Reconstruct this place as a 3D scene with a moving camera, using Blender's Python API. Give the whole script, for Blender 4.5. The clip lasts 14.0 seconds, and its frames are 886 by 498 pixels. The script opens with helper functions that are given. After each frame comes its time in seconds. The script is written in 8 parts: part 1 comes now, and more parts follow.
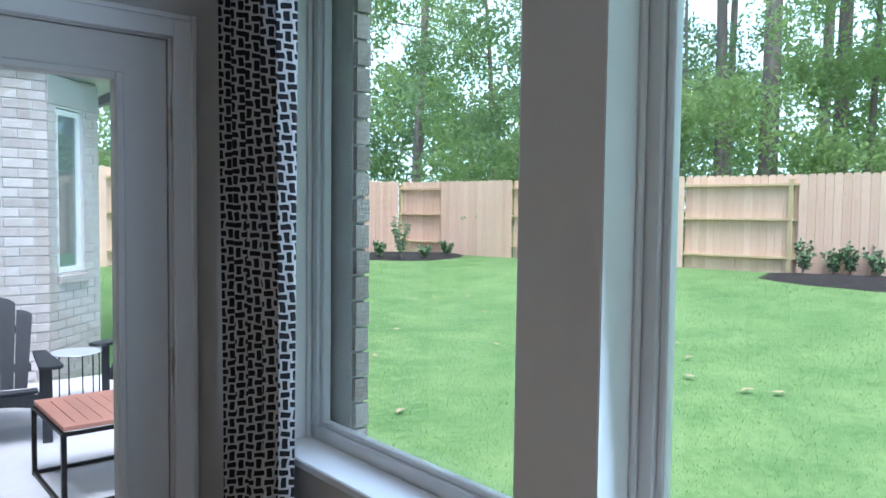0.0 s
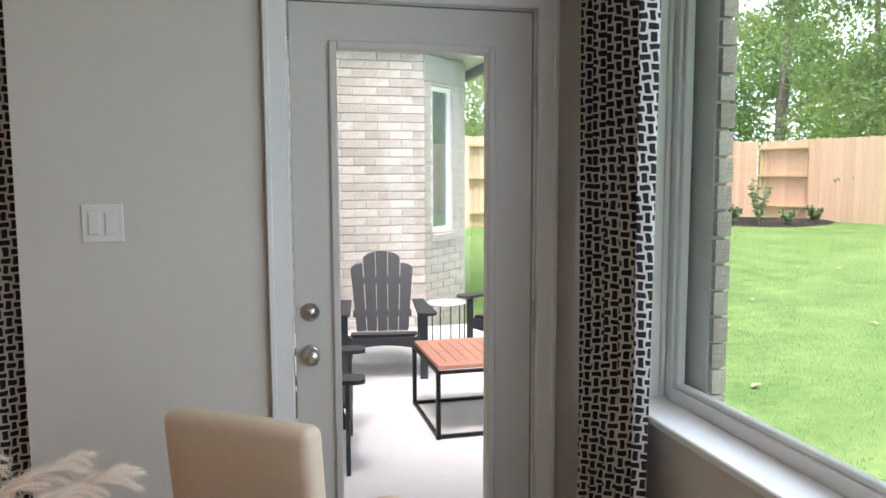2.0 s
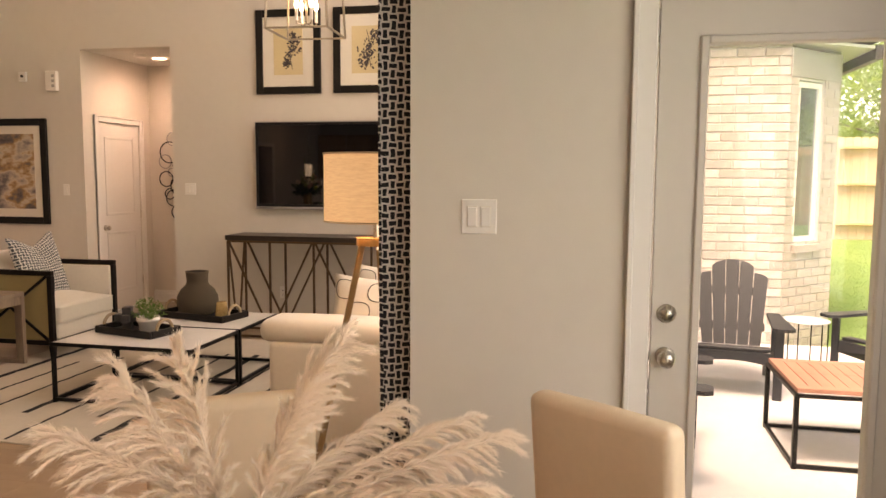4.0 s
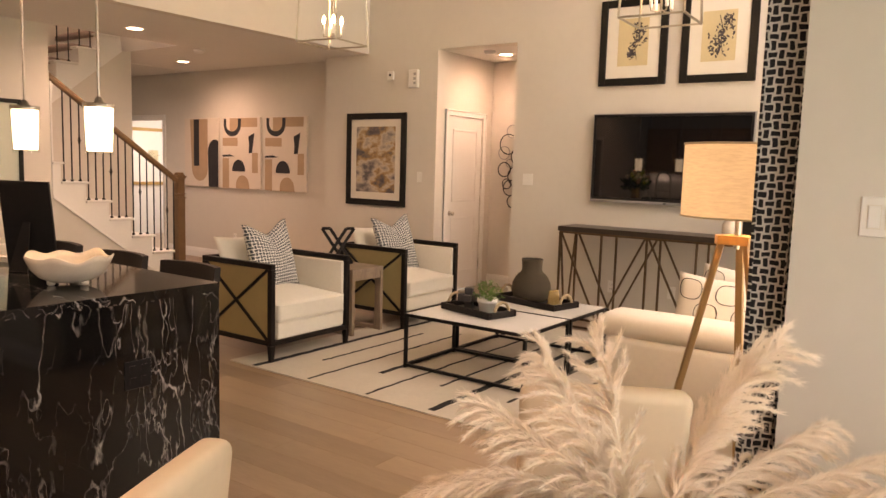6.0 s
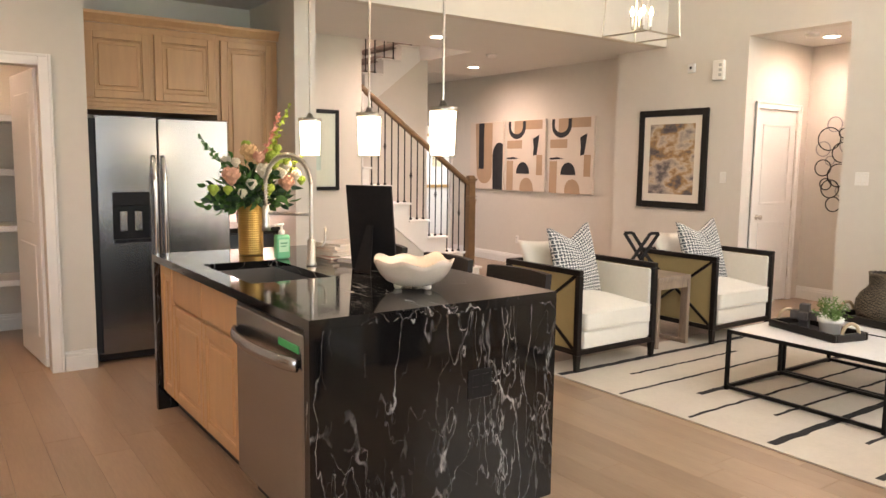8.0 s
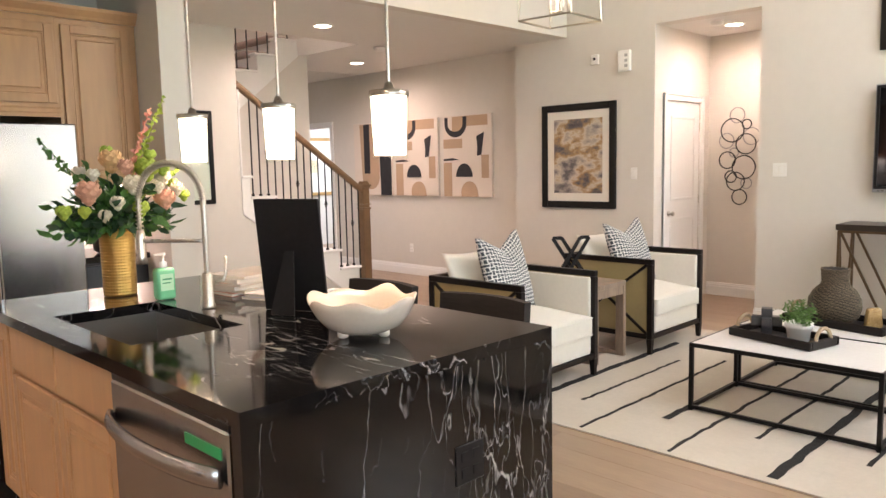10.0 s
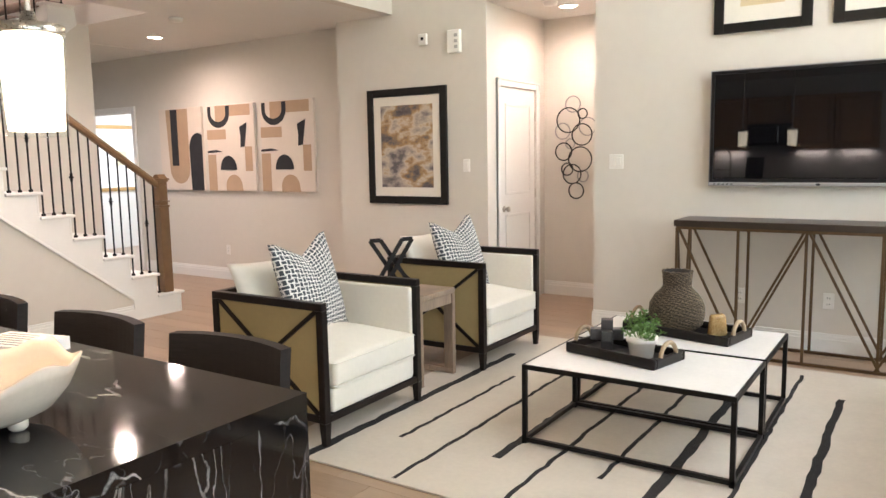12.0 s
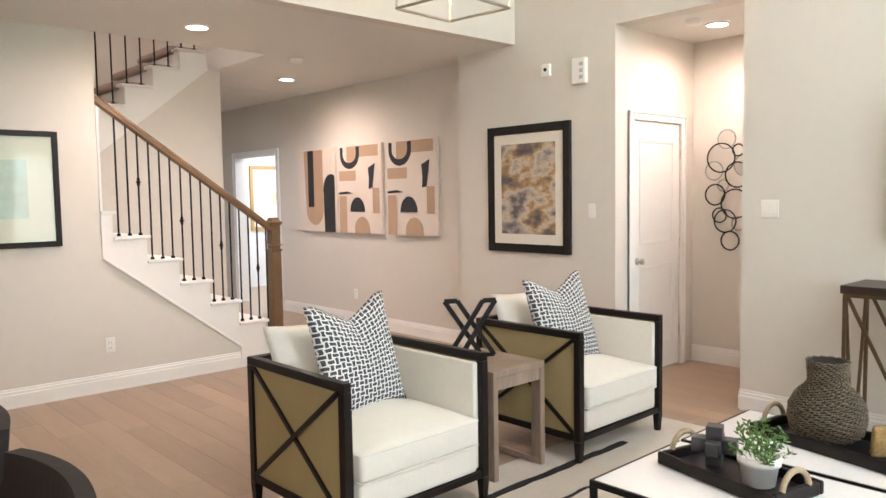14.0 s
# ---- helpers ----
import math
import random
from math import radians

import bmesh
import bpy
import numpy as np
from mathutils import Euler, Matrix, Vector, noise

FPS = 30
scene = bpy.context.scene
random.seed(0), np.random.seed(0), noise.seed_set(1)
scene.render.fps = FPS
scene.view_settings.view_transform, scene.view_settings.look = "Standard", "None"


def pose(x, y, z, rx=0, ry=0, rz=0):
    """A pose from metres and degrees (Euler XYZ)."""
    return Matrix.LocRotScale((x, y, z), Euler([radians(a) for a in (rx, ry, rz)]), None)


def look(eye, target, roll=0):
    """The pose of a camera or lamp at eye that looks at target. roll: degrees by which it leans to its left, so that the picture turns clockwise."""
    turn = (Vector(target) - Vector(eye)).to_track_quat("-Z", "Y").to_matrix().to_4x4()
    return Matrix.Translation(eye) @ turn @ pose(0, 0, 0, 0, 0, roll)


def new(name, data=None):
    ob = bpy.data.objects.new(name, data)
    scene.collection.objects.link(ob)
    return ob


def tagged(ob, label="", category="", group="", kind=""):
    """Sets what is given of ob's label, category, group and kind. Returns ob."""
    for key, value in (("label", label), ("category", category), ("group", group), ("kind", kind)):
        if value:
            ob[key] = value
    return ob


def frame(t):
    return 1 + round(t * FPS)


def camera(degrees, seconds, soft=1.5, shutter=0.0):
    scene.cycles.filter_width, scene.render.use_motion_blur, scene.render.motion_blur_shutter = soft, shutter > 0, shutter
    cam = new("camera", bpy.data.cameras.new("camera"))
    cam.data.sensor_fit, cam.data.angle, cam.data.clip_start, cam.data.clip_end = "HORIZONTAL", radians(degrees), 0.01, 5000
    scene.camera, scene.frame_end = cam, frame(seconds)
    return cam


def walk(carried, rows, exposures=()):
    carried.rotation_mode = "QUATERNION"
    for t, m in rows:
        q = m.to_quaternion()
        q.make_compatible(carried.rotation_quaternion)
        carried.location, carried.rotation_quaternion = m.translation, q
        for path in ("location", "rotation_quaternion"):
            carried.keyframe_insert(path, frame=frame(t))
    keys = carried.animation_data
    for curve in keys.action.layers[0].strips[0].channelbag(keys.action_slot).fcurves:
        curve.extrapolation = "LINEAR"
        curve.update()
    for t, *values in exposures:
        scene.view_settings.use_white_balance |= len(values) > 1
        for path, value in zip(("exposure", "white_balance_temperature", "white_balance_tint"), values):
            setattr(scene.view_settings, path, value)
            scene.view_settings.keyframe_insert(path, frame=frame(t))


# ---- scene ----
cam = camera(61.5, 14.0)
PATH = [
    (0, (0.977, 0.691, 1.52), (2.264, 2.219, 1.415), 0.7),
    (0.5, (0.98, 0.681, 1.517), (2.098, 2.334, 1.37), 0.6),
    (1, (0.965, 0.678, 1.514), (1.888, 2.444, 1.334), 0.4),
    (1.5, (0.943, 0.673, 1.512), (1.656, 2.531, 1.313), 0.1),
    (2, (0.923, 0.663, 1.511), (1.402, 2.594, 1.307), -0.2),
    (2.5, (0.891, 0.656, 1.51), (1.137, 2.63, 1.308), -0.4),
    (3, (0.867, 0.643, 1.505), (0.883, 2.634, 1.31), -0.3),
    (5.5, (0.774, 0.632, 1.475), (-0.197, 2.368, 1.268), 1.5),
    (6, (0.682, 0.635, 1.47), (-0.474, 2.253, 1.249), 1.7),
    (6.5, (0.558, 0.627, 1.467), (-0.757, 2.115, 1.235), 1.6),
    (7, (0.435, 0.592, 1.461), (-1.031, 1.931, 1.226), 1.5),
    (7.5, (0.346, 0.557, 1.46), (-1.246, 1.744, 1.225), 1.1),
    (7.7, (0.307, 0.557, 1.46), (-1.324, 1.69, 1.227), 0.8),
    (10, (-0.633, 0.803, 1.45), (-2.035, 2.212, 1.229), -1.2),
    (10.5, (-0.745, 1.037, 1.477), (-2.003, 2.573, 1.236), -1.3),
    (11, (-0.835, 1.211, 1.437), (-1.992, 2.823, 1.187), -1.0),
    (11.5, (-0.931, 1.428, 1.426), (-2.035, 3.077, 1.174), -1.0),
    (12, (-0.964, 1.617, 1.423), (-2.057, 3.273, 1.177), -1.0),
    (12.5, (-0.918, 1.806, 1.448), (-2.054, 3.437, 1.226), -1.3),
    (13, (-0.835, 2.057, 1.478), (-2.062, 3.625, 1.293), -1.3),
    (13.5, (-0.871, 2.297, 1.463), (-2.21, 3.774, 1.306), -1.2),
    (14, (-0.959, 2.554, 1.473), (-2.432, 3.9, 1.332), -0.9),
]
EXPOSURES = [(0.0, 0.33, 5200, 18), (0.5, 0.36, 5150, 18), (1.5, 0.58, 6250, 21), (2.0, 0.7, 6450, 22), (2.5, 0.84, 7300, 25), (3.0, 0.92, 9200, 31), (5.5, 1.3, 9900, 34),
             (6.5, 1.5, 9300, 30), (7.5, 1.86, 7750, 22), (10.0, 1.98, 6700, 19), (11.0, 2.0, 6600, 17), (14.0, 2.05, 6350, 15)]
walk(cam, [(t, look(e, g, r)) for t, e, g, r in PATH], EXPOSURES)

# ---- world and light ----
world = bpy.data.worlds.new("world")
scene.world = world
world.use_nodes = True
wn, wl = world.node_tree.nodes, world.node_tree.links
sky = wn.new("ShaderNodeTexSky")
sky.sky_type = "NISHITA"
sky.sun_disc = False
sky.sun_elevation, sky.sun_rotation = radians(67), radians(204)
sky.air_density, sky.dust_density = 1.0, 8.0
wl.new(sky.outputs["Color"], wn["Background"].inputs["Color"])
wn["Background"].inputs["Strength"].default_value = 0.15

sun_data = bpy.data.lights.new("sun", "SUN")
sun_data.energy, sun_data.angle, sun_data.color = 3.6, radians(25), (1.0, 0.96, 0.9)
sun = new("sun", sun_data)
sun.matrix_world = look((0, 0, 0), (0.16, 0.36, -0.92))


def area_light(name, m, w, h, energy, color=(1, 1, 1), spread=math.pi):
    d = bpy.data.lights.new(name, "AREA")
    d.shape, d.size, d.size_y, d.energy, d.color = "RECTANGLE", w, h, energy, color
    ob = new(name, d)
    d.spread = spread
    ob.matrix_world = m
    return ob


def point_light(name, p, energy, color, r=0.03):
    d = bpy.data.lights.new(name, "POINT")
    d.energy, d.color, d.shadow_soft_size = energy, color, r
    ob = new(name, d)
    ob.location = p
    return ob


def spot_light(name, p, energy, color, deg=130):
    d = bpy.data.lights.new(name, "SPOT")
    d.energy, d.color, d.shadow_soft_size, d.spot_size, d.spot_blend = energy, color, 0.06, radians(deg), 1.0
    ob = new(name, d)
    ob.location = p
    return ob


DAY = (0.88, 0.96, 1.0)
SKY_BLUE = (0.68, 0.85, 1.0)
WARM = (1.0, 0.72, 0.45)
for name, y, w, z, h, e in (("window_light_low", 4.3, 1.3, 1.45, 1.6, 6.5), ("window_light_low", 6.2, 1.4, 1.45, 1.6, 6.5),
                            ("window_light_high", 4.3, 1.3, 4.0, 1.5, 13), ("window_light_high", 6.2, 1.4, 4.0, 1.5, 13)):
    area_light(name, look((0.28, y, z), (-3, y, z - 1.2)), w, h, e, DAY)
area_light("window_light_nook", look((2.07, 0.93, 1.56), (0, 0.93, 1.3)), 1.15, 1.45, 9.5, SKY_BLUE)
# Added lamp in an unseen third window, to brighten the dining table.
area_light("window_light_nook", look((2.07, -0.62, 1.56), (0, -0.62, 1.3)), 1.35, 1.45, 9.5, SKY_BLUE)
area_light("window_light_nook", look((2.07, 2.2, 1.56), (0, 2.2, 1.3)), 0.85, 1.45, 5, SKY_BLUE)

# ---- mesh helpers ----
def box(bm, x0, y0, z0, x1, y1, z1, bev=0.0, seg=1):
    c = Vector(((x0 + x1) / 2, (y0 + y1) / 2, (z0 + z1) / 2))
    m = Matrix.Translation(c) @ Matrix.Diagonal((x1 - x0, y1 - y0, z1 - z0, 1))
    r = bmesh.ops.create_cube(bm, size=1, matrix=m)
    if bev:
        es = list({e for v in r["verts"] for e in v.link_edges})
        bmesh.ops.bevel(bm, geom=es, offset=bev, segments=seg, affect="EDGES", profile=0.5)
    return bm


def bx(*a, **k):
    return box(bmesh.new(), *a, **k)


def along(p, q):
    p, q = Vector(p), Vector(q)
    return Matrix.Translation((p + q) / 2) @ (q - p).to_track_quat("Z", "Y").to_matrix().to_4x4(), (q - p).length


def bar(bm, p, q, w, h=None, bev=0.0):
    m, n = along(p, q)
    r = bmesh.ops.create_cube(bm, size=1, matrix=m @ Matrix.Diagonal((w, h or w, n, 1)))
    if bev:
        es = list({e for v in r["verts"] for e in v.link_edges})
        bmesh.ops.bevel(bm, geom=es, offset=bev, segments=1, affect="EDGES", profile=0.5)
    return bm


def rod(bm, p, q, r, r2=None, n=12):
    m, d = along(p, q)
    bmesh.ops.create_cone(bm, cap_ends=True, segments=n, radius1=r, radius2=r if r2 is None else r2, depth=d, matrix=m)
    return bm


def lathe(bm, prof, n=28, at=(0, 0, 0), wob=None):
    rings = []
    for i, (r, z) in enumerate(prof):
        ring = []
        for k in range(n):
            a = 2 * math.pi * k / n
            rr, zz = (r, z) if wob is None else wob(r, z, a, i)
            ring.append(bm.verts.new((at[0] + rr * math.cos(a), at[1] + rr * math.sin(a), at[2] + zz)))
        rings.append(ring)
    for a, b in zip(rings, rings[1:]):
        for k in range(n):
            bm.faces.new((a[k], a[(k + 1) % n], b[(k + 1) % n], b[k]))
    for ring, flip in ((rings[0], True), (rings[-1], False)):
        bm.faces.new(ring[::-1] if flip else ring)
    return bm


def tube(bm, pts, r, n=8, closed=False, taper=None):
    pts = [Vector(p) for p in pts]
    rings = []
    ref = Vector((0.31, 0.17, 0.93)).normalized()
    for i, p in enumerate(pts):
        a = pts[i - 1] if (i or closed) else p
        b = pts[(i + 1) % len(pts)] if (i + 1 < len(pts) or closed) else p
        t = (b - a).normalized()
        u = ref - t * ref.dot(t)
        u.normalize()
        ref = u
        v = t.cross(u)
        rr = r if taper is None else r * taper(i / (len(pts) - 1))
        rings.append([bm.verts.new(p + (u * math.cos(2 * math.pi * k / n) + v * math.sin(2 * math.pi * k / n)) * rr) for k in range(n)])
    pairs = list(zip(rings, rings[1:])) + ([(rings[-1], rings[0])] if closed else [])
    for a, b in pairs:
        for k in range(n):
            bm.faces.new((a[k], a[(k + 1) % n], b[(k + 1) % n], b[k]))
    if not closed:
        bm.faces.new(rings[0][::-1])
        bm.faces.new(rings[-1])
    return bm


def prism(bm, poly, axis, a, b):
    """Extrude a 2D outline along an axis from a to b; x: (y, z), y: (x, z), z: (x, y)."""
    put = {"x": lambda u, v, w: (w, u, v), "y": lambda u, v, w: (u, w, v), "z": lambda u, v, w: (u, v, w)}[axis]
    lo = [bm.verts.new(put(u, v, a)) for u, v in poly]
    hi = [bm.verts.new(put(u, v, b)) for u, v in poly]
    bm.faces.new(lo[::-1]), bm.faces.new(hi)
    n = len(poly)
    for i in range(n):
        bm.faces.new((lo[i], lo[(i + 1) % n], hi[(i + 1) % n], hi[i]))
    bmesh.ops.recalc_face_normals(bm, faces=bm.faces[:])
    return bm


def part(name, bm, material, parent=None, label="", smooth=False, m=None):
    me = bpy.data.meshes.new(name)
    if smooth:
        for f in bm.faces:
            f.smooth = True
    bm.to_mesh(me)
    bm.free()
    me.materials.append(material)
    ob = new(name, me)
    if parent is not None:
        ob.parent = parent
    if m is not None:
        ob.matrix_basis = m
    if label:
        tagged(ob, label)
    return ob


def thing(name, label, category, m=None, group=""):
    ob = new(name)
    ob.empty_display_size = 0.1
    if m is not None:
        ob.matrix_basis = m
    return tagged(ob, label, category, group)


def structure(name, bm, material, label="", category="", smooth=False):
    return tagged(part(name, bm, material, smooth=smooth), label or name.replace("_", " "), category or name.split("_")[0], kind="structure")


def wall_bm(axis, pos, thick, a0, a1, z0, z1, holes=()):
    """A wall in the plane axis=pos..pos+thick, from a0 to a1, with rectangular openings (a0, a1, z0, z1)."""
    bm = bmesh.new()
    cuts_a = sorted({a0, a1, *[h[0] for h in holes], *[h[1] for h in holes]})
    cuts_z = sorted({z0, z1, *[h[2] for h in holes], *[h[3] for h in holes]})
    verts = {}

    def vert(a, z, w):
        key = (a, z, w)
        if key not in verts:
            verts[key] = bm.verts.new((w, a, z) if axis == "x" else (a, w, z))
        return verts[key]

    na, nz = len(cuts_a) - 1, len(cuts_z) - 1
    def solid(i, j):
        if not (0 <= i < na and 0 <= j < nz):
            return False
        ca, cz = (cuts_a[i] + cuts_a[i + 1]) / 2, (cuts_z[j] + cuts_z[j + 1]) / 2
        return not any(h[0] < ca < h[1] and h[2] < cz < h[3] for h in holes)

    w0, w1 = pos, pos + thick
    for i in range(na):
        for j in range(nz):
            if not solid(i, j):
                continue
            A, B, C, D = cuts_a[i], cuts_a[i + 1], cuts_z[j], cuts_z[j + 1]
            bm.faces.new([vert(*p, w0) for p in ((A, C), (B, C), (B, D), (A, D))])
            bm.faces.new([vert(*p, w1) for p in ((A, D), (B, D), (B, C), (A, C))])
            for di, dj, p, q in ((-1, 0, (A, C), (A, D)), (1, 0, (B, D), (B, C)), (0, -1, (B, C), (A, C)), (0, 1, (A, D), (B, D))):
                if not solid(i + di, j + dj):
                    bm.faces.new((vert(*p, w0), vert(*q, w0), vert(*q, w1), vert(*p, w1)))
    bmesh.ops.recalc_face_normals(bm, faces=bm.faces[:])
    return bm


# ---- materials ----
def mat(name, col, rough=0.5, metal=0.0, var=0.06, scale=6.0, bump=0.0, bscale=80.0, stretch=(1, 1, 1), rand=0.0, col2=None, coat=0.0, sheen=0.0):
    m = bpy.data.materials.new(name)
    m.use_nodes = True
    n, l = m.node_tree.nodes, m.node_tree.links
    p = n["Principled BSDF"]
    tc = n.new("ShaderNodeTexCoord")
    mp = n.new("ShaderNodeMapping")
    mp.inputs["Scale"].default_value = stretch
    l.new(tc.outputs["Object"], mp.inputs["Vector"])
    big, small = n.new("ShaderNodeTexNoise"), n.new("ShaderNodeTexNoise")
    big.inputs["Scale"].default_value, small.inputs["Scale"].default_value = scale, scale * 9
    big.inputs["Detail"].default_value, small.inputs["Detail"].default_value = 3, 4
    for t in (big, small):
        l.new(mp.outputs["Vector"], t.inputs["Vector"])
    add = n.new("ShaderNodeMath")
    add.operation = "ADD"
    l.new(big.outputs["Fac"], add.inputs[0])
    l.new(small.outputs["Fac"], add.inputs[1])
    last = add.outputs[0]
    if rand:
        oi = n.new("ShaderNodeObjectInfo")
        mu = n.new("ShaderNodeMath")
        mu.operation = "MULTIPLY_ADD"
        l.new(oi.outputs["Random"], mu.inputs[0])
        mu.inputs[1].default_value = rand * 2
        l.new(last, mu.inputs[2])
        last = mu.outputs[0]
    ramp = n.new("ShaderNodeMapRange")
    ramp.inputs["From Min"].default_value, ramp.inputs["From Max"].default_value = 0.6, 1.4 + rand * 2
    l.new(last, ramp.inputs["Value"])
    mix = n.new("ShaderNodeMix")
    mix.data_type = "RGBA"
    a = [max(0, c * (1 - var)) for c in col]
    b = [min(1, c * (1 + var)) for c in col] if col2 is None else col2
    mix.inputs["A"].default_value = (*a, 1)
    mix.inputs["B"].default_value = (*b, 1)
    l.new(ramp.outputs["Result"], mix.inputs["Factor"])
    l.new(mix.outputs["Result"], p.inputs["Base Color"])
    rr = n.new("ShaderNodeMapRange")
    rr.inputs["To Min"].default_value, rr.inputs["To Max"].default_value = max(0.02, rough * 0.88), min(1, rough * 1.12)
    l.new(small.outputs["Fac"], rr.inputs["Value"])
    l.new(rr.outputs["Result"], p.inputs["Roughness"])
    p.inputs["Metallic"].default_value = metal
    p.inputs["Coat Weight"].default_value = coat
    p.inputs["Sheen Weight"].default_value = sheen
    if bump:
        bt = n.new("ShaderNodeTexNoise")
        bt.inputs["Scale"].default_value = bscale
        l.new(mp.outputs["Vector"], bt.inputs["Vector"])
        bn = n.new("ShaderNodeBump")
        bn.inputs["Strength"].default_value, bn.inputs["Distance"].default_value = bump, 0.01
        l.new(bt.outputs["Fac"], bn.inputs["Height"])
        l.new(bn.outputs["Normal"], p.inputs["Normal"])
    return m


def glow(name, col, strength):
    m = bpy.data.materials.new(name)
    m.use_nodes = True
    p = m.node_tree.nodes["Principled BSDF"]
    p.inputs["Base Color"].default_value = (*col, 1)
    p.inputs["Emission Color"].default_value = (*col, 1)
    p.inputs["Emission Strength"].default_value = strength
    return m


def glass_mat(name, tint=(0.97, 1.0, 0.99), rough=0.0):
    m = bpy.data.materials.new(name)
    m.use_nodes = True
    n, l = m.node_tree.nodes, m.node_tree.links
    n.remove(n["Principled BSDF"])
    tr, gl, lw, mx = n.new("ShaderNodeBsdfTransparent"), n.new("ShaderNodeBsdfGlossy"), n.new("ShaderNodeLayerWeight"), n.new("ShaderNodeMixShader")
    tr.inputs["Color"].default_value = (*tint, 1)
    gl.inputs["Roughness"].default_value = rough
    lw.inputs["Blend"].default_value = 0.5
    pw, ma = n.new("ShaderNodeMath"), n.new("ShaderNodeMath")
    pw.operation, ma.operation = "POWER", "MULTIPLY_ADD"
    pw.inputs[1].default_value, ma.inputs[1].default_value, ma.inputs[2].default_value = 4.0, 0.45, 0.022
    l.new(lw.outputs["Facing"], pw.inputs[0])
    l.new(pw.outputs[0], ma.inputs[0])
    l.new(ma.outputs[0], mx.inputs[0])
    l.new(tr.outputs[0], mx.inputs[1])
    l.new(gl.outputs[0], mx.inputs[2])
    l.new(mx.outputs[0], n["Material Output"].inputs["Surface"])
    return m


def weave_mat(name, light, dark, cell, rough=0.85, fill=1.0):
    """Cloth printed with brush dashes, laid crosswise in turn, on the UV map in metres."""
    m = bpy.data.materials.new(name)
    m.use_nodes = True
    n, l = m.node_tree.nodes, m.node_tree.links
    p = n["Principled BSDF"]
    p.inputs["Roughness"].default_value = rough
    uv = n.new("ShaderNodeUVMap")
    nz = n.new("ShaderNodeTexNoise")
    nz.inputs["Scale"].default_value = 0.6 / cell
    l.new(uv.outputs[0], nz.inputs["Vector"])
    off = n.new("ShaderNodeVectorMath")
    off.operation = "MULTIPLY_ADD"
    l.new(nz.outputs["Color"], off.inputs[0])
    off.inputs[1].default_value = (cell * 0.45,) * 3
    l.new(uv.outputs[0], off.inputs[2])
    sep = n.new("ShaderNodeSeparateXYZ")
    l.new(off.outputs[0], sep.inputs[0])

    def math_node(op, a, b=None, c=None):
        k = n.new("ShaderNodeMath")
        k.operation = op
        for i, v in enumerate((a, b, c)):
            if v is None:
                continue
            if isinstance(v, (int, float)):
                k.inputs[i].default_value = v
            else:
                l.new(v, k.inputs[i])
        return k.outputs[0]

    u, v = math_node("MULTIPLY", sep.outputs["X"], 1 / cell), math_node("MULTIPLY", sep.outputs["Y"], 1 / cell)
    fu, fv = math_node("SUBTRACT", math_node("FRACT", u), 0.5), math_node("SUBTRACT", math_node("FRACT", v), 0.5)
    par = math_node("FRACT", math_node("MULTIPLY", math_node("ADD", math_node("FLOOR", u), math_node("FLOOR", v)), 0.5))
    flip = math_node("GREATER_THAN", par, 0.25)
    au, av = math_node("ABSOLUTE", fu), math_node("ABSOLUTE", fv)
    diff = math_node("SUBTRACT", av, au)
    lon = math_node("MULTIPLY_ADD", flip, diff, au)
    sho = math_node("SUBTRACT", math_node("ADD", au, av), lon)
    d = math_node("ADD", math_node("POWER", math_node("DIVIDE", lon, 0.70), 5), math_node("POWER", math_node("DIVIDE", sho, 0.235 * fill), 4))
    fac = math_node("LESS_THAN", d, 1.0)
    dry = n.new("ShaderNodeTexNoise")
    dry.inputs["Scale"].default_value = 5 / cell
    l.new(uv.outputs[0], dry.inputs["Vector"])
    ink = n.new("ShaderNodeMix")
    ink.data_type = "RGBA"
    ink.inputs["A"].default_value = (*dark, 1)
    ink.inputs["B"].default_value = (*[c * 2.2 + 0.01 for c in dark], 1)
    l.new(dry.outputs["Fac"], ink.inputs["Factor"])
    mix = n.new("ShaderNodeMix")
    mix.data_type = "RGBA"
    mix.inputs["A"].default_value = (*light, 1)
    l.new(ink.outputs["Result"], mix.inputs["B"])
    l.new(fac, mix.inputs["Factor"])
    l.new(mix.outputs["Result"], p.inputs["Base Color"])
    thread = n.new("ShaderNodeTexNoise")
    thread.inputs["Scale"].default_value = 900
    l.new(uv.outputs[0], thread.inputs["Vector"])
    bn = n.new("ShaderNodeBump")
    bn.inputs["Strength"].default_value, bn.inputs["Distance"].default_value = 0.15, 0.002
    l.new(thread.outputs["Fac"], bn.inputs["Height"])
    l.new(bn.outputs["Normal"], p.inputs["Normal"])
    return m


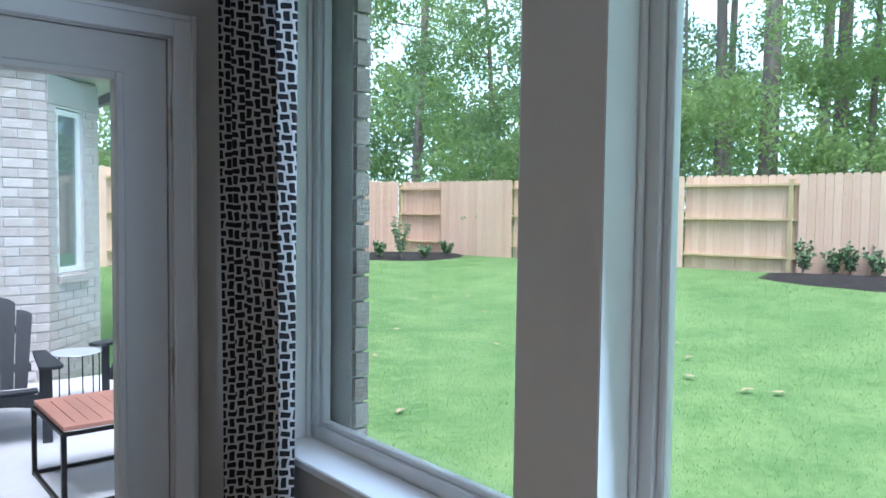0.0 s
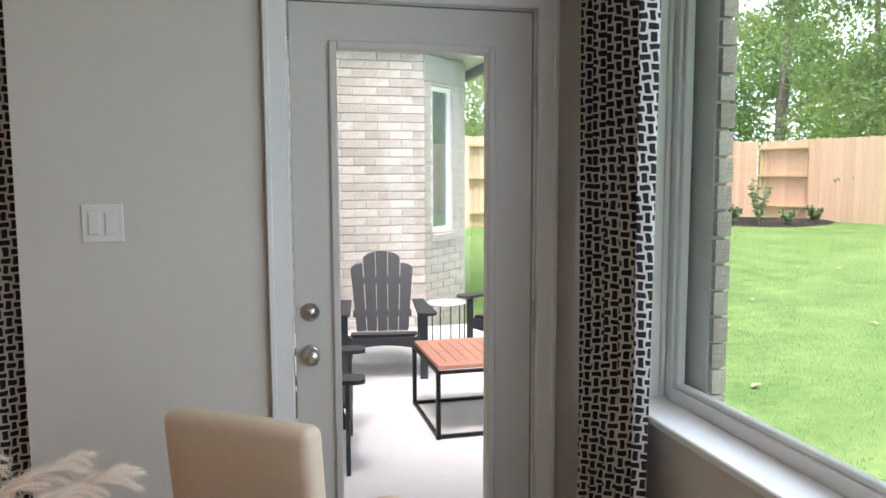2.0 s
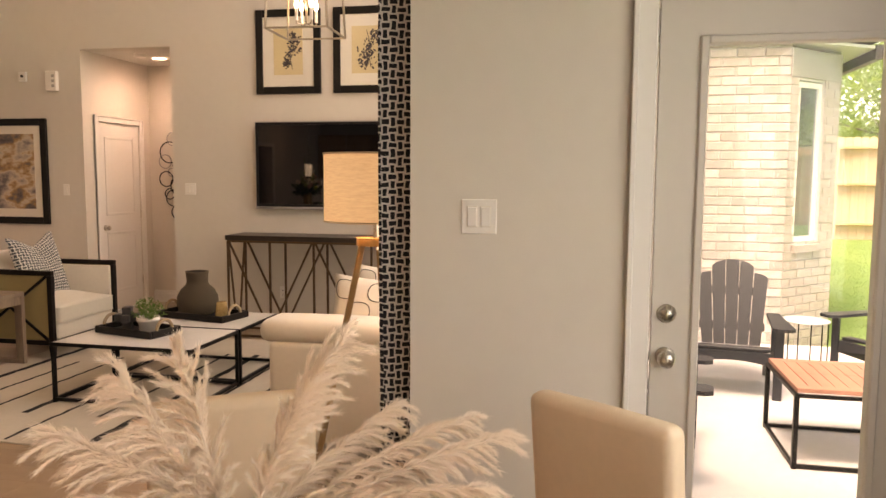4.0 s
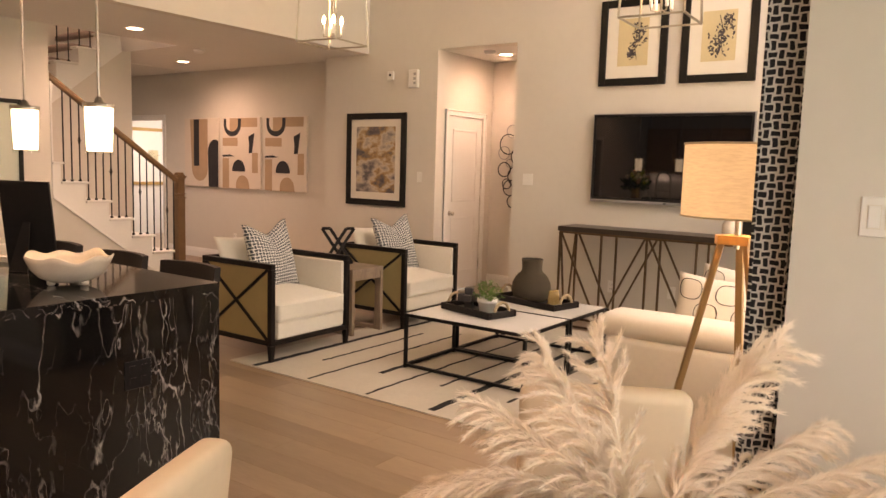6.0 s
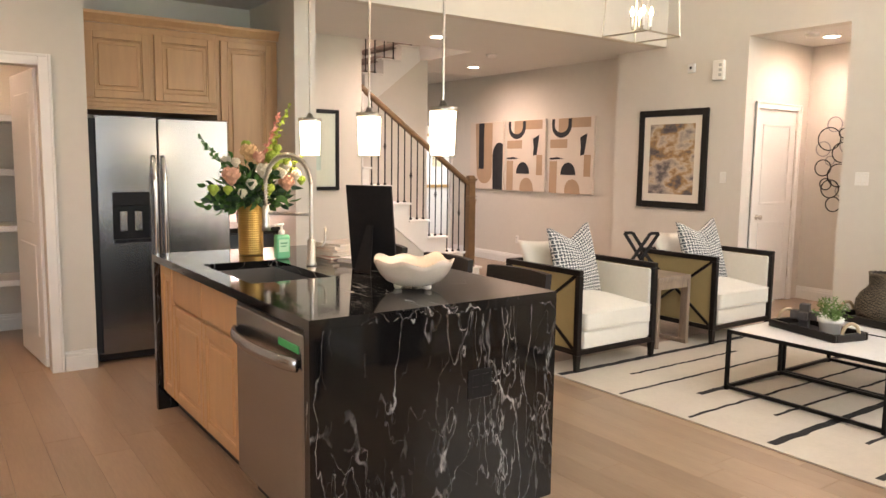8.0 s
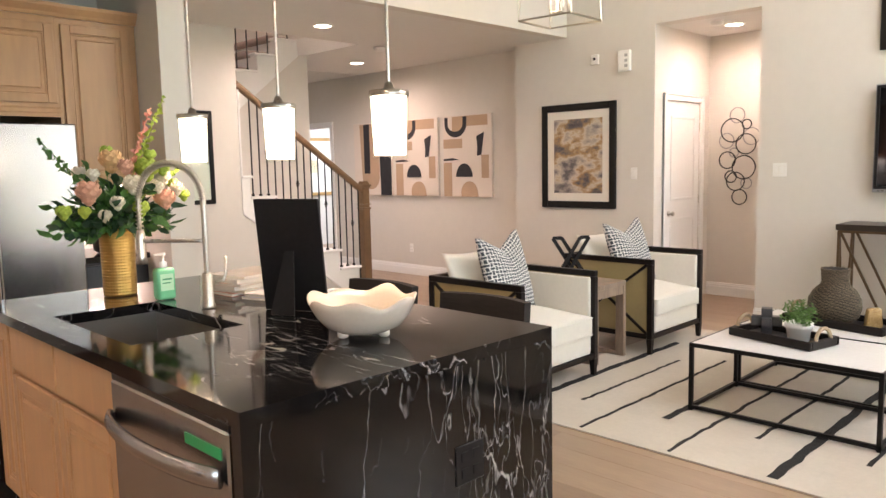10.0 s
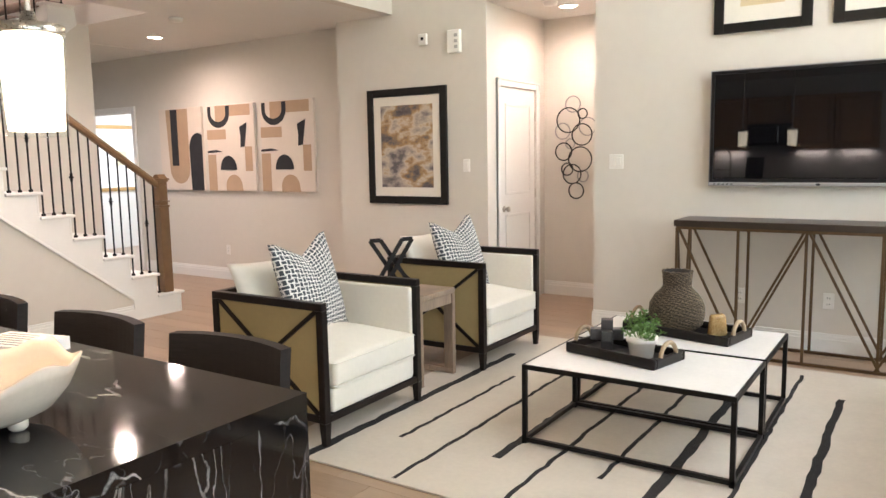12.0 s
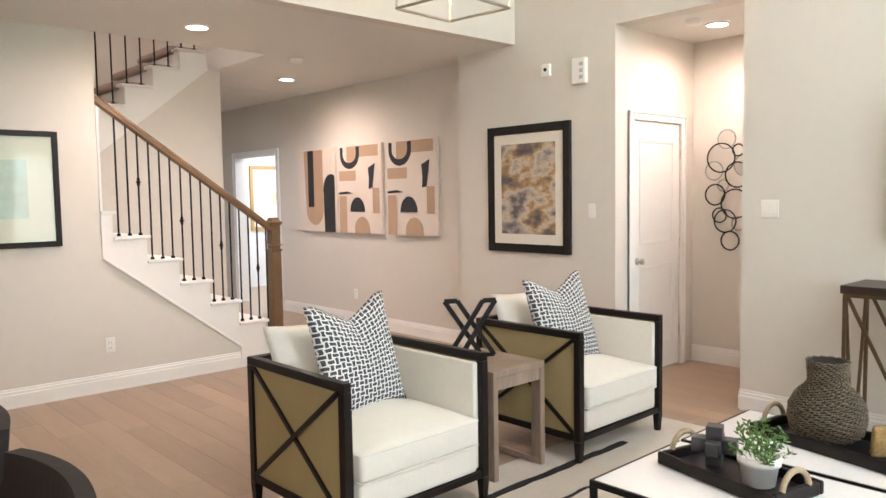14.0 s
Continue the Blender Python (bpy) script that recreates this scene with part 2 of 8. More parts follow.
def marble_mat(name, flow):
    """Black marble; its torn white veins run along the flow axis of the slab ("x" or "z")."""
    m = bpy.data.materials.new(name)
    m.use_nodes = True
    n, l = m.node_tree.nodes, m.node_tree.links
    p = n["Principled BSDF"]
    tc, sx, cx_ = n.new("ShaderNodeTexCoord"), n.new("ShaderNodeSeparateXYZ"), n.new("ShaderNodeCombineXYZ")
    l.new(tc.outputs["Object"], sx.inputs[0])
    l.new(sx.outputs["Y"], cx_.inputs["X"])
    l.new(sx.outputs["X" if flow == "x" else "Z"], cx_.inputs["Y"])
    l.new(sx.outputs["Z" if flow == "x" else "X"], cx_.inputs["Z"])

    def mth(op, a, b=None):
        k = n.new("ShaderNodeMath")
        k.operation = op
        for i, v in enumerate((a, b)):
            if v is None:
                continue
            if isinstance(v, (int, float)):
                k.inputs[i].default_value = v
            else:
                l.new(v, k.inputs[i])
        return k.outputs[0]

    def noise(vec, scale, detail=4.0, rough=0.55):
        k = n.new("ShaderNodeTexNoise")
        k.inputs["Scale"].default_value, k.inputs["Detail"].default_value, k.inputs["Roughness"].default_value = scale, detail, rough
        l.new(vec, k.inputs["Vector"])
        return k

    def ramp(v, lo, hi, a, b):
        k = n.new("ShaderNodeMapRange")
        k.interpolation_type = "SMOOTHSTEP"
        for nm, val in (("From Min", lo), ("From Max", hi), ("To Min", a), ("To Max", b)):
            k.inputs[nm].default_value = val
        l.new(v, k.inputs["Value"])
        return k.outputs[0]

    def lay(turn, squeeze, shift):
        k = n.new("ShaderNodeMapping")
        k.inputs["Rotation"].default_value[2] = radians(turn)
        k.inputs["Scale"].default_value = (1, squeeze, 1)
        k.inputs["Location"].default_value = (shift, shift * 0.7, shift * 1.3)
        l.new(warped.outputs[0], k.inputs["Vector"])
        return k.outputs[0]

    warp = noise(cx_.outputs[0], 3.0, 5)
    warped = n.new("ShaderNodeVectorMath")
    warped.operation = "MULTIPLY_ADD"
    l.new(warp.outputs["Color"], warped.inputs[0])
    warped.inputs[1].default_value = (0.08, 0.10, 0.08)
    l.new(cx_.outputs[0], warped.inputs[2])
    total = None
    for turn, squeeze, shift, scale, width, val, g0, g1 in ((18, 0.26, 0.0, 2.6, 0.0075, 0.46, 0.45, 0.63), (-28, 0.26, 3.1, 2.8, 0.006, 0.34, 0.46, 0.64), (8, 0.20, 7.7, 5.0, 0.008, 0.26, 0.46, 0.64),
                                                            (40, 0.30, 5.2, 4.0, 0.0055, 0.28, 0.46, 0.64), (-50, 0.40, 9.4, 5.0, 0.0055, 0.20, 0.47, 0.65), (24, 0.20, 12.1, 7.0, 0.008, 0.28, 0.48, 0.64)):
        vec = lay(turn, squeeze, shift)
        d = mth("ABSOLUTE", mth("SUBTRACT", noise(vec, scale * 1.25, 3.6, 0.50).outputs["Fac"], 0.5))
        grain = noise(vec, scale * 9, 4, 0.7).outputs["Fac"]
        thin = mth("MULTIPLY", ramp(d, width * 0.2, width, val, 0.0), ramp(grain, 0.38, 0.62, 0.12, 1.0))
        band = mth("MULTIPLY", ramp(d, width, width * 3.4, val, 0.0), ramp(grain, 0.54, 0.63, 0.0, 0.6))
        gate = ramp(noise(vec, 2.1, 2).outputs["Fac"], g0, g1, 0.0, 1.0)
        patch = ramp(noise(vec, 3.6, 2).outputs["Fac"], 0.52, 0.66, 0.0, 1.0)
        v = mth("MULTIPLY", mth("ADD", thin, mth("MULTIPLY", band, patch)), gate)
        total = v if total is None else mth("MAXIMUM", total, v)
    mix = n.new("ShaderNodeMix")
    mix.data_type = "RGBA"
    mix.inputs["A"].default_value = (0.005, 0.0048, 0.0052, 1)
    mix.inputs["B"].default_value = (0.80, 0.77, 0.75, 1)
    l.new(total, mix.inputs["Factor"])
    l.new(mix.outputs["Result"], p.inputs["Base Color"])
    p.inputs["Roughness"].default_value = 0.07
    p.inputs["Specular IOR Level"].default_value = 0.5
    return m


def thin_leaf(m, color, share):
    """Let light pass through a thin leaf or hair."""
    n, l = m.node_tree.nodes, m.node_tree.links
    thin, blend = n.new("ShaderNodeBsdfTranslucent"), n.new("ShaderNodeMixShader")
    thin.inputs["Color"].default_value = (*color, 1)
    blend.inputs[0].default_value = share
    l.new(n["Principled BSDF"].outputs[0], blend.inputs[1])
    l.new(thin.outputs[0], blend.inputs[2])
    l.new(blend.outputs[0], n["Material Output"].inputs["Surface"])


wall_paint = mat("wall_paint", (0.66, 0.62, 0.56), 0.75, var=0.025, scale=1.5, bump=0.06, bscale=220)
ceiling_paint = mat("ceiling_paint", (0.72, 0.70, 0.66), 0.8, var=0.02, scale=2, bump=0.06, bscale=160)
trim_paint = mat("trim_paint", (0.80, 0.79, 0.76), 0.4, var=0.02, scale=3)
door_paint = mat("door_paint", (0.62, 0.59, 0.54), 0.45, var=0.02, scale=3)
vinyl = mat("window_vinyl", (0.78, 0.79, 0.78), 0.35, var=0.02)
plank_wood = mat("plank_wood", (0.33, 0.225, 0.15), 0.32, var=0.24, scale=2.0, stretch=(0.6, 5, 1), rand=0.45, bump=0.03, bscale=40, col2=(0.44, 0.315, 0.215))
under_floor = mat("under_floor", (0.26, 0.185, 0.13), 0.8)
marble = marble_mat("black_marble_top", "x")
marble_side = marble_mat("black_marble_side", "z")
clear_glass = glass_mat("clear_glass")
black_metal = mat("black_metal", (0.018, 0.017, 0.017), 0.42, metal=0.6, var=0.2, scale=20)
espresso = mat("espresso_wood", (0.011, 0.008, 0.007), 0.38, var=0.3, scale=6, stretch=(1, 1, 8))
cream = mat("cream_linen", (0.72, 0.68, 0.60), 0.9, var=0.04, scale=4, bump=0.12, bscale=700, sheen=0.2)
tan_panel = mat("tan_panel", (0.35, 0.275, 0.13), 0.7, var=0.06, scale=5, bump=0.1, bscale=500)
plate_white = mat("plate_white", (0.80, 0.78, 0.74), 0.35, var=0.02)
white_top = mat("white_stone", (0.80, 0.78, 0.75), 0.25, var=0.04, scale=6)
rug_cream = mat("rug_wool", (0.60, 0.545, 0.465), 0.95, var=0.06, scale=5, bump=0.4, bscale=260)
rug_black = mat("rug_black_wool", (0.016, 0.015, 0.015), 0.95, var=0.3, scale=20, bump=0.4, bscale=260)
steel = mat("stainless_steel", (0.38, 0.38, 0.39), 0.24, metal=1.0, var=0.05, scale=0.5, stretch=(5, 5, 0.2))
nickel = mat("brushed_nickel", (0.58, 0.54, 0.48), 0.28, metal=1.0, var=0.06, scale=30)
chrome = mat("chrome", (0.7, 0.7, 0.7), 0.12, metal=1.0, var=0.02)
maple = mat("maple_wood", (0.50, 0.295, 0.15), 0.42, var=0.12, scale=3, stretch=(1, 1, 0.15))
oak = mat("oak_wood", (0.22, 0.12, 0.055), 0.4, var=0.25, scale=5, stretch=(1, 0.3, 0.3))
black_plastic = mat("black_plastic", (0.012, 0.012, 0.013), 0.3, var=0.2)
screen_glass = mat("screen_glass", (0.004, 0.004, 0.005), 0.02, var=0.1)
grey_wood = mat("weathered_wood", (0.26, 0.19, 0.14), 0.6, var=0.3, scale=4, stretch=(2, 2, 0.3))
light_oak = mat("light_oak", (0.42, 0.27, 0.13), 0.45, var=0.2, scale=5, stretch=(1, 1, 0.2))
bronze = mat("aged_bronze", (0.135, 0.088, 0.05), 0.45, metal=0.75, var=0.25, scale=12)
dark_wood = mat("dark_walnut", (0.028, 0.019, 0.014), 0.35, var=0.3, scale=4, stretch=(0.3, 3, 1))
charcoal_wood = mat("charcoal_wood", (0.017, 0.014, 0.0135), 0.55, var=0.35, scale=4, stretch=(0.4, 1, 4), bump=0.1, bscale=50)
white_ceramic = mat("white_ceramic", (0.66, 0.57, 0.48), 0.22, var=0.05, scale=9)
shade_linen = mat("lamp_linen", (0.70, 0.56, 0.38), 0.9, var=0.1, scale=10, stretch=(1, 1, 6))
picture_black = mat("black_frame", (0.012, 0.011, 0.010), 0.4, var=0.2)
mat_board = mat("mat_board", (0.76, 0.72, 0.64), 0.8, var=0.02)
brick_mat = mat("brick", (0.33, 0.275, 0.245), 0.9, var=0.12, scale=9, bump=0.6, bscale=60, rand=0.3, col2=(0.68, 0.63, 0.60))
mortar = mat("mortar", (0.62, 0.595, 0.575), 0.95, var=0.1, scale=12, bump=0.4, bscale=120)
concrete = mat("concrete", (0.52, 0.51, 0.52), 0.8, var=0.08, scale=2, bump=0.1, bscale=90)
grass_ground = mat("lawn_ground", (0.07, 0.19, 0.04), 0.95, var=0.25, scale=1.6, bump=0.6, bscale=50, col2=(0.20, 0.30, 0.10))
grass_blade = mat("grass_blade", (0.095, 0.26, 0.055), 0.8, var=0.25, scale=1.3, col2=(0.29, 0.405, 0.17))
mulch = mat("mulch", (0.018, 0.014, 0.013), 0.95, var=0.4, scale=25, bump=0.8, bscale=90)
cedar = mat("cedar_board", (0.68, 0.42, 0.29), 0.8, var=0.12, scale=3, stretch=(3, 3, 0.4), rand=0.3, col2=(0.82, 0.60, 0.46))
cedar_rail = mat("treated_pine", (0.56, 0.43, 0.25), 0.8, var=0.1, scale=3)
slate_plastic = mat("slate_resin", (0.018, 0.020, 0.026), 0.5, var=0.15, scale=12)
bark = mat("pine_bark", (0.23, 0.19, 0.17), 0.95, var=0.35, scale=5, stretch=(2, 2, 0.6), bump=0.9, bscale=14)
leaf = mat("leaf", (0.10, 0.19, 0.055), 0.6, var=0.4, scale=0.9, col2=(0.33, 0.44, 0.19))
leaf_dark = mat("leaf_dark", (0.05, 0.11, 0.045), 0.65, var=0.4, scale=0.6, col2=(0.17, 0.27, 0.12))
for dark in (espresso, charcoal_wood, black_plastic, picture_black, black_metal):
    dark.node_tree.nodes["Principled BSDF"].inputs["Specular IOR Level"].default_value = 0.22
thin_leaf(leaf, (0.44, 0.60, 0.20), 0.45)
thin_leaf(leaf_dark, (0.30, 0.44, 0.16), 0.42)
thin_leaf(grass_blade, (0.34, 0.50, 0.16), 0.4)

# ---- structure: plan in metres ----
YD, XW = 3.09, 2.08      # door wall, nook window wall (inner faces)
XL = 0.23                # living room window wall
YT = 7.39                # television wall
YA = 7.61                # wall with the three canvases
XS = -6.95               # stair wall
ZC, ZH = 2.755, 5.4      # low and high ceilings
XB = -5.30               # edge of the low ceiling

floor = structure("floor", prism(bmesh.new(), [(-12.4, -2.4), (2.27, -2.4), (2.27, 3.25), (0.39, 3.25), (0.39, 10.2), (-12.4, 10.2)], "z", -0.14, -0.012), under_floor, "warm greige wood plank floor", "floor")
structure("wall_north_nook", wall_bm("y", YD, 0.16, XL, XW, 0, ZC, [(0.985, 1.885, -0.001, 2.075)]), wall_paint, "greige painted wall beside the patio door", "wall")
structure("wall_east_nook", wall_bm("x", XW, 0.16, -2.4, YD + 0.16, 0, ZC, [(1.76, 2.80, 0.775, 2.36), (0.30, 1.55, 0.775, 2.36), (-1.35, 0.10, 0.775, 2.36)]), wall_paint, "greige painted window wall of the dining nook", "wall")
structure("wall_east_living", wall_bm("x", XL, 0.16, YD + 0.16, YT, 0, ZH, [(3.65, 4.95, 0.6, 2.3), (5.45, 6.95, 0.6, 2.3), (3.65, 4.95, 3.2, 4.8), (5.45, 6.95, 3.2, 4.8)]), wall_paint, "greige painted window wall of the living room", "wall")
structure("wall_north_living", wall_bm("y", YT, 0.16, -6.00, XL + 0.16, 0, ZH, [(-4.285, -3.285, -0.001, 2.75)]), wall_paint, "pale greige painted television wall", "wall")
structure("wall_return", bx(-6.00, YT + 0.161, 0, -5.9, YA + 0.16, ZC), wall_paint, "short wall return beside the canvases", "wall")
structure("wall_north_hall", wall_bm("y", YA, 0.14, -12.3, -6.001, 0, ZC, [(-10.85, -9.72, -0.001, 2.06)]), wall_paint, "pale pinkish wall hung with three canvases", "wall")
structure("wall_passage_west", wall_bm("x", -4.405, 0.12, YT + 0.16, 8.55, 0, 2.75, [(7.62, 8.33, -0.001, 2.05)]), wall_paint, "passage wall with a white door", "wall")
structure("wall_passage_north", bx(-4.405, 8.55, 0, -2.7, 8.67, 2.75), wall_paint, "passage end wall", "wall")
structure("wall_passage_east", bx(-3.285, YT + 0.161, 0, -3.165, 8.549, 2.75), wall_paint, "passage side wall", "wall")
structure("ceiling_passage", bx(-4.6, YT + 0.161, 2.751, -2.7, 8.7, 2.85), ceiling_paint, "white passage ceiling", "ceiling")
structure("wall_upper_floor", bx(XB - 0.12, 3.2501, ZC, XB, YT - 0.001, ZH), wall_paint, "upper wall over the low ceiling", "wall")
structure("wall_upper_nook", bx(XB, 3.25 - 0.004 - 0.15, ZC + 0.001, XL, 3.25, ZH), wall_paint, "upper wall over the kitchen opening", "wall")
bm = bmesh.new()
for b in ((-12.3, -2.4, 2.07, 3.245), (-12.3, 3.245, -9.0, YA), (-8.95, 5.95, XB - 0.121, YA), (XS, 3.245, XB - 0.121, 5.95)):
    box(bm, b[0], b[1], ZC, b[2], b[3], ZC + 0.2)
structure("ceiling_low", bm, ceiling_paint, "flat white painted low ceiling", "ceiling")
structure("ceiling_high", bx(-12.3, 3.0, ZH + 0.001, 0.6, 7.8, ZH + 0.1), ceiling_paint, "high white living room ceiling", "ceiling")
structure("wall_stair", bx(XS - 0.12, -2.4, 0, XS, 4.47, ZC), wall_paint, "greige wall beside the stairs", "wall")
structure("wall_stair_back", bx(-9.07, 3.0, 0, -8.95, 6.0, ZH), wall_paint, "grey wall behind the stairs", "wall")
structure("wall_stair_south", bx(-9.07, 2.88, 0, XS - 0.121, 3.0, ZH), wall_paint, "wall at the stair landing", "wall")
structure("wall_stairwell_upper", bx(XS - 0.12, 3.25, ZC + 0.201, XS, 5.95, ZH), wall_paint, "upper stairwell wall", "wall")
structure("wall_stairwell_upper_north", bx(-8.95, 5.95, ZC + 0.201, XS, 6.05, ZH), wall_paint, "upper stairwell end wall", "wall")
structure("wall_west", bx(-12.4, -2.4, 0, -12.301, 10.2, ZC), wall_paint, "far hall end wall", "wall")
structure("wall_south", bx(-12.3, -2.4, 0, XW, -2.25, ZC), wall_paint, "greige wall behind the kitchen", "wall")
structure("wall_far_room_north", bx(-12.3, 9.9, 0, -6.1, 10.05, ZC), trim_paint, "bright far room wall", "wall")
structure("wall_far_room_east", bx(-8.6, YA + 0.141, 0, -8.5, 9.9, ZC), trim_paint, "far room side wall", "wall")
structure("ceiling_far_room", bx(-12.3, YA + 0.141, ZC, -6.1, 10.05, ZC + 0.1), ceiling_paint, "far room ceiling", "ceiling")
structure("wall_pantry_front", wall_bm("x", -5.46, 0.12, -2.25, 1.495, 0, ZC, [(0.42, 1.21, -0.001, 2.05)]), wall_paint, "pale wall with the pantry doorway", "wall")
structure("wall_pantry_side", bx(-6.95, 1.395, 0, -5.461, 1.495, ZC), wall_paint, "wall between pantry and refrigerator", "wall")
structure("wall_kitchen_back", bx(-6.4, 1.496, 0, -6.25, 3.159, ZC), wall_paint, "kitchen alcove back wall", "wall")
structure("wall_kitchen_stub", bx(-6.249, 2.98, 0, -5.30, 3.16, ZC), wall_paint, "narrow white wall end beside the cabinets", "wall")

# ---- baseboards and casings ----
def baseboard(name, axis, pos, a0, a1, side):
    """A stepped baseboard on the wall face axis=pos, standing out towards side (+1 or -1)."""
    prof = [(0, 0), (0.016, 0), (0.016, 0.095), (0.012, 0.1), (0.012, 0.118), (0.007, 0.124), (0.007, 0.136), (0.003, 0.14), (0, 0.14)]
    bm = bmesh.new()
    if axis == "y":
        prism(bm, [(pos + side * u, v) for u, v in prof], "x", a0, a1)
    else:
        prism(bm, [(pos + side * u, v) for u, v in prof], "y", a0, a1)
    structure(name, bm, trim_paint, "white stepped baseboard", "baseboard")


baseboard("baseboard_1", "y", YD - 0.001, XL, 0.945, -1)
baseboard("baseboard_2", "x", XW - 0.001, -2.2, YD - 0.03, -1)
baseboard("baseboard_3", "y", YT - 0.001, -5.99, -4.30, -1)
baseboard("baseboard_4", "y", YT - 0.001, -3.28, 0.2, -1)
baseboard("baseboard_5", "y", YA - 0.001, -9.6, -6.02, -1)
baseboard("baseboard_6", "x", XS + 0.001, -2.2, 5.595, 1)
baseboard("baseboard_7", "y", 8.549, -4.28, -3.29, -1)
baseboard("baseboard_8", "x", -5.339, 1.29, 1.494, 1)
baseboard("baseboard_9", "x", -5.299, 2.985, 3.155, 1)
baseboard("baseboard_10", "x", XL - 0.001, 3.26, 7.36, -1)
baseboard("baseboard_11", "x", -3.286, YT + 0.01, 8.53, -1)


def casing(name, axis, pos, a0, a1, z1, side, w=0.075, label="white painted door casing"):
    bm = bmesh.new()
    d0, d1 = sorted((pos, pos + side * 0.018))
    e0, e1 = sorted((pos, pos + side * 0.026))
    for p, q, r, s in ((a0 - w, a0, 0, z1 + w), (a1, a1 + w, 0, z1 + w), (a0, a1, z1, z1 + w)):
        if axis == "y":
            box(bm, p, d0, r, q, d1, s, 0.003)
        else:
            box(bm, d0, p, r, d1, q, s, 0.003)
    for p, q, r, s in ((a0 - w, a0 - w + 0.018, 0, z1 + w), (a1 + w - 0.018, a1 + w, 0, z1 + w), (a0 - w + 0.02, a1 + w - 0.02, z1 + w - 0.018, z1 + w)):
        if axis == "y":
            box(bm, p, e0, r, q, e1, s, 0.003)
        else:
            box(bm, e0, p, r, e1, q, s, 0.003)
    structure(name, bm, trim_paint, label, "trim")


casing("trim_patio_door", "y", YD - 0.001, 1.022, 1.856, 2.056, -1, 0.073)
casing("trim_pantry_door", "x", -5.339, 0.42, 1.21, 2.05, 1)
casing("trim_far_opening", "y", YA - 0.001, -10.85, -9.72, 2.06, -1)
casing("trim_passage_door", "x", -4.284, 7.62, 8.33, 2.05, 1, 0.067)

# ---- patio door ----
bm = bmesh.new()
for b in ((0.986, 1.026, 0.0, 2.074), (1.846, 1.884, 0.0, 2.074), (1.027, 1.845, 2.05, 2.074)):
    box(bm, b[0], YD + 0.002, b[2], b[1], YD + 0.15, b[3])
structure("trim_patio_jamb", bm, door_paint, "painted patio door jamb", "trim")
structure("trim_patio_threshold", bx(1.027, YD + 0.002, 0.0, 1.845, YD + 0.19, 0.02), nickel, "metal patio door threshold", "trim")
door = tagged(new("door_1"), "greige painted patio door with a tall glass pane, closed", "door", kind="structure")
bm = wall_bm("y", YD + 0.006, 0.045, 1.032, 1.841, 0.022, 2.046, [(1.178, 1.684, 0.26, 1.905)])
part("door_leaf", bm, door_paint, door)
bm = bmesh.new()
for p, q, r, s in ((1.153, 1.178, 0.235, 1.93), (1.684, 1.709, 0.235, 1.93), (1.178, 1.684, 1.905, 1.93), (1.178, 1.684, 0.235, 0.26)):
    box(bm, p, YD - 0.006, r, q, YD + 0.0055, s, 0.004)
part("glass_frame", bm, door_paint, door)
pane = part("pane", bx(1.178, YD + 0.024, 0.26, 1.684, YD + 0.03, 1.905), clear_glass, door)
pane.visible_shadow = False
for nm, z, ball in (("knob", 0.92, True), ("deadbolt", 1.06, False)):
    bm = lathe(bmesh.new(), [(0.030, 0), (0.031, 0.004), (0.027, 0.009)] + ([(0.011, 0.012), (0.010, 0.026), (0.022, 0.034), (0.028, 0.044), (0.026, 0.056), (0.014, 0.064)] if ball else [(0.022, 0.012), (0.020, 0.022)]), 24)
    if not ball:
        box(bm, -0.005, -0.013, 0.022, 0.005, 0.013, 0.034, 0.002)
    part(nm, bm, nickel, door, "brushed nickel " + nm, True, pose(1.078, YD + 0.005, z, 90, 0, 0))
for z in (0.28, 1.015, 1.785):
    bm = rod(bmesh.new(), (1.8475, YD - 0.004, z - 0.05), (1.8475, YD - 0.004, z + 0.05), 0.006, n=10)
    box(bm, 1.8475, YD - 0.001, z - 0.045, 1.868, YD + 0.0015, z + 0.045)
    part("hinge", bm, nickel, door)

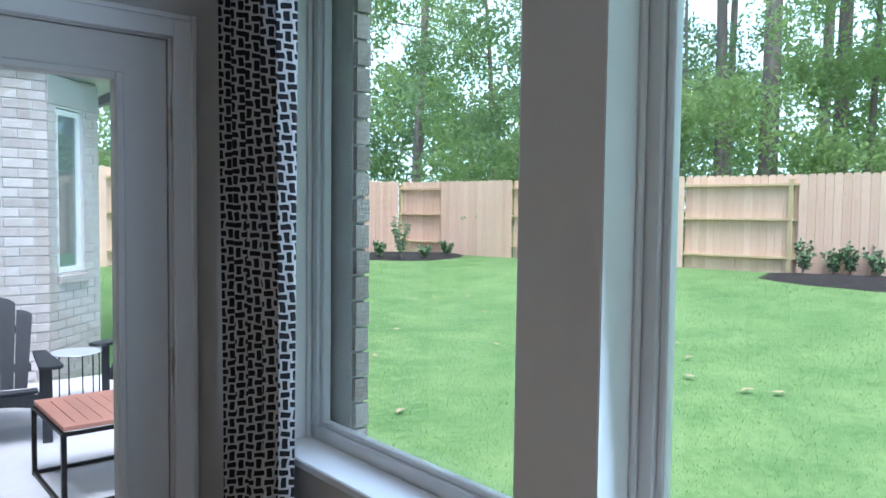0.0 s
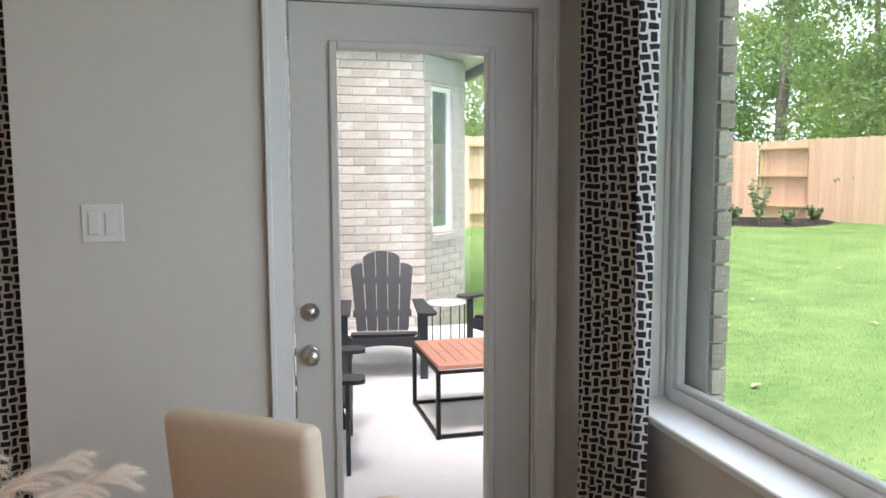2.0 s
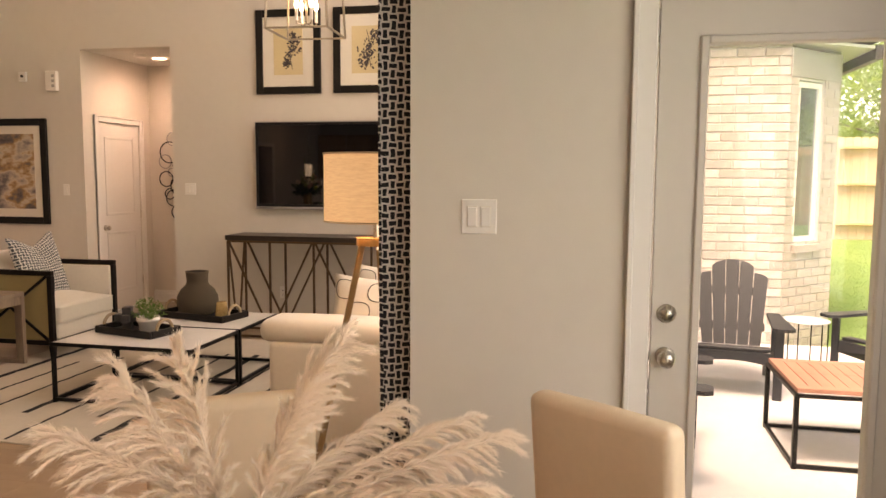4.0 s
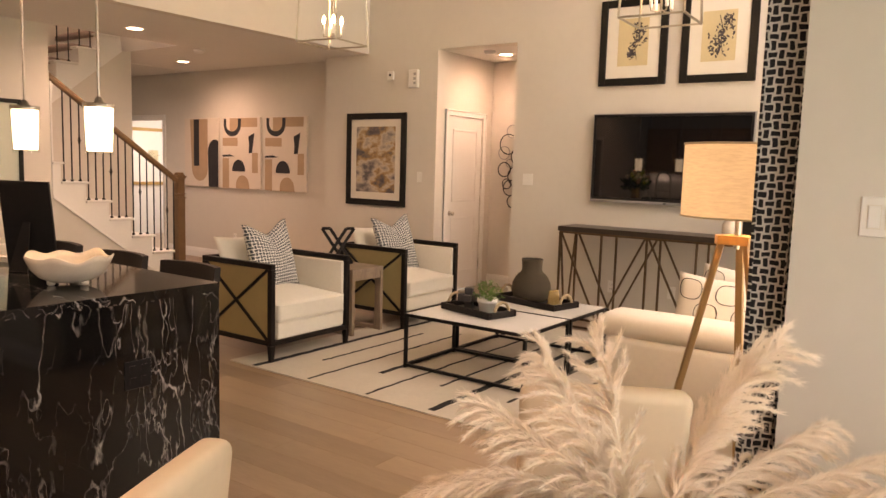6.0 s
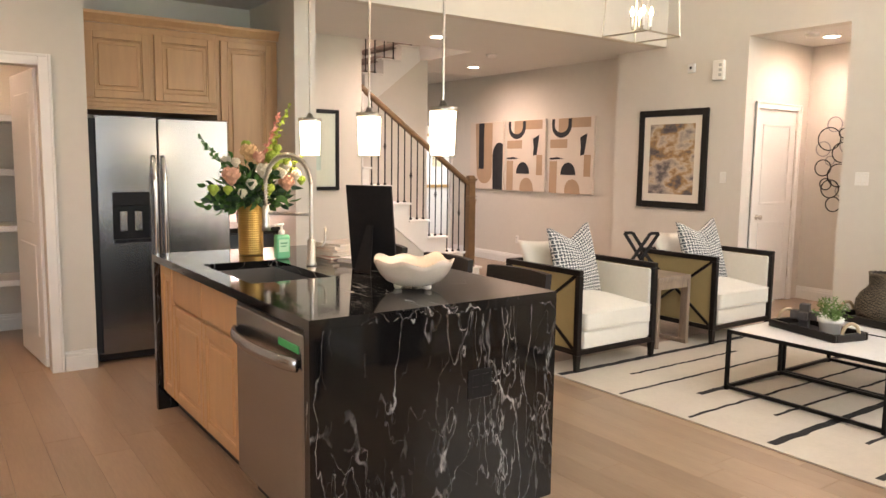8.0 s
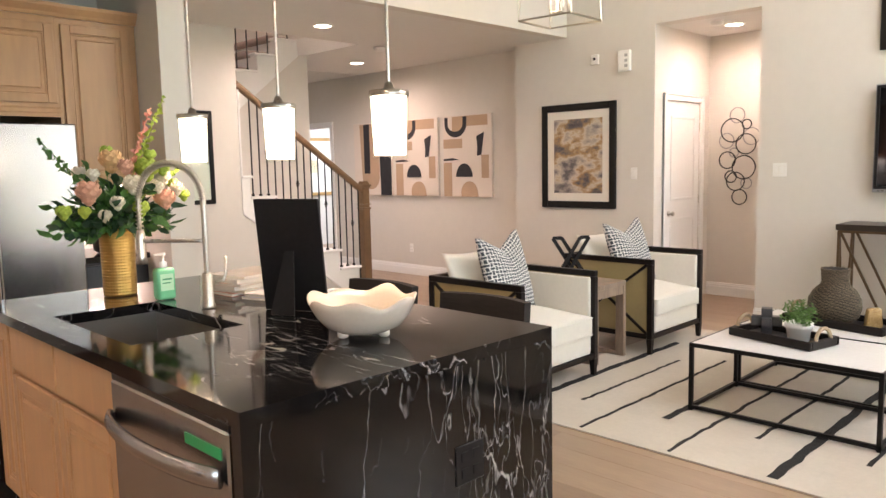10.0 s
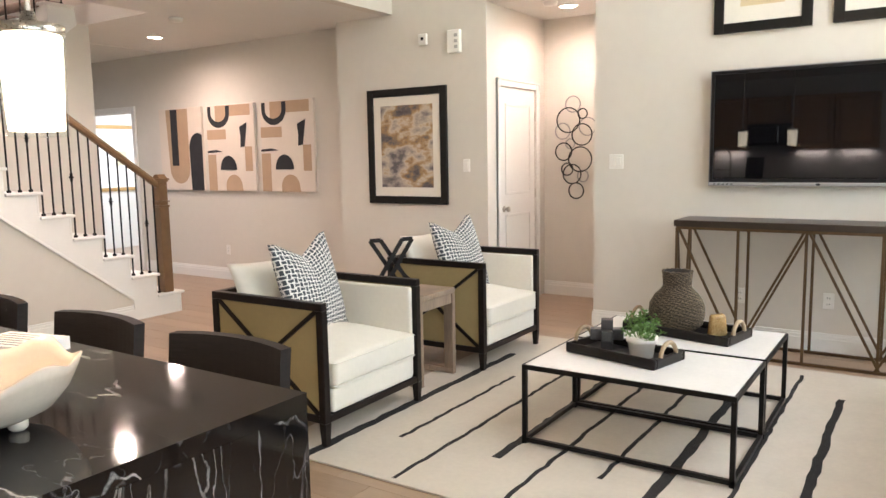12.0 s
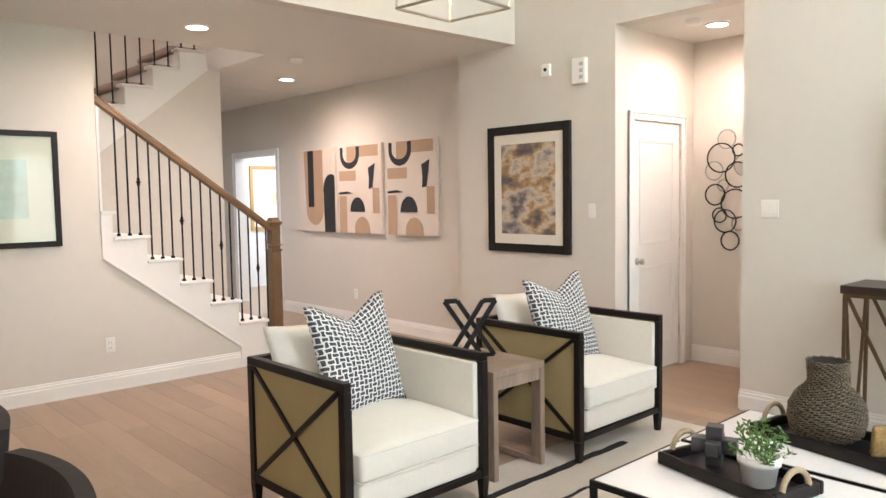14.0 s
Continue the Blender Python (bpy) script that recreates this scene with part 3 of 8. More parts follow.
# ---- nook windows ----
def window(name, y0, y1, z0, z1):
    w = tagged(new(name), "large fixed white vinyl window with a deep sill", "window", kind="structure")
    xa, xb = XW + 0.115, XW + 0.16
    bm = bmesh.new()
    for d, x0, x1, f0, f1 in ((0, xa, xb, 0.0, 0.045), (1, xa + 0.012, xb - 0.005, 0.045, 0.062)):
        for p, q, r, s in ((y0 + f0, y0 + f1, z0 + f0, z1 - f0), (y1 - f1, y1 - f0, z0 + f0, z1 - f0), (y0 + f1, y1 - f1, z0 + f0, z0 + f1), (y0 + f1, y1 - f1, z1 - f1, z1 - f0)):
            box(bm, x0, p, r, x1, q, s, 0.003)
    part("window_frame", bm, vinyl, w)
    bm = bmesh.new()
    for p, q, r, s in ((y0, y0 + 0.014, z0, z1), (y1 - 0.014, y1, z0, z1)):
        box(bm, xa - 0.018, p, r, xa, q, s, 0.004)
    part("stop_bead", bm, trim_paint, w)
    # Thin white faces, added to lift the reveal's daylight brightness by colour.
    bm = bmesh.new()
    for p, q, r, s in ((y0, y0 + 0.004, z0 + 0.005, z1), (y1 - 0.004, y1, z0 + 0.005, z1), (y0 + 0.0045, y1 - 0.0045, z1 - 0.004, z1)):
        box(bm, XW + 0.001, p, r, xa - 0.019, q, s)
    part("reveal_lightener", bm, trim_paint, w)
    part("window_sill", box(bmesh.new(), XW - 0.03, y0 - 0.03, z0 - 0.022, xa, y1 + 0.03, z0 + 0.004, 0.004), trim_paint, w, "white painted window sill")
    pane = part("pane", bx(XW + 0.138, y0 + 0.062, z0 + 0.062, XW + 0.144, y1 - 0.062, z1 - 0.062), clear_glass, w)
    pane.visible_shadow = False
    return w


# The third window is unseen, added behind the viewpoint.
for k, (a, b) in enumerate(((1.76, 2.80), (0.30, 1.55), (-1.35, 0.10))):
    window("window_%d" % (k + 1), a, b, 0.775, 2.36)


# ---- curtains ----
curtain_cloth = weave_mat("curtain_cloth", (0.62, 0.60, 0.57), (0.006, 0.005, 0.006), 0.0275, fill=1.17)


def uv_grid(bm, rows, closed=False):
    """Faces over a grid of (point, uv)."""
    lay = bm.loops.layers.uv.new("UVMap")
    vs = [[bm.verts.new(p) for p, _ in r] for r in rows]
    for i in range(len(rows) - 1):
        for j in range(len(rows[0]) - 1):
            f = bm.faces.new((vs[i][j], vs[i][j + 1], vs[i + 1][j + 1], vs[i + 1][j]))
            f.smooth = True
            for lp, (a, b) in zip(f.loops, ((i, j), (i, j + 1), (i + 1, j + 1), (i + 1, j))):
                lp[lay].uv = rows[a][b][1]
    return bm


def curtain(label, x0, y0, x1, y1, z0, z1, folds, depth, seed):
    """A gathered curtain panel hanging along the line (x0, y0) to (x1, y1)."""
    rng = random.Random(seed)
    a, b = Vector((x0, y0)), Vector((x1, y1))
    t = (b - a).normalized()
    nrm = Vector((-t.y, t.x))
    ph = [rng.uniform(-0.5, 0.5) for _ in range(8)]
    rows = []
    for i in range(25):
        z = z0 + (z1 - z0) * i / 24
        sway = 1.0 - 0.12 * math.sin(2.2 * z + ph[0])
        row, u, prev = [], 0.0, None
        for j in range(97):
            s = j / 96
            w = math.sin(2 * math.pi * folds * s + ph[1] + 0.35 * math.sin(5 * s + ph[2] + 0.5 * z)) * depth * sway
            w += 0.3 * depth * math.sin(4 * math.pi * folds * s + ph[3] + 0.8 * z)
            along_s = s + 0.012 * math.sin(2 * math.pi * folds * 2 * s + ph[4])
            p2 = a + (b - a) * along_s + nrm * w
            if prev is not None:
                u += (p2 - prev).length
            prev = p2
            row.append(((p2.x, p2.y, z), (u, z)))
        rows.append(row)
    c = thing("curtain", label, "curtain")
    ob = part("cloth", uv_grid(bmesh.new(), rows), curtain_cloth, c)
    so = ob.modifiers.new("thick", "SOLIDIFY")
    so.thickness = 0.002
    rodb = bmesh.new()
    e = t * 0.06
    rod(rodb, (x0 - e.x, y0 - e.y, z1 + 0.01), (x1 + e.x * 2, y1 + e.y * 2, z1 + 0.01), 0.012)
    part("curtain_rod", rodb, black_metal, c)
    return c


curtain("white curtain with a black woven brush-dash print, by the nook window", 1.99, 3.0, 1.99, 2.53, 0.01, 2.5, 5, 0.034, 3)
curtain("white curtain with a black woven brush-dash print, at the living room", 0.145, 3.17, 0.145, 3.55, 0.01, 2.5, 6, 0.05, 5)

# ---- stairs ----
RISE, RUN = 0.2, 0.257
RISE_UP, RUN_UP = 0.19, 0.262   # upper flight
up_nose = lambda k: 3.725 + RUN_UP * (k - 1)
white_oak_rail = mat("stair_rail_oak", (0.155, 0.088, 0.042), 0.38, var=0.25, scale=5, stretch=(1, 0.3, 0.3))
stairs = tagged(new("stairs"), "white painted stairs with oak handrail and black iron balusters", "stairs", kind="structure")
nose = lambda k: 6.12 - RUN * (k - 1)
for k in range(1, 8):
    y1 = nose(k)
    y0 = nose(k + 1) if k < 7 else 4.495
    part("riser", bx(-7.95, y1 - 0.035, RISE * (k - 1) if k > 1 else 0.0, XS + 0.012, y1 - 0.02, RISE * k - 0.026), trim_paint, stairs)
    part("tread", box(bmesh.new(), -7.95, y0 - 0.02, RISE * k - 0.026, XS + 0.03, y1 + 0.012, RISE * k, 0.006), trim_paint, stairs)
part("landing", bx(-8.94, 3.0, 7 * RISE - 0.05, XS - 0.121, 4.474, 7 * RISE - 0.001), trim_paint, stairs)
for k in range(1, 9):
    y1, y0 = up_nose(k + 1), up_nose(k)
    z = 7 * RISE + RISE_UP * k
    part("riser", bx(-8.94, y0 + 0.02, z - RISE_UP, -7.952, y0 + 0.035, z - 0.026), trim_paint, stairs)
    part("tread", box(bmesh.new(), -8.94, y0 - 0.012, z - 0.026, -7.93, y1 + 0.02, z, 0.006), trim_paint, stairs)
# stringers and the walls under the flights
poly = [(6.10, 0.0), (6.10, RISE - 0.027)]
for k in range(1, 7):
    poly += [(nose(k + 1) - 0.02, RISE * k - 0.027), (nose(k + 1) - 0.02, RISE * (k + 1) - 0.027)]
poly += [(4.475, 7 * RISE - 0.027), (4.475, 1.03), (5.60, 0.175), (5.60, 0.0)]
part("stringer", prism(bmesh.new(), poly, "x", XS - 0.02, XS + 0.010), trim_paint, stairs, "white stepped stair skirt")
part("skirt_moulding", bar(bar(bmesh.new(), (XS + 0.014, 4.475, 1.045), (XS + 0.014, 5.60, 0.19), 0.018, 0.022, 0.004), (XS + 0.016, 4.475, 1.06), (XS + 0.016, 5.60, 0.205), 0.008, 0.01), trim_paint, stairs)
part("under_wall", prism(bmesh.new(), [(4.47, 0), (5.70, 0), (5.70, 0.12), (4.47, 1.12)], "x", XS - 0.12, XS - 0.0005), wall_paint, stairs)
poly = [(3.0, 7 * RISE), (up_nose(1) + 0.02, 7 * RISE)]
for k in range(1, 9):
    poly += [(up_nose(k) + 0.02, 7 * RISE + RISE_UP * k - 0.027), (up_nose(k + 1) + 0.02, 7 * RISE + RISE_UP * k - 0.027)]
poly += [(5.859, 2.74), (5.299, 2.291), (4.12, 1.36), (4.12, 0), (3.0, 0)]
part("stringer", prism(bmesh.new(), poly, "x", -7.951, -7.941), trim_paint, stairs, "white stepped stair skirt")
part("under_wall", prism(bmesh.new(), [(3.0, 0), (5.985, 0), (5.985, 2.754), (5.80, 2.754), (4.0, 1.31), (3.0, 1.31)], "x", -8.05, -7.952), wall_paint, stairs)
part("wall_end_cap", box(bmesh.new(), XS - 0.12, 4.471, 1.37, XS + 0.008, 4.49, 2.2, 0.003), trim_paint, stairs)


def baluster(y, z, top, x, knuckles):
    bm = bmesh.new()
    rod(bm, (x, y, z), (x, y, top), 0.0075, n=8)
    box(bm, x - 0.013, y - 0.013, z, x + 0.013, y + 0.013, z + 0.02, 0.003)
    for kz in knuckles:
        lathe(bm, [(0.008, -0.035), (0.014, -0.02), (0.010, -0.012), (0.022, 0.0), (0.010, 0.012), (0.014, 0.02), (0.008, 0.035)], 10, (x, y, kz))
    part("baluster", bm, black_metal, stairs, "", False)


rail_z = lambda y: 1.215 + (5.935 - y) * 0.7145
count = 0
for k in range(1, 8):
    for j, f in enumerate((0.045, 0.13, 0.215)):
        y = nose(k) - f - 0.0
        if y < 4.56 or (k == 1 and f < 0.2):
            continue
        zt = rail_z(y) - 0.015
        baluster(y, RISE * k, zt, XS - 0.045, [RISE * k + (zt - RISE * k) * 0.52] if count % 4 == 1 else [])
        count += 1
for k in range(1, 9):
    for f in (0.06, 0.19):
        y = up_nose(k) + f
        z = 7 * RISE + RISE_UP * k
        baluster(y, z, z + 1.22, -7.99, [z + 0.45] if (k % 3 == 1 and f < 0.1) else [])
bm = bmesh.new()
prof = lambda y: (XS - 0.045, y, rail_z(y))
bar(bm, prof(5.98), prof(4.475), 0.058, 0.05, 0.012)
bar(bm, [prof(5.98)[0], 5.98, rail_z(5.98) + 0.028], [prof(4.475)[0], 4.475, rail_z(4.475) + 0.028], 0.04, 0.028, 0.010)
part("handrail", bm, white_oak_rail, stairs, "stained oak handrail")
part("handrail", bar(bmesh.new(), (-7.99, 3.8, 2.80), (-7.99, 5.7, 4.18), 0.055, 0.06, 0.012), white_oak_rail, stairs, "stained oak handrail")
taupe_carpet = mat("taupe_carpet", (0.34, 0.27, 0.235), 0.95, var=0.15, scale=30, bump=0.4, bscale=300)
for k in range(1, 9):
    cy, cz = up_nose(k) + 0.02, 7 * RISE + RISE_UP * k + 0.012
    part("carpet_nosing", box(bmesh.new(), -8.9, cy - 0.05, cz - 0.05, -8.06, cy + 0.25, cz + 0.03, 0.03, 3), taupe_carpet, stairs, "taupe carpet on the tread", True)
bm = bmesh.new()
nx, ny = XS - 0.045, 5.985
for s, a, b in ((0.048, RISE, 1.0), (0.056, 1.0, 1.02), (0.044, 1.02, 1.05), (0.058, 1.05, 1.06), (0.045, 1.06, 1.235), (0.054, 1.235, 1.25), (0.062, 1.25, 1.268)):
    box(bm, nx - s, ny - s, a, nx + s, ny + s, b, 0.004)
prism(bm, [(nx - 0.056, 1.268), (nx + 0.056, 1.268), (nx + 0.02, 1.305), (nx - 0.02, 1.305)], "y", ny - 0.04, ny + 0.04)
part("newel_post", bm, white_oak_rail, stairs, "square stained oak newel post")

# ---- kitchen island ----
island = thing("kitchen_island", "maple island with black marble waterfall top and white veins", "kitchen island")
IX0, IX1, IY0, IY1 = -4.22, -2.09, 1.615, 2.77
top = bmesh.new()
for b in ((IX0, IY0, -3.64, IY1), (-2.93, IY0, IX1, IY1), (-3.64, IY0, -2.93, 1.725), (-3.64, 2.12, -2.93, IY1)):
    box(top, b[0], b[1], 0.875, b[2], b[3], 0.915)
bmesh.ops.remove_doubles(top, verts=top.verts[:], dist=0.0005)
part("worktop", top, marble, island, "black marble worktop with white veins")
part("waterfall_panel", bx(IX1 - 0.04, IY0, 0.0, IX1, IY1, 0.8745), marble_side, island)
part("waterfall_panel", bx(IX0, IY0, 0.0, IX0 + 0.04, IY1, 0.8745), marble_side, island)
part("carcass", bx(IX0 + 0.041, 1.68, 0.10, -2.86, 2.30, 0.70), maple, island)
part("carcass", bx(-2.16, 1.66, 0.0, IX1 - 0.041, 2.30, 0.8745), maple, island)
part("back_panel", bx(IX0 + 0.041, 2.30, 0.0, IX1 - 0.041, 2.33, 0.8745), maple, island)
part("toe_kick", bx(IX0 + 0.041, 1.73, 0.0, -2.86, 1.75, 0.10), black_plastic, island)
part("face_frame", bx(IX0 + 0.041, 1.665, 0.10, -2.86, 1.68, 0.8745), maple, island)


def raised_door(name, axis, pos, side, a0, a1, z0, z1, parent, material):
    """A cabinet door with a moulded frame and a raised centre panel, facing side along the axis."""
    def slab(bm, p, q, r, s, d0, d1, bev):
        u0, u1 = sorted((pos + side * d0, pos + side * d1))
        if axis == "y":
            return box(bm, p, u0, r, q, u1, s, bev)
        return box(bm, u0, p, r, u1, q, s, bev)
    f = 0.055
    g = f + 0.03
    door_ob = part(name, slab(bmesh.new(), a0 + f, a1 - f, z0 + f, z1 - f, 0, 0.008, 0), material, parent)
    for p, q in ((a0, a0 + f), (a1 - f, a1)):
        part("stile", slab(bmesh.new(), p, q, z0, z1, 0, 0.02, 0.004), material, door_ob)
    for p, q in ((z1 - f, z1), (z0, z0 + f)):
        part("rail", slab(bmesh.new(), a0 + f, a1 - f, p, q, 0, 0.0195, 0.004), material, door_ob)
    part("raised_panel", slab(bmesh.new(), a0 + g, a1 - g, z0 + g, z1 - g, 0.004, 0.0175, 0.009), material, door_ob)
    for p, q in ((a0 + f, a0 + f + 0.012), (a1 - f - 0.012, a1 - f)):
        part("bead", slab(bmesh.new(), p, q, z0 + f, z1 - f, 0.006, 0.014, 0.004), material, door_ob)
    for p, q in ((z1 - f - 0.012, z1 - f), (z0 + f, z0 + f + 0.012)):
        part("bead", slab(bmesh.new(), a0 + f, a1 - f, p, q, 0.006, 0.0135, 0.004), material, door_ob)
    return door_ob


raised_door("cabinet_door", "y", 1.664, -1, -4.16, -3.94, 0.125, 0.865, island, maple)
raised_door("cabinet_door", "y", 1.664, -1, -3.92, -3.41, 0.125, 0.66, island, maple)
raised_door("cabinet_door", "y", 1.664, -1, -3.40, -2.885, 0.125, 0.66, island, maple)
for a, b in ((-3.92, -3.41), (-3.40, -2.885)):
    part("drawer_front", box(bmesh.new(), a, 1.645, 0.68, b, 1.664, 0.865, 0.005), maple, island)
sink = bmesh.new()
for b in ((-3.66, 1.705, 0.70, -2.91, 2.14, 0.708), (-3.66, 1.705, 0.708, -3.645, 2.14, 0.874), (-2.925, 1.705, 0.708, -2.91, 2.14, 0.874), (-3.645, 1.705, 0.708, -2.925, 1.72, 0.874), (-3.645, 2.125, 0.708, -2.925, 2.14, 0.874)):
    box(sink, *b)
lathe(sink, [(0.04, 0), (0.04, 0.004), (0.02, 0.005)], 20, (-3.28, 1.92, 0.708))
part("sink", sink, mat("sink_steel", (0.33, 0.31, 0.29), 0.36, metal=1.0, var=0.04, scale=3), island, "undermount stainless steel sink")
bm = box(bmesh.new(), IX1, 2.30, 0.515, IX1 + 0.005, 2.42, 0.635, 0.002)
for y in (2.335, 2.385):
    for z in (0.55, 0.60):
        box(bm, IX1 + 0.005, y - 0.014, z - 0.014, IX1 + 0.008, y + 0.014, z + 0.014)
part("outlet_plate", bm, black_plastic, island, "black double outlet plate")

dishwasher = thing("dishwasher", "stainless steel dishwasher with a bar handle built into the island", "dishwasher")
part("body", bx(-2.855, 1.67, 0.10, -2.165, 2.25, 0.862), black_plastic, dishwasher)
part("door", box(bmesh.new(), -2.85, 1.625, 0.115, -2.17, 1.669, 0.845, 0.006), steel, dishwasher)
part("control_strip", bx(-2.85, 1.630, 0.846, -2.17, 1.669, 0.862), black_plastic, dishwasher)
part("plinth", bx(-2.85, 1.71, 0.0, -2.17, 1.73, 0.099), black_plastic, dishwasher)
bm = tube(bmesh.new(), [(-2.84 + 0.65 * i / 16, 1.614 - 0.050 * math.sin(math.pi * i / 16) ** 0.6, 0.735) for i in range(17)], 0.014, 12)
for v in bm.verts:
    v.co.z = 0.735 + (v.co.z - 0.735) * 1.9
part("handle", bm, steel, dishwasher, "curved stainless bar handle", True)
part("tape", bx(-2.38, 1.622, 0.772, -2.20, 1.6245, 0.80), mat("green_tape", (0.02, 0.30, 0.10), 0.5), dishwasher, "strip of green tape")

# ---- refrigerator and cabinets ----
fridge = thing("refrigerator", "stainless steel side-by-side refrigerator with a water dispenser", "refrigerator")
part("body", bx(-6.2, 1.515, 0.02, -5.46, 2.475, 1.735), mat("fridge_side", (0.02, 0.02, 0.022), 0.5), fridge)
part("freezer_door", wall_bm("x", -5.455, 0.065, 1.55, 1.95, 0.07, 1.748, [(1.64, 1.895, 0.86, 1.222)]), steel, fridge)
part("fridge_door", box(bmesh.new(), -5.455, 1.96, 0.07, -5.39, 2.475, 1.748, 0.008), steel, fridge)
part("kick_grille", bx(-5.455, 1.52, 0.02, -5.41, 2.47, 0.066), black_plastic, fridge)
bm = bx(-5.454, 1.641, 0.861, -5.43, 1.894, 1.221)
box(bm, -5.43, 1.645, 1.125, -5.386, 1.89, 1.219, 0.004)
box(bm, -5.43, 1.65, 0.862, -5.384, 1.885, 0.885, 0.003)
part("dispenser", bm, black_plastic, fridge, "black water and ice dispenser")
part("dispenser_paddle", box(box(bmesh.new(), -5.43, 1.69, 0.94, -5.405, 1.745, 1.09, 0.006), -5.43, 1.79, 0.94, -5.405, 1.845, 1.09, 0.006), steel, fridge)
for y in (1.922, 1.99):
    bm = tube(bmesh.new(), [(-5.39 + 0.05 * min(1, 6 * f, 6 * (1 - f)), y, 0.55 + 0.93 * f) for f in [i / 18 for i in range(19)]], 0.017, 12)
    part("handle", bm, chrome, fridge, "long steel bar handle", True)


def crown(bm, x, y0, y1, z):
    prism(bm, [(x, z), (x + 0.02, z), (x + 0.028, z + 0.02), (x + 0.055, z + 0.055), (x + 0.06, z + 0.075), (x, z + 0.075)], "y", y0, y1)
    return bm


cab = thing("over_fridge_cabinet", "maple cabinet with two raised-panel doors above the refrigerator", "cabinet")
part("body", bx(-6.24, 1.5, 1.80, -5.62, 2.47, 2.41), maple, cab)
part("side_panel", bx(-6.24, 2.471, 0.0, -5.62, 2.49, 2.41), maple, cab)
raised_door("door", "x", -5.62, 1, 1.535, 1.975, 1.885, 2.355, cab, maple)
raised_door("door", "x", -5.62, 1, 2.007, 2.455, 1.885, 2.365, cab, maple)
part("crown", crown(bmesh.new(), -5.62, 1.5, 2.49, 2.411), maple, cab, "stepped maple crown moulding")
part("bottom_rail", prism(bmesh.new(), [(-5.62, 1.80), (-5.596, 1.80), (-5.596, 1.822), (-5.604, 1.83), (-5.604, 1.85), (-5.612, 1.862), (-5.62, 1.862)], "y", 1.50, 2.47), maple, cab)
cab2 = thing("wall_cabinet", "tall maple wall cabinet with one raised-panel door", "cabinet")
part("body", bx(-6.24, 2.492, 1.37, -5.64, 2.975, 2.41), maple, cab2)
raised_door("door", "x", -5.64, 1, 2.505, 2.925, 1.38, 2.375, cab2, maple)
part("light_strip", bx(-5.99, 2.52, 1.358, -5.95, 2.95, 1.3695), glow("alcove_strip", (1.0, 0.9, 0.85), 3.0), cab2, "slim lit strip under the cabinet")
area_light("alcove_light", pose(-5.97, 2.735, 1.352), 0.03, 0.4, 2.0, (1.0, 0.86, 0.84))
part("crown", crown(bmesh.new(), -5.64, 2.492, 2.978, 2.411), maple, cab2, "stepped maple crown moulding")
base = thing("base_cabinet", "black base cabinet with a dark stone worktop beside the refrigerator", "cabinet")
part("body", bx(-6.24, 2.495, 0.1, -5.66, 2.975, 0.87), mat("black_lacquer", (0.015, 0.016, 0.02), 0.35), base)
part("worktop", box(bmesh.new(), -6.24, 2.495, 0.871, -5.62, 2.978, 0.91, 0.003), marble, base)
part("drawer_front", box(bmesh.new(), -5.66, 2.51, 0.66, -5.642, 2.96, 0.85, 0.004), mat("slate_lacquer", (0.03, 0.04, 0.05), 0.3), base)
part("door", box(bmesh.new(), -5.66, 2.51, 0.12, -5.642, 2.96, 0.64, 0.004), mat("slate_lacquer_door", (0.03, 0.04, 0.05), 0.3), base)
pot = thing("cooking_pot", "small black pot on the dark worktop", "pot", pose(-5.85, 2.78, 0.912))
part("body", lathe(bmesh.new(), [(0.06, 0), (0.085, 0.02), (0.09, 0.1), (0.075, 0.14), (0.02, 0.155)], 20), black_plastic, pot, smooth=True)

# ---- pantry ----
for z in (0.49, 0.92, 1.36, 1.78):
    s = thing("pantry_shelf", "white painted pantry shelf", "shelf", group="pantry shelves")
    part("board", box(bmesh.new(), -6.94, -0.6, z - 0.05, -6.5, 1.39, z, 0.004), trim_paint, s)
pd = thing("pantry_door", "white panelled pantry door standing open into the pantry", "door", pose(-5.47, 1.206, 0.0, 0, 0, 185))
bm = box(bmesh.new(), 0, -0.02, 0.012, 0.76, 0.016, 2.045, 0.003)
part("leaf", bm, trim_paint, pd)
for z0, z1 in ((0.2, 0.85), (1.0, 1.9)):
    for s in (-0.02, 0.016):
        part("raised_panel", box(bmesh.new(), 0.14, s - 0.006, z0, 0.62, s + 0.006, z1, 0.006), trim_paint, pd)
part("lever", tube(bmesh.new(), [(0.70, -0.02, 0.96), (0.70, -0.06, 0.96), (0.62, -0.06, 0.96), (0.58, -0.058, 0.958)], 0.009, 8), nickel, pd, "brushed nickel lever", True)

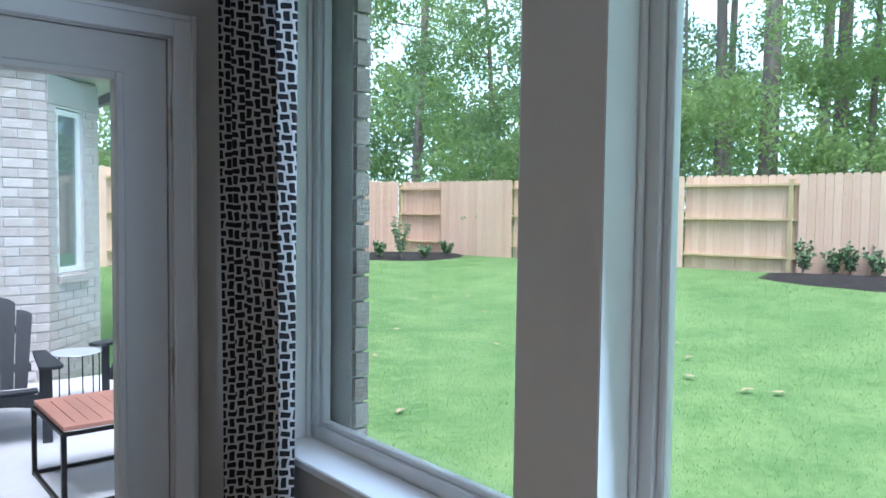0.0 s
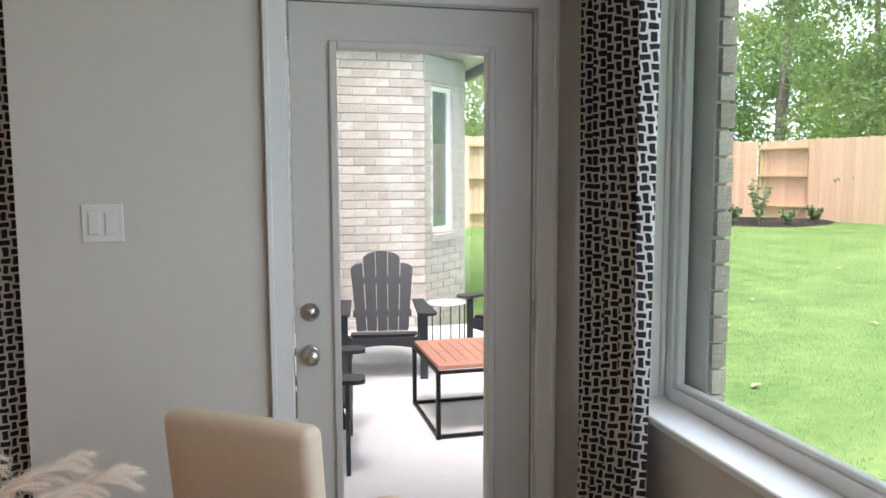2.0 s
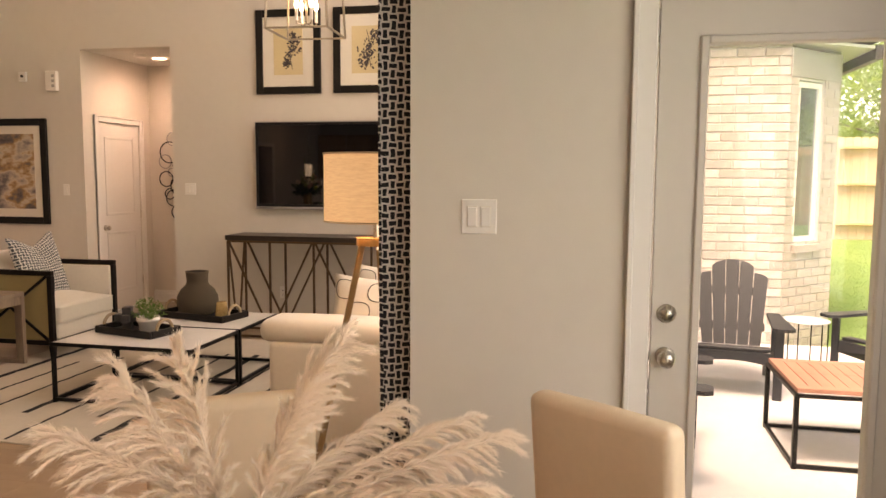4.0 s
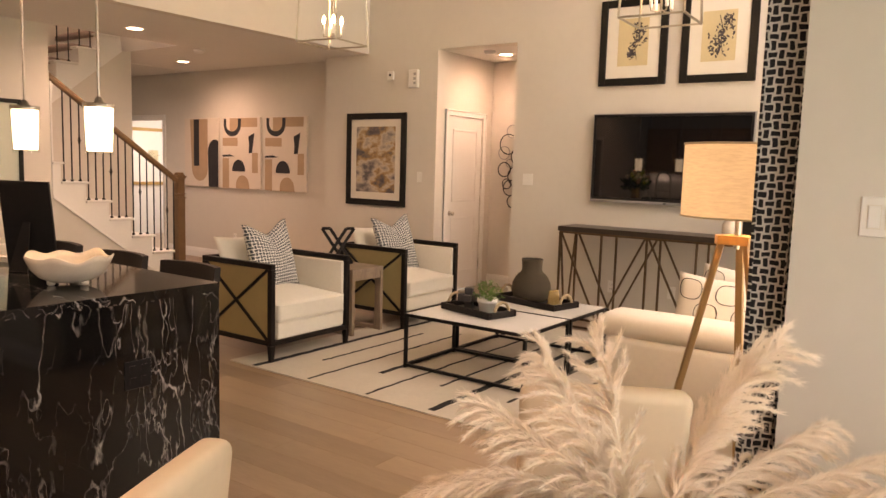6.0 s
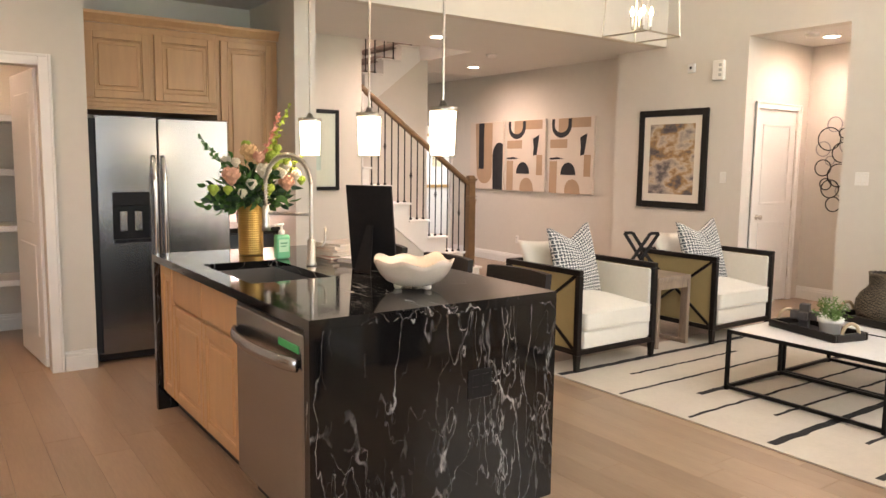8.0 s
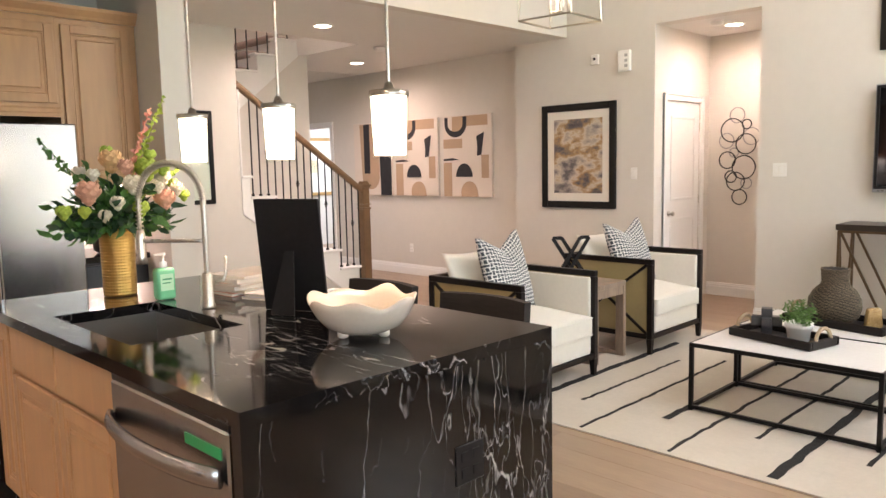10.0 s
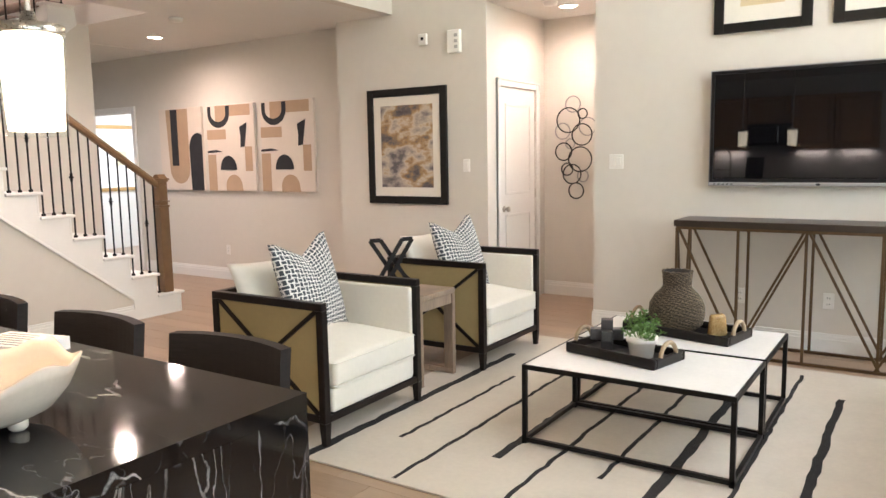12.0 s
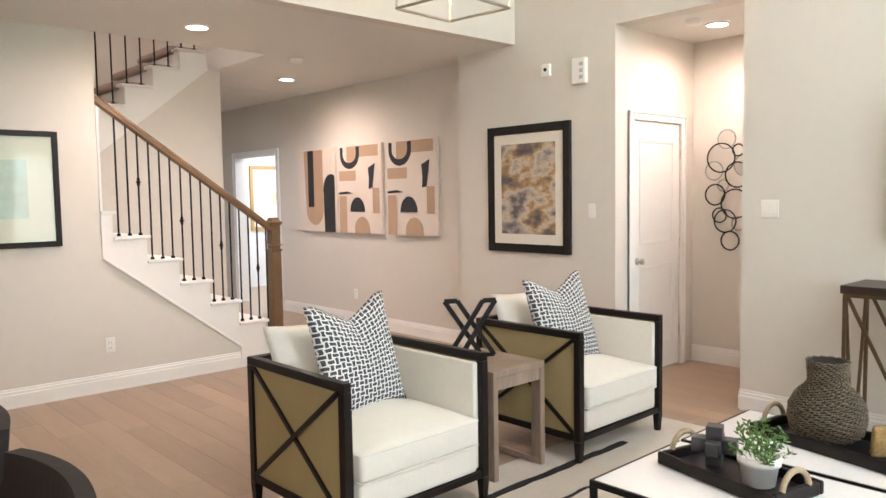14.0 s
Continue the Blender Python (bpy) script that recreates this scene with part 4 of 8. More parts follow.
# ---- range wall behind the island, mirrored in the television ----
KY = -2.249
for a, b in ((-5.30, -4.63), (-4.62, -3.96), (-3.18, -2.50), (-2.49, -1.80)):
    c = thing("base_cabinet", "maple base cabinet with raised-panel door and drawer along the kitchen wall", "cabinet", group="base cabinets on the range wall")
    part("body", bx(a, KY, 0.10, b, KY + 0.58, 0.874), maple, c)
    part("toe_kick", bx(a, KY + 0.48, 0.0, b, KY + 0.50, 0.099), black_plastic, c)
    part("drawer_front", box(bmesh.new(), a + 0.012, KY + 0.581, 0.70, b - 0.012, KY + 0.60, 0.86, 0.004), maple, c)
    raised_door("door", "y", KY + 0.581, 1, a + 0.012, b - 0.012, 0.12, 0.685, c, maple)
    u = thing("wall_cabinet", "maple wall cabinet with one raised-panel door above the backsplash", "cabinet", group="wall cabinets on the range wall")
    part("body", bx(a, KY, 1.45, b, KY + 0.31, 2.41), maple, u)
    raised_door("door", "y", KY + 0.311, 1, a + 0.012, b - 0.012, 1.47, 2.40, u, maple)
    ul = thing("under_cabinet_light", "slim lit light strip under the wall cabinet", "light", group="under-cabinet lights")
    part("housing", bx(a + 0.06, KY + 0.05, 1.432, b - 0.06, KY + 0.09, 1.4495), plate_white, ul)
    part("lens", bx(a + 0.07, KY + 0.055, 1.429, b - 0.07, KY + 0.085, 1.4318), glow("strip_lens", (1.0, 0.9, 0.8), 3.0), ul)
    area_light("strip_light", pose((a + b) / 2, KY + 0.07, 1.425), b - a - 0.16, 0.03, 2.2, (1.0, 0.9, 0.82))
for a, b in ((-5.30, -3.955), (-3.185, -1.80)):
    part_top = thing("worktop", "dark stone worktop along the kitchen wall", "worktop")
    part("slab", box(bmesh.new(), a, KY, 0.875, b, KY + 0.63, 0.915, 0.003), marble, part_top)
splash = mat("backsplash_tile", (0.66, 0.63, 0.60), 0.25, var=0.12, scale=5, rand=0.25)
back = tagged(new("backsplash"), "pale marbled tile backsplash under the wall cabinets", "backsplash", kind="structure")
tile = bx(0, 0, 0, 0.147, 0.008, 0.072)
tile_me = bpy.data.meshes.new("tile")
tile.to_mesh(tile_me)
tile.free()
tile_me.materials.append(splash)
for i in range(7):
    for j in range(24):
        x = -5.28 + 0.15 * j - (0.075 if i % 2 else 0.0)
        ob = new("tile", tile_me)
        ob.parent = back
        ob.matrix_basis = pose(x, KY + 0.0005, 0.917 + 0.075 * i)
rg = thing("range", "stainless steel range with a black glass oven door", "range")
part("body", bx(-3.945, KY + 0.02, 0.02, -3.195, KY + 0.60, 0.90), steel, rg)
part("oven_door", box(bmesh.new(), -3.93, KY + 0.601, 0.16, -3.21, KY + 0.635, 0.72, 0.006), steel, rg)
part("oven_glass", bx(-3.83, KY + 0.636, 0.26, -3.31, KY + 0.639, 0.60), black_plastic, rg)
part("handle", rod(bmesh.new(), (-3.88, KY + 0.68, 0.74), (-3.26, KY + 0.68, 0.74), 0.012), chrome, rg)
part("cooktop", box(bmesh.new(), -3.945, KY + 0.02, 0.901, -3.195, KY + 0.62, 0.917, 0.004), black_plastic, rg)
mw = thing("microwave", "black and steel microwave mounted over the range", "microwave")
part("body", box(bmesh.new(), -3.945, KY, 1.52, -3.195, KY + 0.38, 1.92, 0.006), black_plastic, mw)
part("window", bx(-3.88, KY + 0.381, 1.58, -3.45, KY + 0.384, 1.86), screen_glass, mw)
part("handle", rod(bmesh.new(), (-3.40, KY + 0.41, 1.58), (-3.40, KY + 0.41, 1.86), 0.010), chrome, mw)
oc = thing("wall_cabinet", "short maple wall cabinet above the microwave", "cabinet")
part("body", bx(-3.945, KY, 1.925, -3.195, KY + 0.31, 2.41), maple, oc)
raised_door("door", "y", KY + 0.311, 1, -3.93, -3.21, 1.95, 2.40, oc, maple)

# ---- passage door ----
dp = tagged(new("door_2"), "white two-panel passage door, closed", "door", kind="structure")
part("door_leaf", box(bmesh.new(), -4.338, 7.621, 0.012, -4.288, 8.329, 2.045, 0.002), trim_paint, dp)
for z0, z1 in ((0.22, 0.88), (1.06, 1.9)):
    for p, q, r, s in ((7.72, 7.745, z0, z1), (8.205, 8.23, z0, z1), (7.745, 8.205, z0, z0 + 0.025), (7.745, 8.205, z1 - 0.025, z1)):
        part("panel_moulding", box(bmesh.new(), -4.288, p, r, -4.280, q, s, 0.003), trim_paint, dp)
part("door_handle", lathe(bmesh.new(), [(0.028, 0), (0.028, 0.008), (0.010, 0.012), (0.010, 0.03), (0.024, 0.04), (0.024, 0.058), (0.012, 0.064)], 20), nickel, dp, "brushed nickel knob", True, pose(-4.288, 7.69, 0.93, 0, 90, 0))
for z in (0.3, 1.05, 1.8):
    part("hinge", rod(bmesh.new(), (-4.283, 8.329, z - 0.045), (-4.283, 8.329, z + 0.045), 0.006, n=8), nickel, dp)

# ---- soft furnishing helpers ----
def pillow_bm(w, h, t, uv=True, dent=0.0, n=18):
    """A square cushion in the xz plane, thickness along y, with drawn-out corners; dent pinches the top edge."""
    bm = bmesh.new()
    for side in (1, -1):
        rows = []
        for i in range(n + 1):
            row = []
            for j in range(n + 1):
                a, b = -1 + 2 * j / n, -1 + 2 * i / n
                k = max(0.0, (1 - abs(a) ** 2.4) * (1 - abs(b) ** 2.4)) ** 0.55
                px = a * w / 2 * (1 - 0.07 * (1 - b * b))
                pz = b * h / 2 * (1 - 0.07 * (1 - a * a))
                if dent:
                    drop = dent * max(0, 1 - abs(a) / 0.75) * max(0.0, (b + 1) / 2) ** 2
                    pz -= drop
                    k *= 1 - 0.35 * max(0, 1 - abs(a) * 2) * max(0.0, b)
                row.append(((px, side * t / 2 * k, pz), (a * w / 2, b * h / 2)))
            rows.append(row if side == 1 else row[::-1])
        uv_grid_join(bm, rows)
    bmesh.ops.remove_doubles(bm, verts=bm.verts[:], dist=0.0008)
    return bm


def uv_grid_join(bm, rows):
    lay = bm.loops.layers.uv.get("UVMap") or bm.loops.layers.uv.new("UVMap")
    vs = [[bm.verts.new(p) for p, _ in r] for r in rows]
    for i in range(len(rows) - 1):
        for j in range(len(rows[0]) - 1):
            f = bm.faces.new((vs[i][j], vs[i][j + 1], vs[i + 1][j + 1], vs[i + 1][j])[::-1])
            f.smooth = True
            for lp, (a, b) in zip(f.loops, ((i, j), (i, j + 1), (i + 1, j + 1), (i + 1, j))[::-1]):
                lp[lay].uv = rows[a][b][1]


def cushion_bm(x0, y0, z0, x1, y1, z1, r=0.03, crown_h=0.02, n=10):
    """A box cushion with round edges and a softly domed top."""
    bm = box(bmesh.new(), x0, y0, z0, x1, y1, z1, r, 4)
    bmesh.ops.subdivide_edges(bm, edges=[e for e in bm.edges if e.calc_length() > 0.12], cuts=n, use_grid_fill=True)
    cx, cy = (x0 + x1) / 2, (y0 + y1) / 2
    for v in bm.verts:
        f = max(0, 1 - ((v.co.x - cx) / (x1 - x0) * 2) ** 2) * max(0, 1 - ((v.co.y - cy) / (y1 - y0) * 2) ** 2)
        if v.co.z > (z0 + z1) / 2:
            v.co.z += crown_h * f
    return bm


# ---- armchairs ----
navy_weave = weave_mat("navy_weave", (0.70, 0.69, 0.66), (0.030, 0.036, 0.044), 0.027, fill=1.2)


def armchair(m):
    c = thing("armchair", "cream armchair with espresso frame and tan cross-braced side panels", "armchair", m, "pair of armchairs")
    D, W, H, B = 0.39, 0.42, 0.718, 0.115   # half depth, half width, height, height of the lower rail
    for sy in (-1, 1):
        y = sy * (W - 0.021)
        f = bmesh.new()
        for sx in (-1, 1):
            x = sx * (D - 0.021)
            box(f, x - 0.021, y - 0.021, B, x + 0.021, y + 0.021, H - 0.04, 0.003)
        box(f, -D, y - 0.021, H - 0.04, D, y + 0.021, H, 0.004)
        box(f, -D + 0.042, y - 0.02, B, D - 0.042, y + 0.02, B + 0.038, 0.003)
        part("side_frame", f, espresso, c)
        part("side_panel", bx(-D + 0.042, y - 0.008, B + 0.038, D - 0.042, y + 0.008, H - 0.04), tan_panel, c, "tan upholstered side panel")
        yo = y + sy * 0.014
        g = bmesh.new()
        for s in (1, -1):
            bar(g, (-D + 0.045, yo, B + 0.04 if s > 0 else H - 0.042), (D - 0.045, yo, H - 0.042 if s > 0 else B + 0.04), 0.013 + 0.001 * s, 0.02)
        part("cross_brace", g, espresso, c)
        part("arm_pad", cushion_bm(-D + 0.045, min(sy * 0.352, sy * 0.387), B + 0.04, D - 0.03, max(sy * 0.352, sy * 0.387), H - 0.045, 0.012, 0.0, 2), cream, c, smooth=True)
        for sx in (-1, 1):
            x = sx * (D - 0.021)
            leg = bmesh.new()
            r = bmesh.ops.create_cone(leg, cap_ends=True, segments=4, radius1=0.021, radius2=0.0297, depth=B, matrix=Matrix.Translation((x, y, B / 2)) @ pose(0, 0, 0, 0, 0, 45))
            part("leg", leg, espresso, c)
    part("back_top_rail", box(bmesh.new(), -D, -W + 0.042, H - 0.04, -D + 0.042, W - 0.042, H - 0.0005, 0.003), espresso, c)
    part("back_bottom_rail", box(bmesh.new(), -D, -W + 0.042, B, -D + 0.04, W - 0.042, B + 0.038, 0.003), espresso, c)
    part("front_rail", box(bmesh.new(), D - 0.04, -W + 0.042, B, D - 0.002, W - 0.042, B + 0.035, 0.003), espresso, c)
    part("back_panel", bx(-D + 0.008, -W + 0.043, B + 0.038, -D + 0.03, W - 0.043, H - 0.04), tan_panel, c)
    part("back_pad", cushion_bm(-D + 0.031, -0.35, B + 0.04, -D + 0.12, 0.35, H - 0.03, 0.03, 0.01, 4), cream, c, smooth=True)
    part("seat_base", cushion_bm(-D + 0.05, -0.347, B + 0.037, D - 0.006, 0.347, 0.280, 0.016, 0.0, 3), cream, c, smooth=True)
    part("seat_cushion", cushion_bm(-D + 0.1, -0.35, 0.282, D + 0.012, 0.35, 0.415, 0.026, 0.08), cream, c, "cream linen seat cushion", True)
    for z in (0.289, 0.405):
        part("piping", tube(bmesh.new(), [(D - 0.03, -0.348, z), (D + 0.004, -0.344, z), (D + 0.012, -0.325, z), (D + 0.012, 0.325, z), (D + 0.004, 0.344, z), (D - 0.03, 0.348, z)], 0.0045, 6), cream, c, smooth=True)
    return c


armchair(pose(-3.787, 4.64, 0.012, 0, 0, 0.8))
armchair(pose(-3.775, 6.165, 0.012, 0, 0, 0.5))
for x, y in ((-4.015, 4.50), (-4.005, 6.03)):
    p = thing("lumbar_cushion", "plain cream linen cushion on the armchair", "cushion", pose(x, y, 0.675, -22, 2, 92))
    part("cover", pillow_bm(0.50, 0.42, 0.13), cream, p, smooth=True)
for m in (pose(-3.825, 4.607, 0.725, -14, -3, 96), pose(-3.765, 6.085, 0.722, -17, -3, 86)):
    p = thing("patterned_cushion", "white cushion with a navy basket-weave print and pinched top", "cushion", m)
    part("cover", pillow_bm(0.50, 0.555, 0.17, dent=0.085), navy_weave, p, smooth=True)


# ---- rug ----
rug = thing("area_rug", "cream wool rug with broken black stripes", "rug")
part("wool_field", box(bmesh.new(), -3.68, 4.09, 0.0005, -0.03, 6.83, 0.011, 0.003), rug_cream, rug)
for x, y0, y1, w in ((-3.42, 4.10, 6.24, 0.05), (-3.16, 4.53, 5.75, 0.022), (-2.90, 4.12, 5.95, 0.022), (-2.62, 4.55, 6.3, 0.045), (-2.38, 4.12, 6.1, 0.022), (-2.12, 4.58, 6.25, 0.022),
                    (-1.875, 4.14, 6.27, 0.05), (-1.595, 4.57, 6.67, 0.022), (-1.34, 4.15, 6.27, 0.04), (-1.04, 4.5, 6.4, 0.022), (-0.78, 4.15, 6.0, 0.022), (-0.5, 4.5, 6.6, 0.04)):
    bm = bmesh.new()
    rng = random.Random(int(x * 100))
    pts = [(x + 0.006 * rng.uniform(-1, 1), y0 + (y1 - y0) * i / 30, w * (0.5 + 0.08 * rng.uniform(-1, 1))) for i in range(31)]
    prism(bm, [(a - h, b) for a, b, h in pts] + [(a + h, b) for a, b, h in pts[::-1]], "z", 0.0112, 0.0128)
    part("stripe", bm, rug_black, rug)

# ---- coffee tables ----
for k, (y0, y1) in enumerate(((4.775, 5.41), (5.43, 6.065))):
    t = thing("coffee_table", "square coffee table with white stone top and black metal frame", "coffee table", group="pair of coffee tables")
    x0, x1 = -2.60, -1.60
    part("tabletop", box(bmesh.new(), x0 + 0.012, y0 + 0.012, 0.385, x1 - 0.012, y1 - 0.012, 0.412, 0.002), white_top, t, "white stone top")
    f = bmesh.new()
    for z in (0.033, 0.398):
        hgt = 0.011
        for p, q, r, s in ((x0, x1, y0, y0 + 0.02), (x0, x1, y1 - 0.02, y1), (x0, x0 + 0.02, y0 + 0.02, y1 - 0.02), (x1 - 0.02, x1, y0 + 0.02, y1 - 0.02)):
            box(f, p, r, z - hgt, q, s, z + (0.0125 if z > 0.1 else hgt))
    part("frame", f, black_metal, t)
    for x in (x0, x1 - 0.022):
        for y in (y0, y1 - 0.022):
            part("leg", bx(x, y, 0.012, x + 0.022, y + 0.022, 0.3865), black_metal, t)

# ---- television and console ----
tv = thing("television", "large black flat television with a silver edge on the wall", "television")
TX0, TX1, TZ0, TZ1 = -2.354, -0.905, 1.182, 1.998
part("back_case", box(bmesh.new(), TX0 + 0.02, YT - 0.06, TZ0 + 0.03, TX1 - 0.02, YT - 0.002, TZ1 - 0.02, 0.01), black_plastic, tv)
part("bezel", wall_bm("y", YT - 0.085, 0.024, TX0, TX1, TZ0, TZ1, [(TX0 + 0.022, TX1 - 0.022, TZ0 + 0.045, TZ1 - 0.022)]), black_plastic, tv)
part("screen", bx(TX0 + 0.022, YT - 0.075, TZ0 + 0.045, TX1 - 0.022, YT - 0.065, TZ1 - 0.022), screen_glass, tv)
bm = bmesh.new()
for p, q, r, s in ((TX0 - 0.008, TX0, TZ0 - 0.006, TZ1 + 0.008), (TX1, TX1 + 0.008, TZ0 - 0.006, TZ1 + 0.008), (TX0, TX1, TZ1, TZ1 + 0.008)):
    box(bm, p, YT - 0.08, r, q, YT - 0.05, s)
box(bm, TX0, YT - 0.089, TZ0 - 0.006, TX1, YT - 0.05, TZ0 + 0.02, 0.004)
part("silver_edge", bm, mat("silver_plastic", (0.36, 0.36, 0.37), 0.35, metal=0.5), tv, "silver lower edge")
bm = bmesh.new()
for i in range(5):
    box(bm, TX0 + 0.03 + 0.03 * i, YT - 0.0905, TZ0 + 0.003, TX0 + 0.046 + 0.03 * i, YT - 0.0885, TZ0 + 0.011)
lathe(bm, [(0.016, 0), (0.014, 0.003)], 16, (0, 0, 0))
for v in bm.verts[-32:]:
    v.co = Vector(((TX0 + TX1) / 2 + v.co.x, YT - 0.0885 - v.co.z, TZ0 + 0.007 + v.co.y * 0.5))
part("buttons", bm, black_plastic, tv)

con = thing("console_table", "dark-topped console table with an angular bronze metal frame", "console table")
CX0, CX1, CY0, CY1, CZ = -2.50, -0.72, 6.93, 7.32, 0.948
part("tabletop", box(bmesh.new(), CX0, CY0, CZ - 0.045, CX1, CY1, CZ, 0.003), dark_wood, con, "dark walnut top")
f = bmesh.new()
zt, zb = CZ - 0.055, 0.012
for y in (CY0 + 0.02, CY1 - 0.02):
    bar(f, (CX0 + 0.02, y, zt), (CX1 - 0.02, y, zt), 0.02)
    bar(f, (CX0 + 0.02, y, zb), (CX1 - 0.02, y, zb), 0.02)
for x in (CX0 + 0.02, CX1 - 0.02):
    bar(f, (x, CY0 + 0.02, zt), (x, CY1 - 0.02, zt), 0.02)
    bar(f, (x, CY0 + 0.02, zb), (x, CY1 - 0.02, zb), 0.02)
part("frame", f, bronze, con)
for y in (CY0 + 0.02, CY1 - 0.02):
    for x in (CX0 + 0.02, -2.065, -1.64, -1.205, CX1 - 0.02):
        part("post", bar(bmesh.new(), (x, y, zb), (x, y, zt), 0.018), bronze, con)
    for xa, xb in ((-2.47, -2.045), (-1.655, -2.085), (-1.625, -1.19), (-0.75, -1.22)):
        part("strut", bar(bmesh.new(), (xa, y, zt), (xb, y, zb), 0.017, 0.016), bronze, con)
for x in (CX0 + 0.02, CX1 - 0.02):
    for ya, yb in ((CY0 + 0.03, 7.11), (CY1 - 0.03, 7.14)):
        part("strut", bar(bmesh.new(), (x, ya, zt), (x, yb, zb), 0.016, 0.015), bronze, con)

# ---- pictures ----
abstract = bpy.data.materials.new("abstract_painting")
abstract.use_nodes = True
an, al = abstract.node_tree.nodes, abstract.node_tree.links
tc, no = an.new("ShaderNodeTexCoord"), an.new("ShaderNodeTexNoise")
mpn = an.new("ShaderNodeMapping")
mpn.inputs["Scale"].default_value = (1, 1, 1.6)
al.new(tc.outputs["Object"], mpn.inputs["Vector"])
al.new(mpn.outputs[0], no.inputs["Vector"])
no.inputs["Scale"].default_value, no.inputs["Detail"].default_value, no.inputs["Roughness"].default_value = 2.7, 10, 0.58
cr = an.new("ShaderNodeValToRGB")
for pos, c in ((0.34, (0.03, 0.026, 0.028, 1)), (0.41, (0.12, 0.10, 0.10, 1)), (0.47, (0.36, 0.22, 0.10, 1)), (0.52, (0.56, 0.47, 0.36, 1)), (0.57, (0.34, 0.29, 0.26, 1)), (0.63, (0.10, 0.09, 0.095, 1))):
    e = cr.color_ramp.elements.new(pos)
    e.color = c
cr.color_ramp.elements[0].color = (0.02, 0.02, 0.02, 1)
cr.color_ramp.elements[-1].color = (0.6, 0.52, 0.42, 1)
al.new(no.outputs["Fac"], cr.inputs[0])
al.new(cr.outputs[0], an["Principled BSDF"].inputs["Base Color"])
an["Principled BSDF"].inputs["Roughness"].default_value = 0.5


def framed(name, label, m, w, h, fw, depth, mb, art, frame_mat, glass=False):
    """A framed picture in the local xz plane, facing -y, its back at y=0; mb: width of the mat board."""
    p = thing(name, label, "picture", m)
    f = bmesh.new()
    for a, b, c, d in ((-w / 2, -w / 2 + fw, -h / 2, h / 2), (w / 2 - fw, w / 2, -h / 2, h / 2), (-w / 2 + fw, w / 2 - fw, h / 2 - fw, h / 2), (-w / 2 + fw, w / 2 - fw, -h / 2, -h / 2 + fw)):
        box(f, a, -depth, c, b, 0, d, 0.003)
    part("frame", f, frame_mat, p)
    iw, ih = w / 2 - fw, h / 2 - fw
    part("mat_board", bx(-iw, -depth * 0.5, -ih, iw, -0.004, ih), mat_board, p)
    part("print", bx(-iw + mb, -depth * 0.5 - 0.003, -ih + mb, iw - mb, -depth * 0.5, ih - mb), art, p)
    if glass:
        part("pane", bx(-iw, -depth * 0.5 - 0.010, -ih, iw, -depth * 0.5 - 0.008, ih), clear_glass, p)
    return p


framed("framed_painting", "abstract grey and ochre painting in a wide black frame", pose(-5.155, YT - 0.001, 1.525), 0.915, 1.085, 0.072, 0.03, 0.085, abstract, picture_black)
paper = mat("botanical_paper", (0.66, 0.55, 0.34), 0.8, var=0.05)
ink = mat("ink", (0.03, 0.027, 0.034), 0.8, var=0.5, scale=35, col2=(0.14, 0.12, 0.12))
for k, x in enumerate((-2.04, -1.265)):
    p = framed("framed_botanical", "black botanical print in a wide black frame above the television", pose(x, YT - 0.001, 2.662), 0.648, 0.785, 0.068, 0.03, 0.11, paper, picture_black)
    bm = bmesh.new()
    rng = random.Random(20 + k)
    for i in range(120):
        u = rng.random()
        wide = 0.035 + 0.035 * math.sin(math.pi * min(1, u * 1.1)) + 0.02 * k
        cx, cz = 0.045 - 0.03 * u + 0.03 * math.sin(5 * u + k) + rng.gauss(0, wide * 0.5), 0.17 - (0.34 if k else 0.32) * u + rng.uniform(-0.01, 0.01)
        cx, cz = max(-0.12, min(0.125, cx)), max(-0.175, min(0.175, cz))
        r, a = rng.uniform(0.010, 0.020), rng.uniform(0, 3.14)
        vs = [bm.verts.new((cx + r * math.cos(t) * math.cos(a) - 0.45 * r * math.sin(t) * math.sin(a), -0.0195 - 0.00004 * i, cz + r * math.cos(t) * math.sin(a) + 0.45 * r * math.sin(t) * math.cos(a))) for t in [j * 2 * math.pi / 9 for j in range(9)]]
        bm.faces.new(vs)
    tube(bm, [(0.0, -0.0197, 0.175), (0.03, -0.0197, 0.06), (0.02, -0.0197, -0.05), (0.04, -0.0197, -0.16)], 0.003, 5)
    part("drawing", bm, ink, p, "black drawn leaves and berries")
big = framed("framed_print", "pale print in a thin charcoal frame on the stair wall", pose(XS + 0.001, 3.73, 1.57, 0, 0, 90), 0.92, 0.84, 0.04, 0.03, 0.17, mat("pale_print", (0.55, 0.62, 0.58), 0.5, var=0.15, scale=2), picture_black, True)

canvas_white = mat("canvas_white", (0.70, 0.62, 0.54), 0.85, var=0.03, bump=0.1, bscale=300)
canvas_tan = mat("canvas_tan", (0.46, 0.32, 0.21), 0.85, var=0.06, scale=8)
canvas_dark = mat("canvas_charcoal", (0.022, 0.022, 0.026), 0.8, var=0.3, scale=10)
CH, CWID = 1.0, 0.80


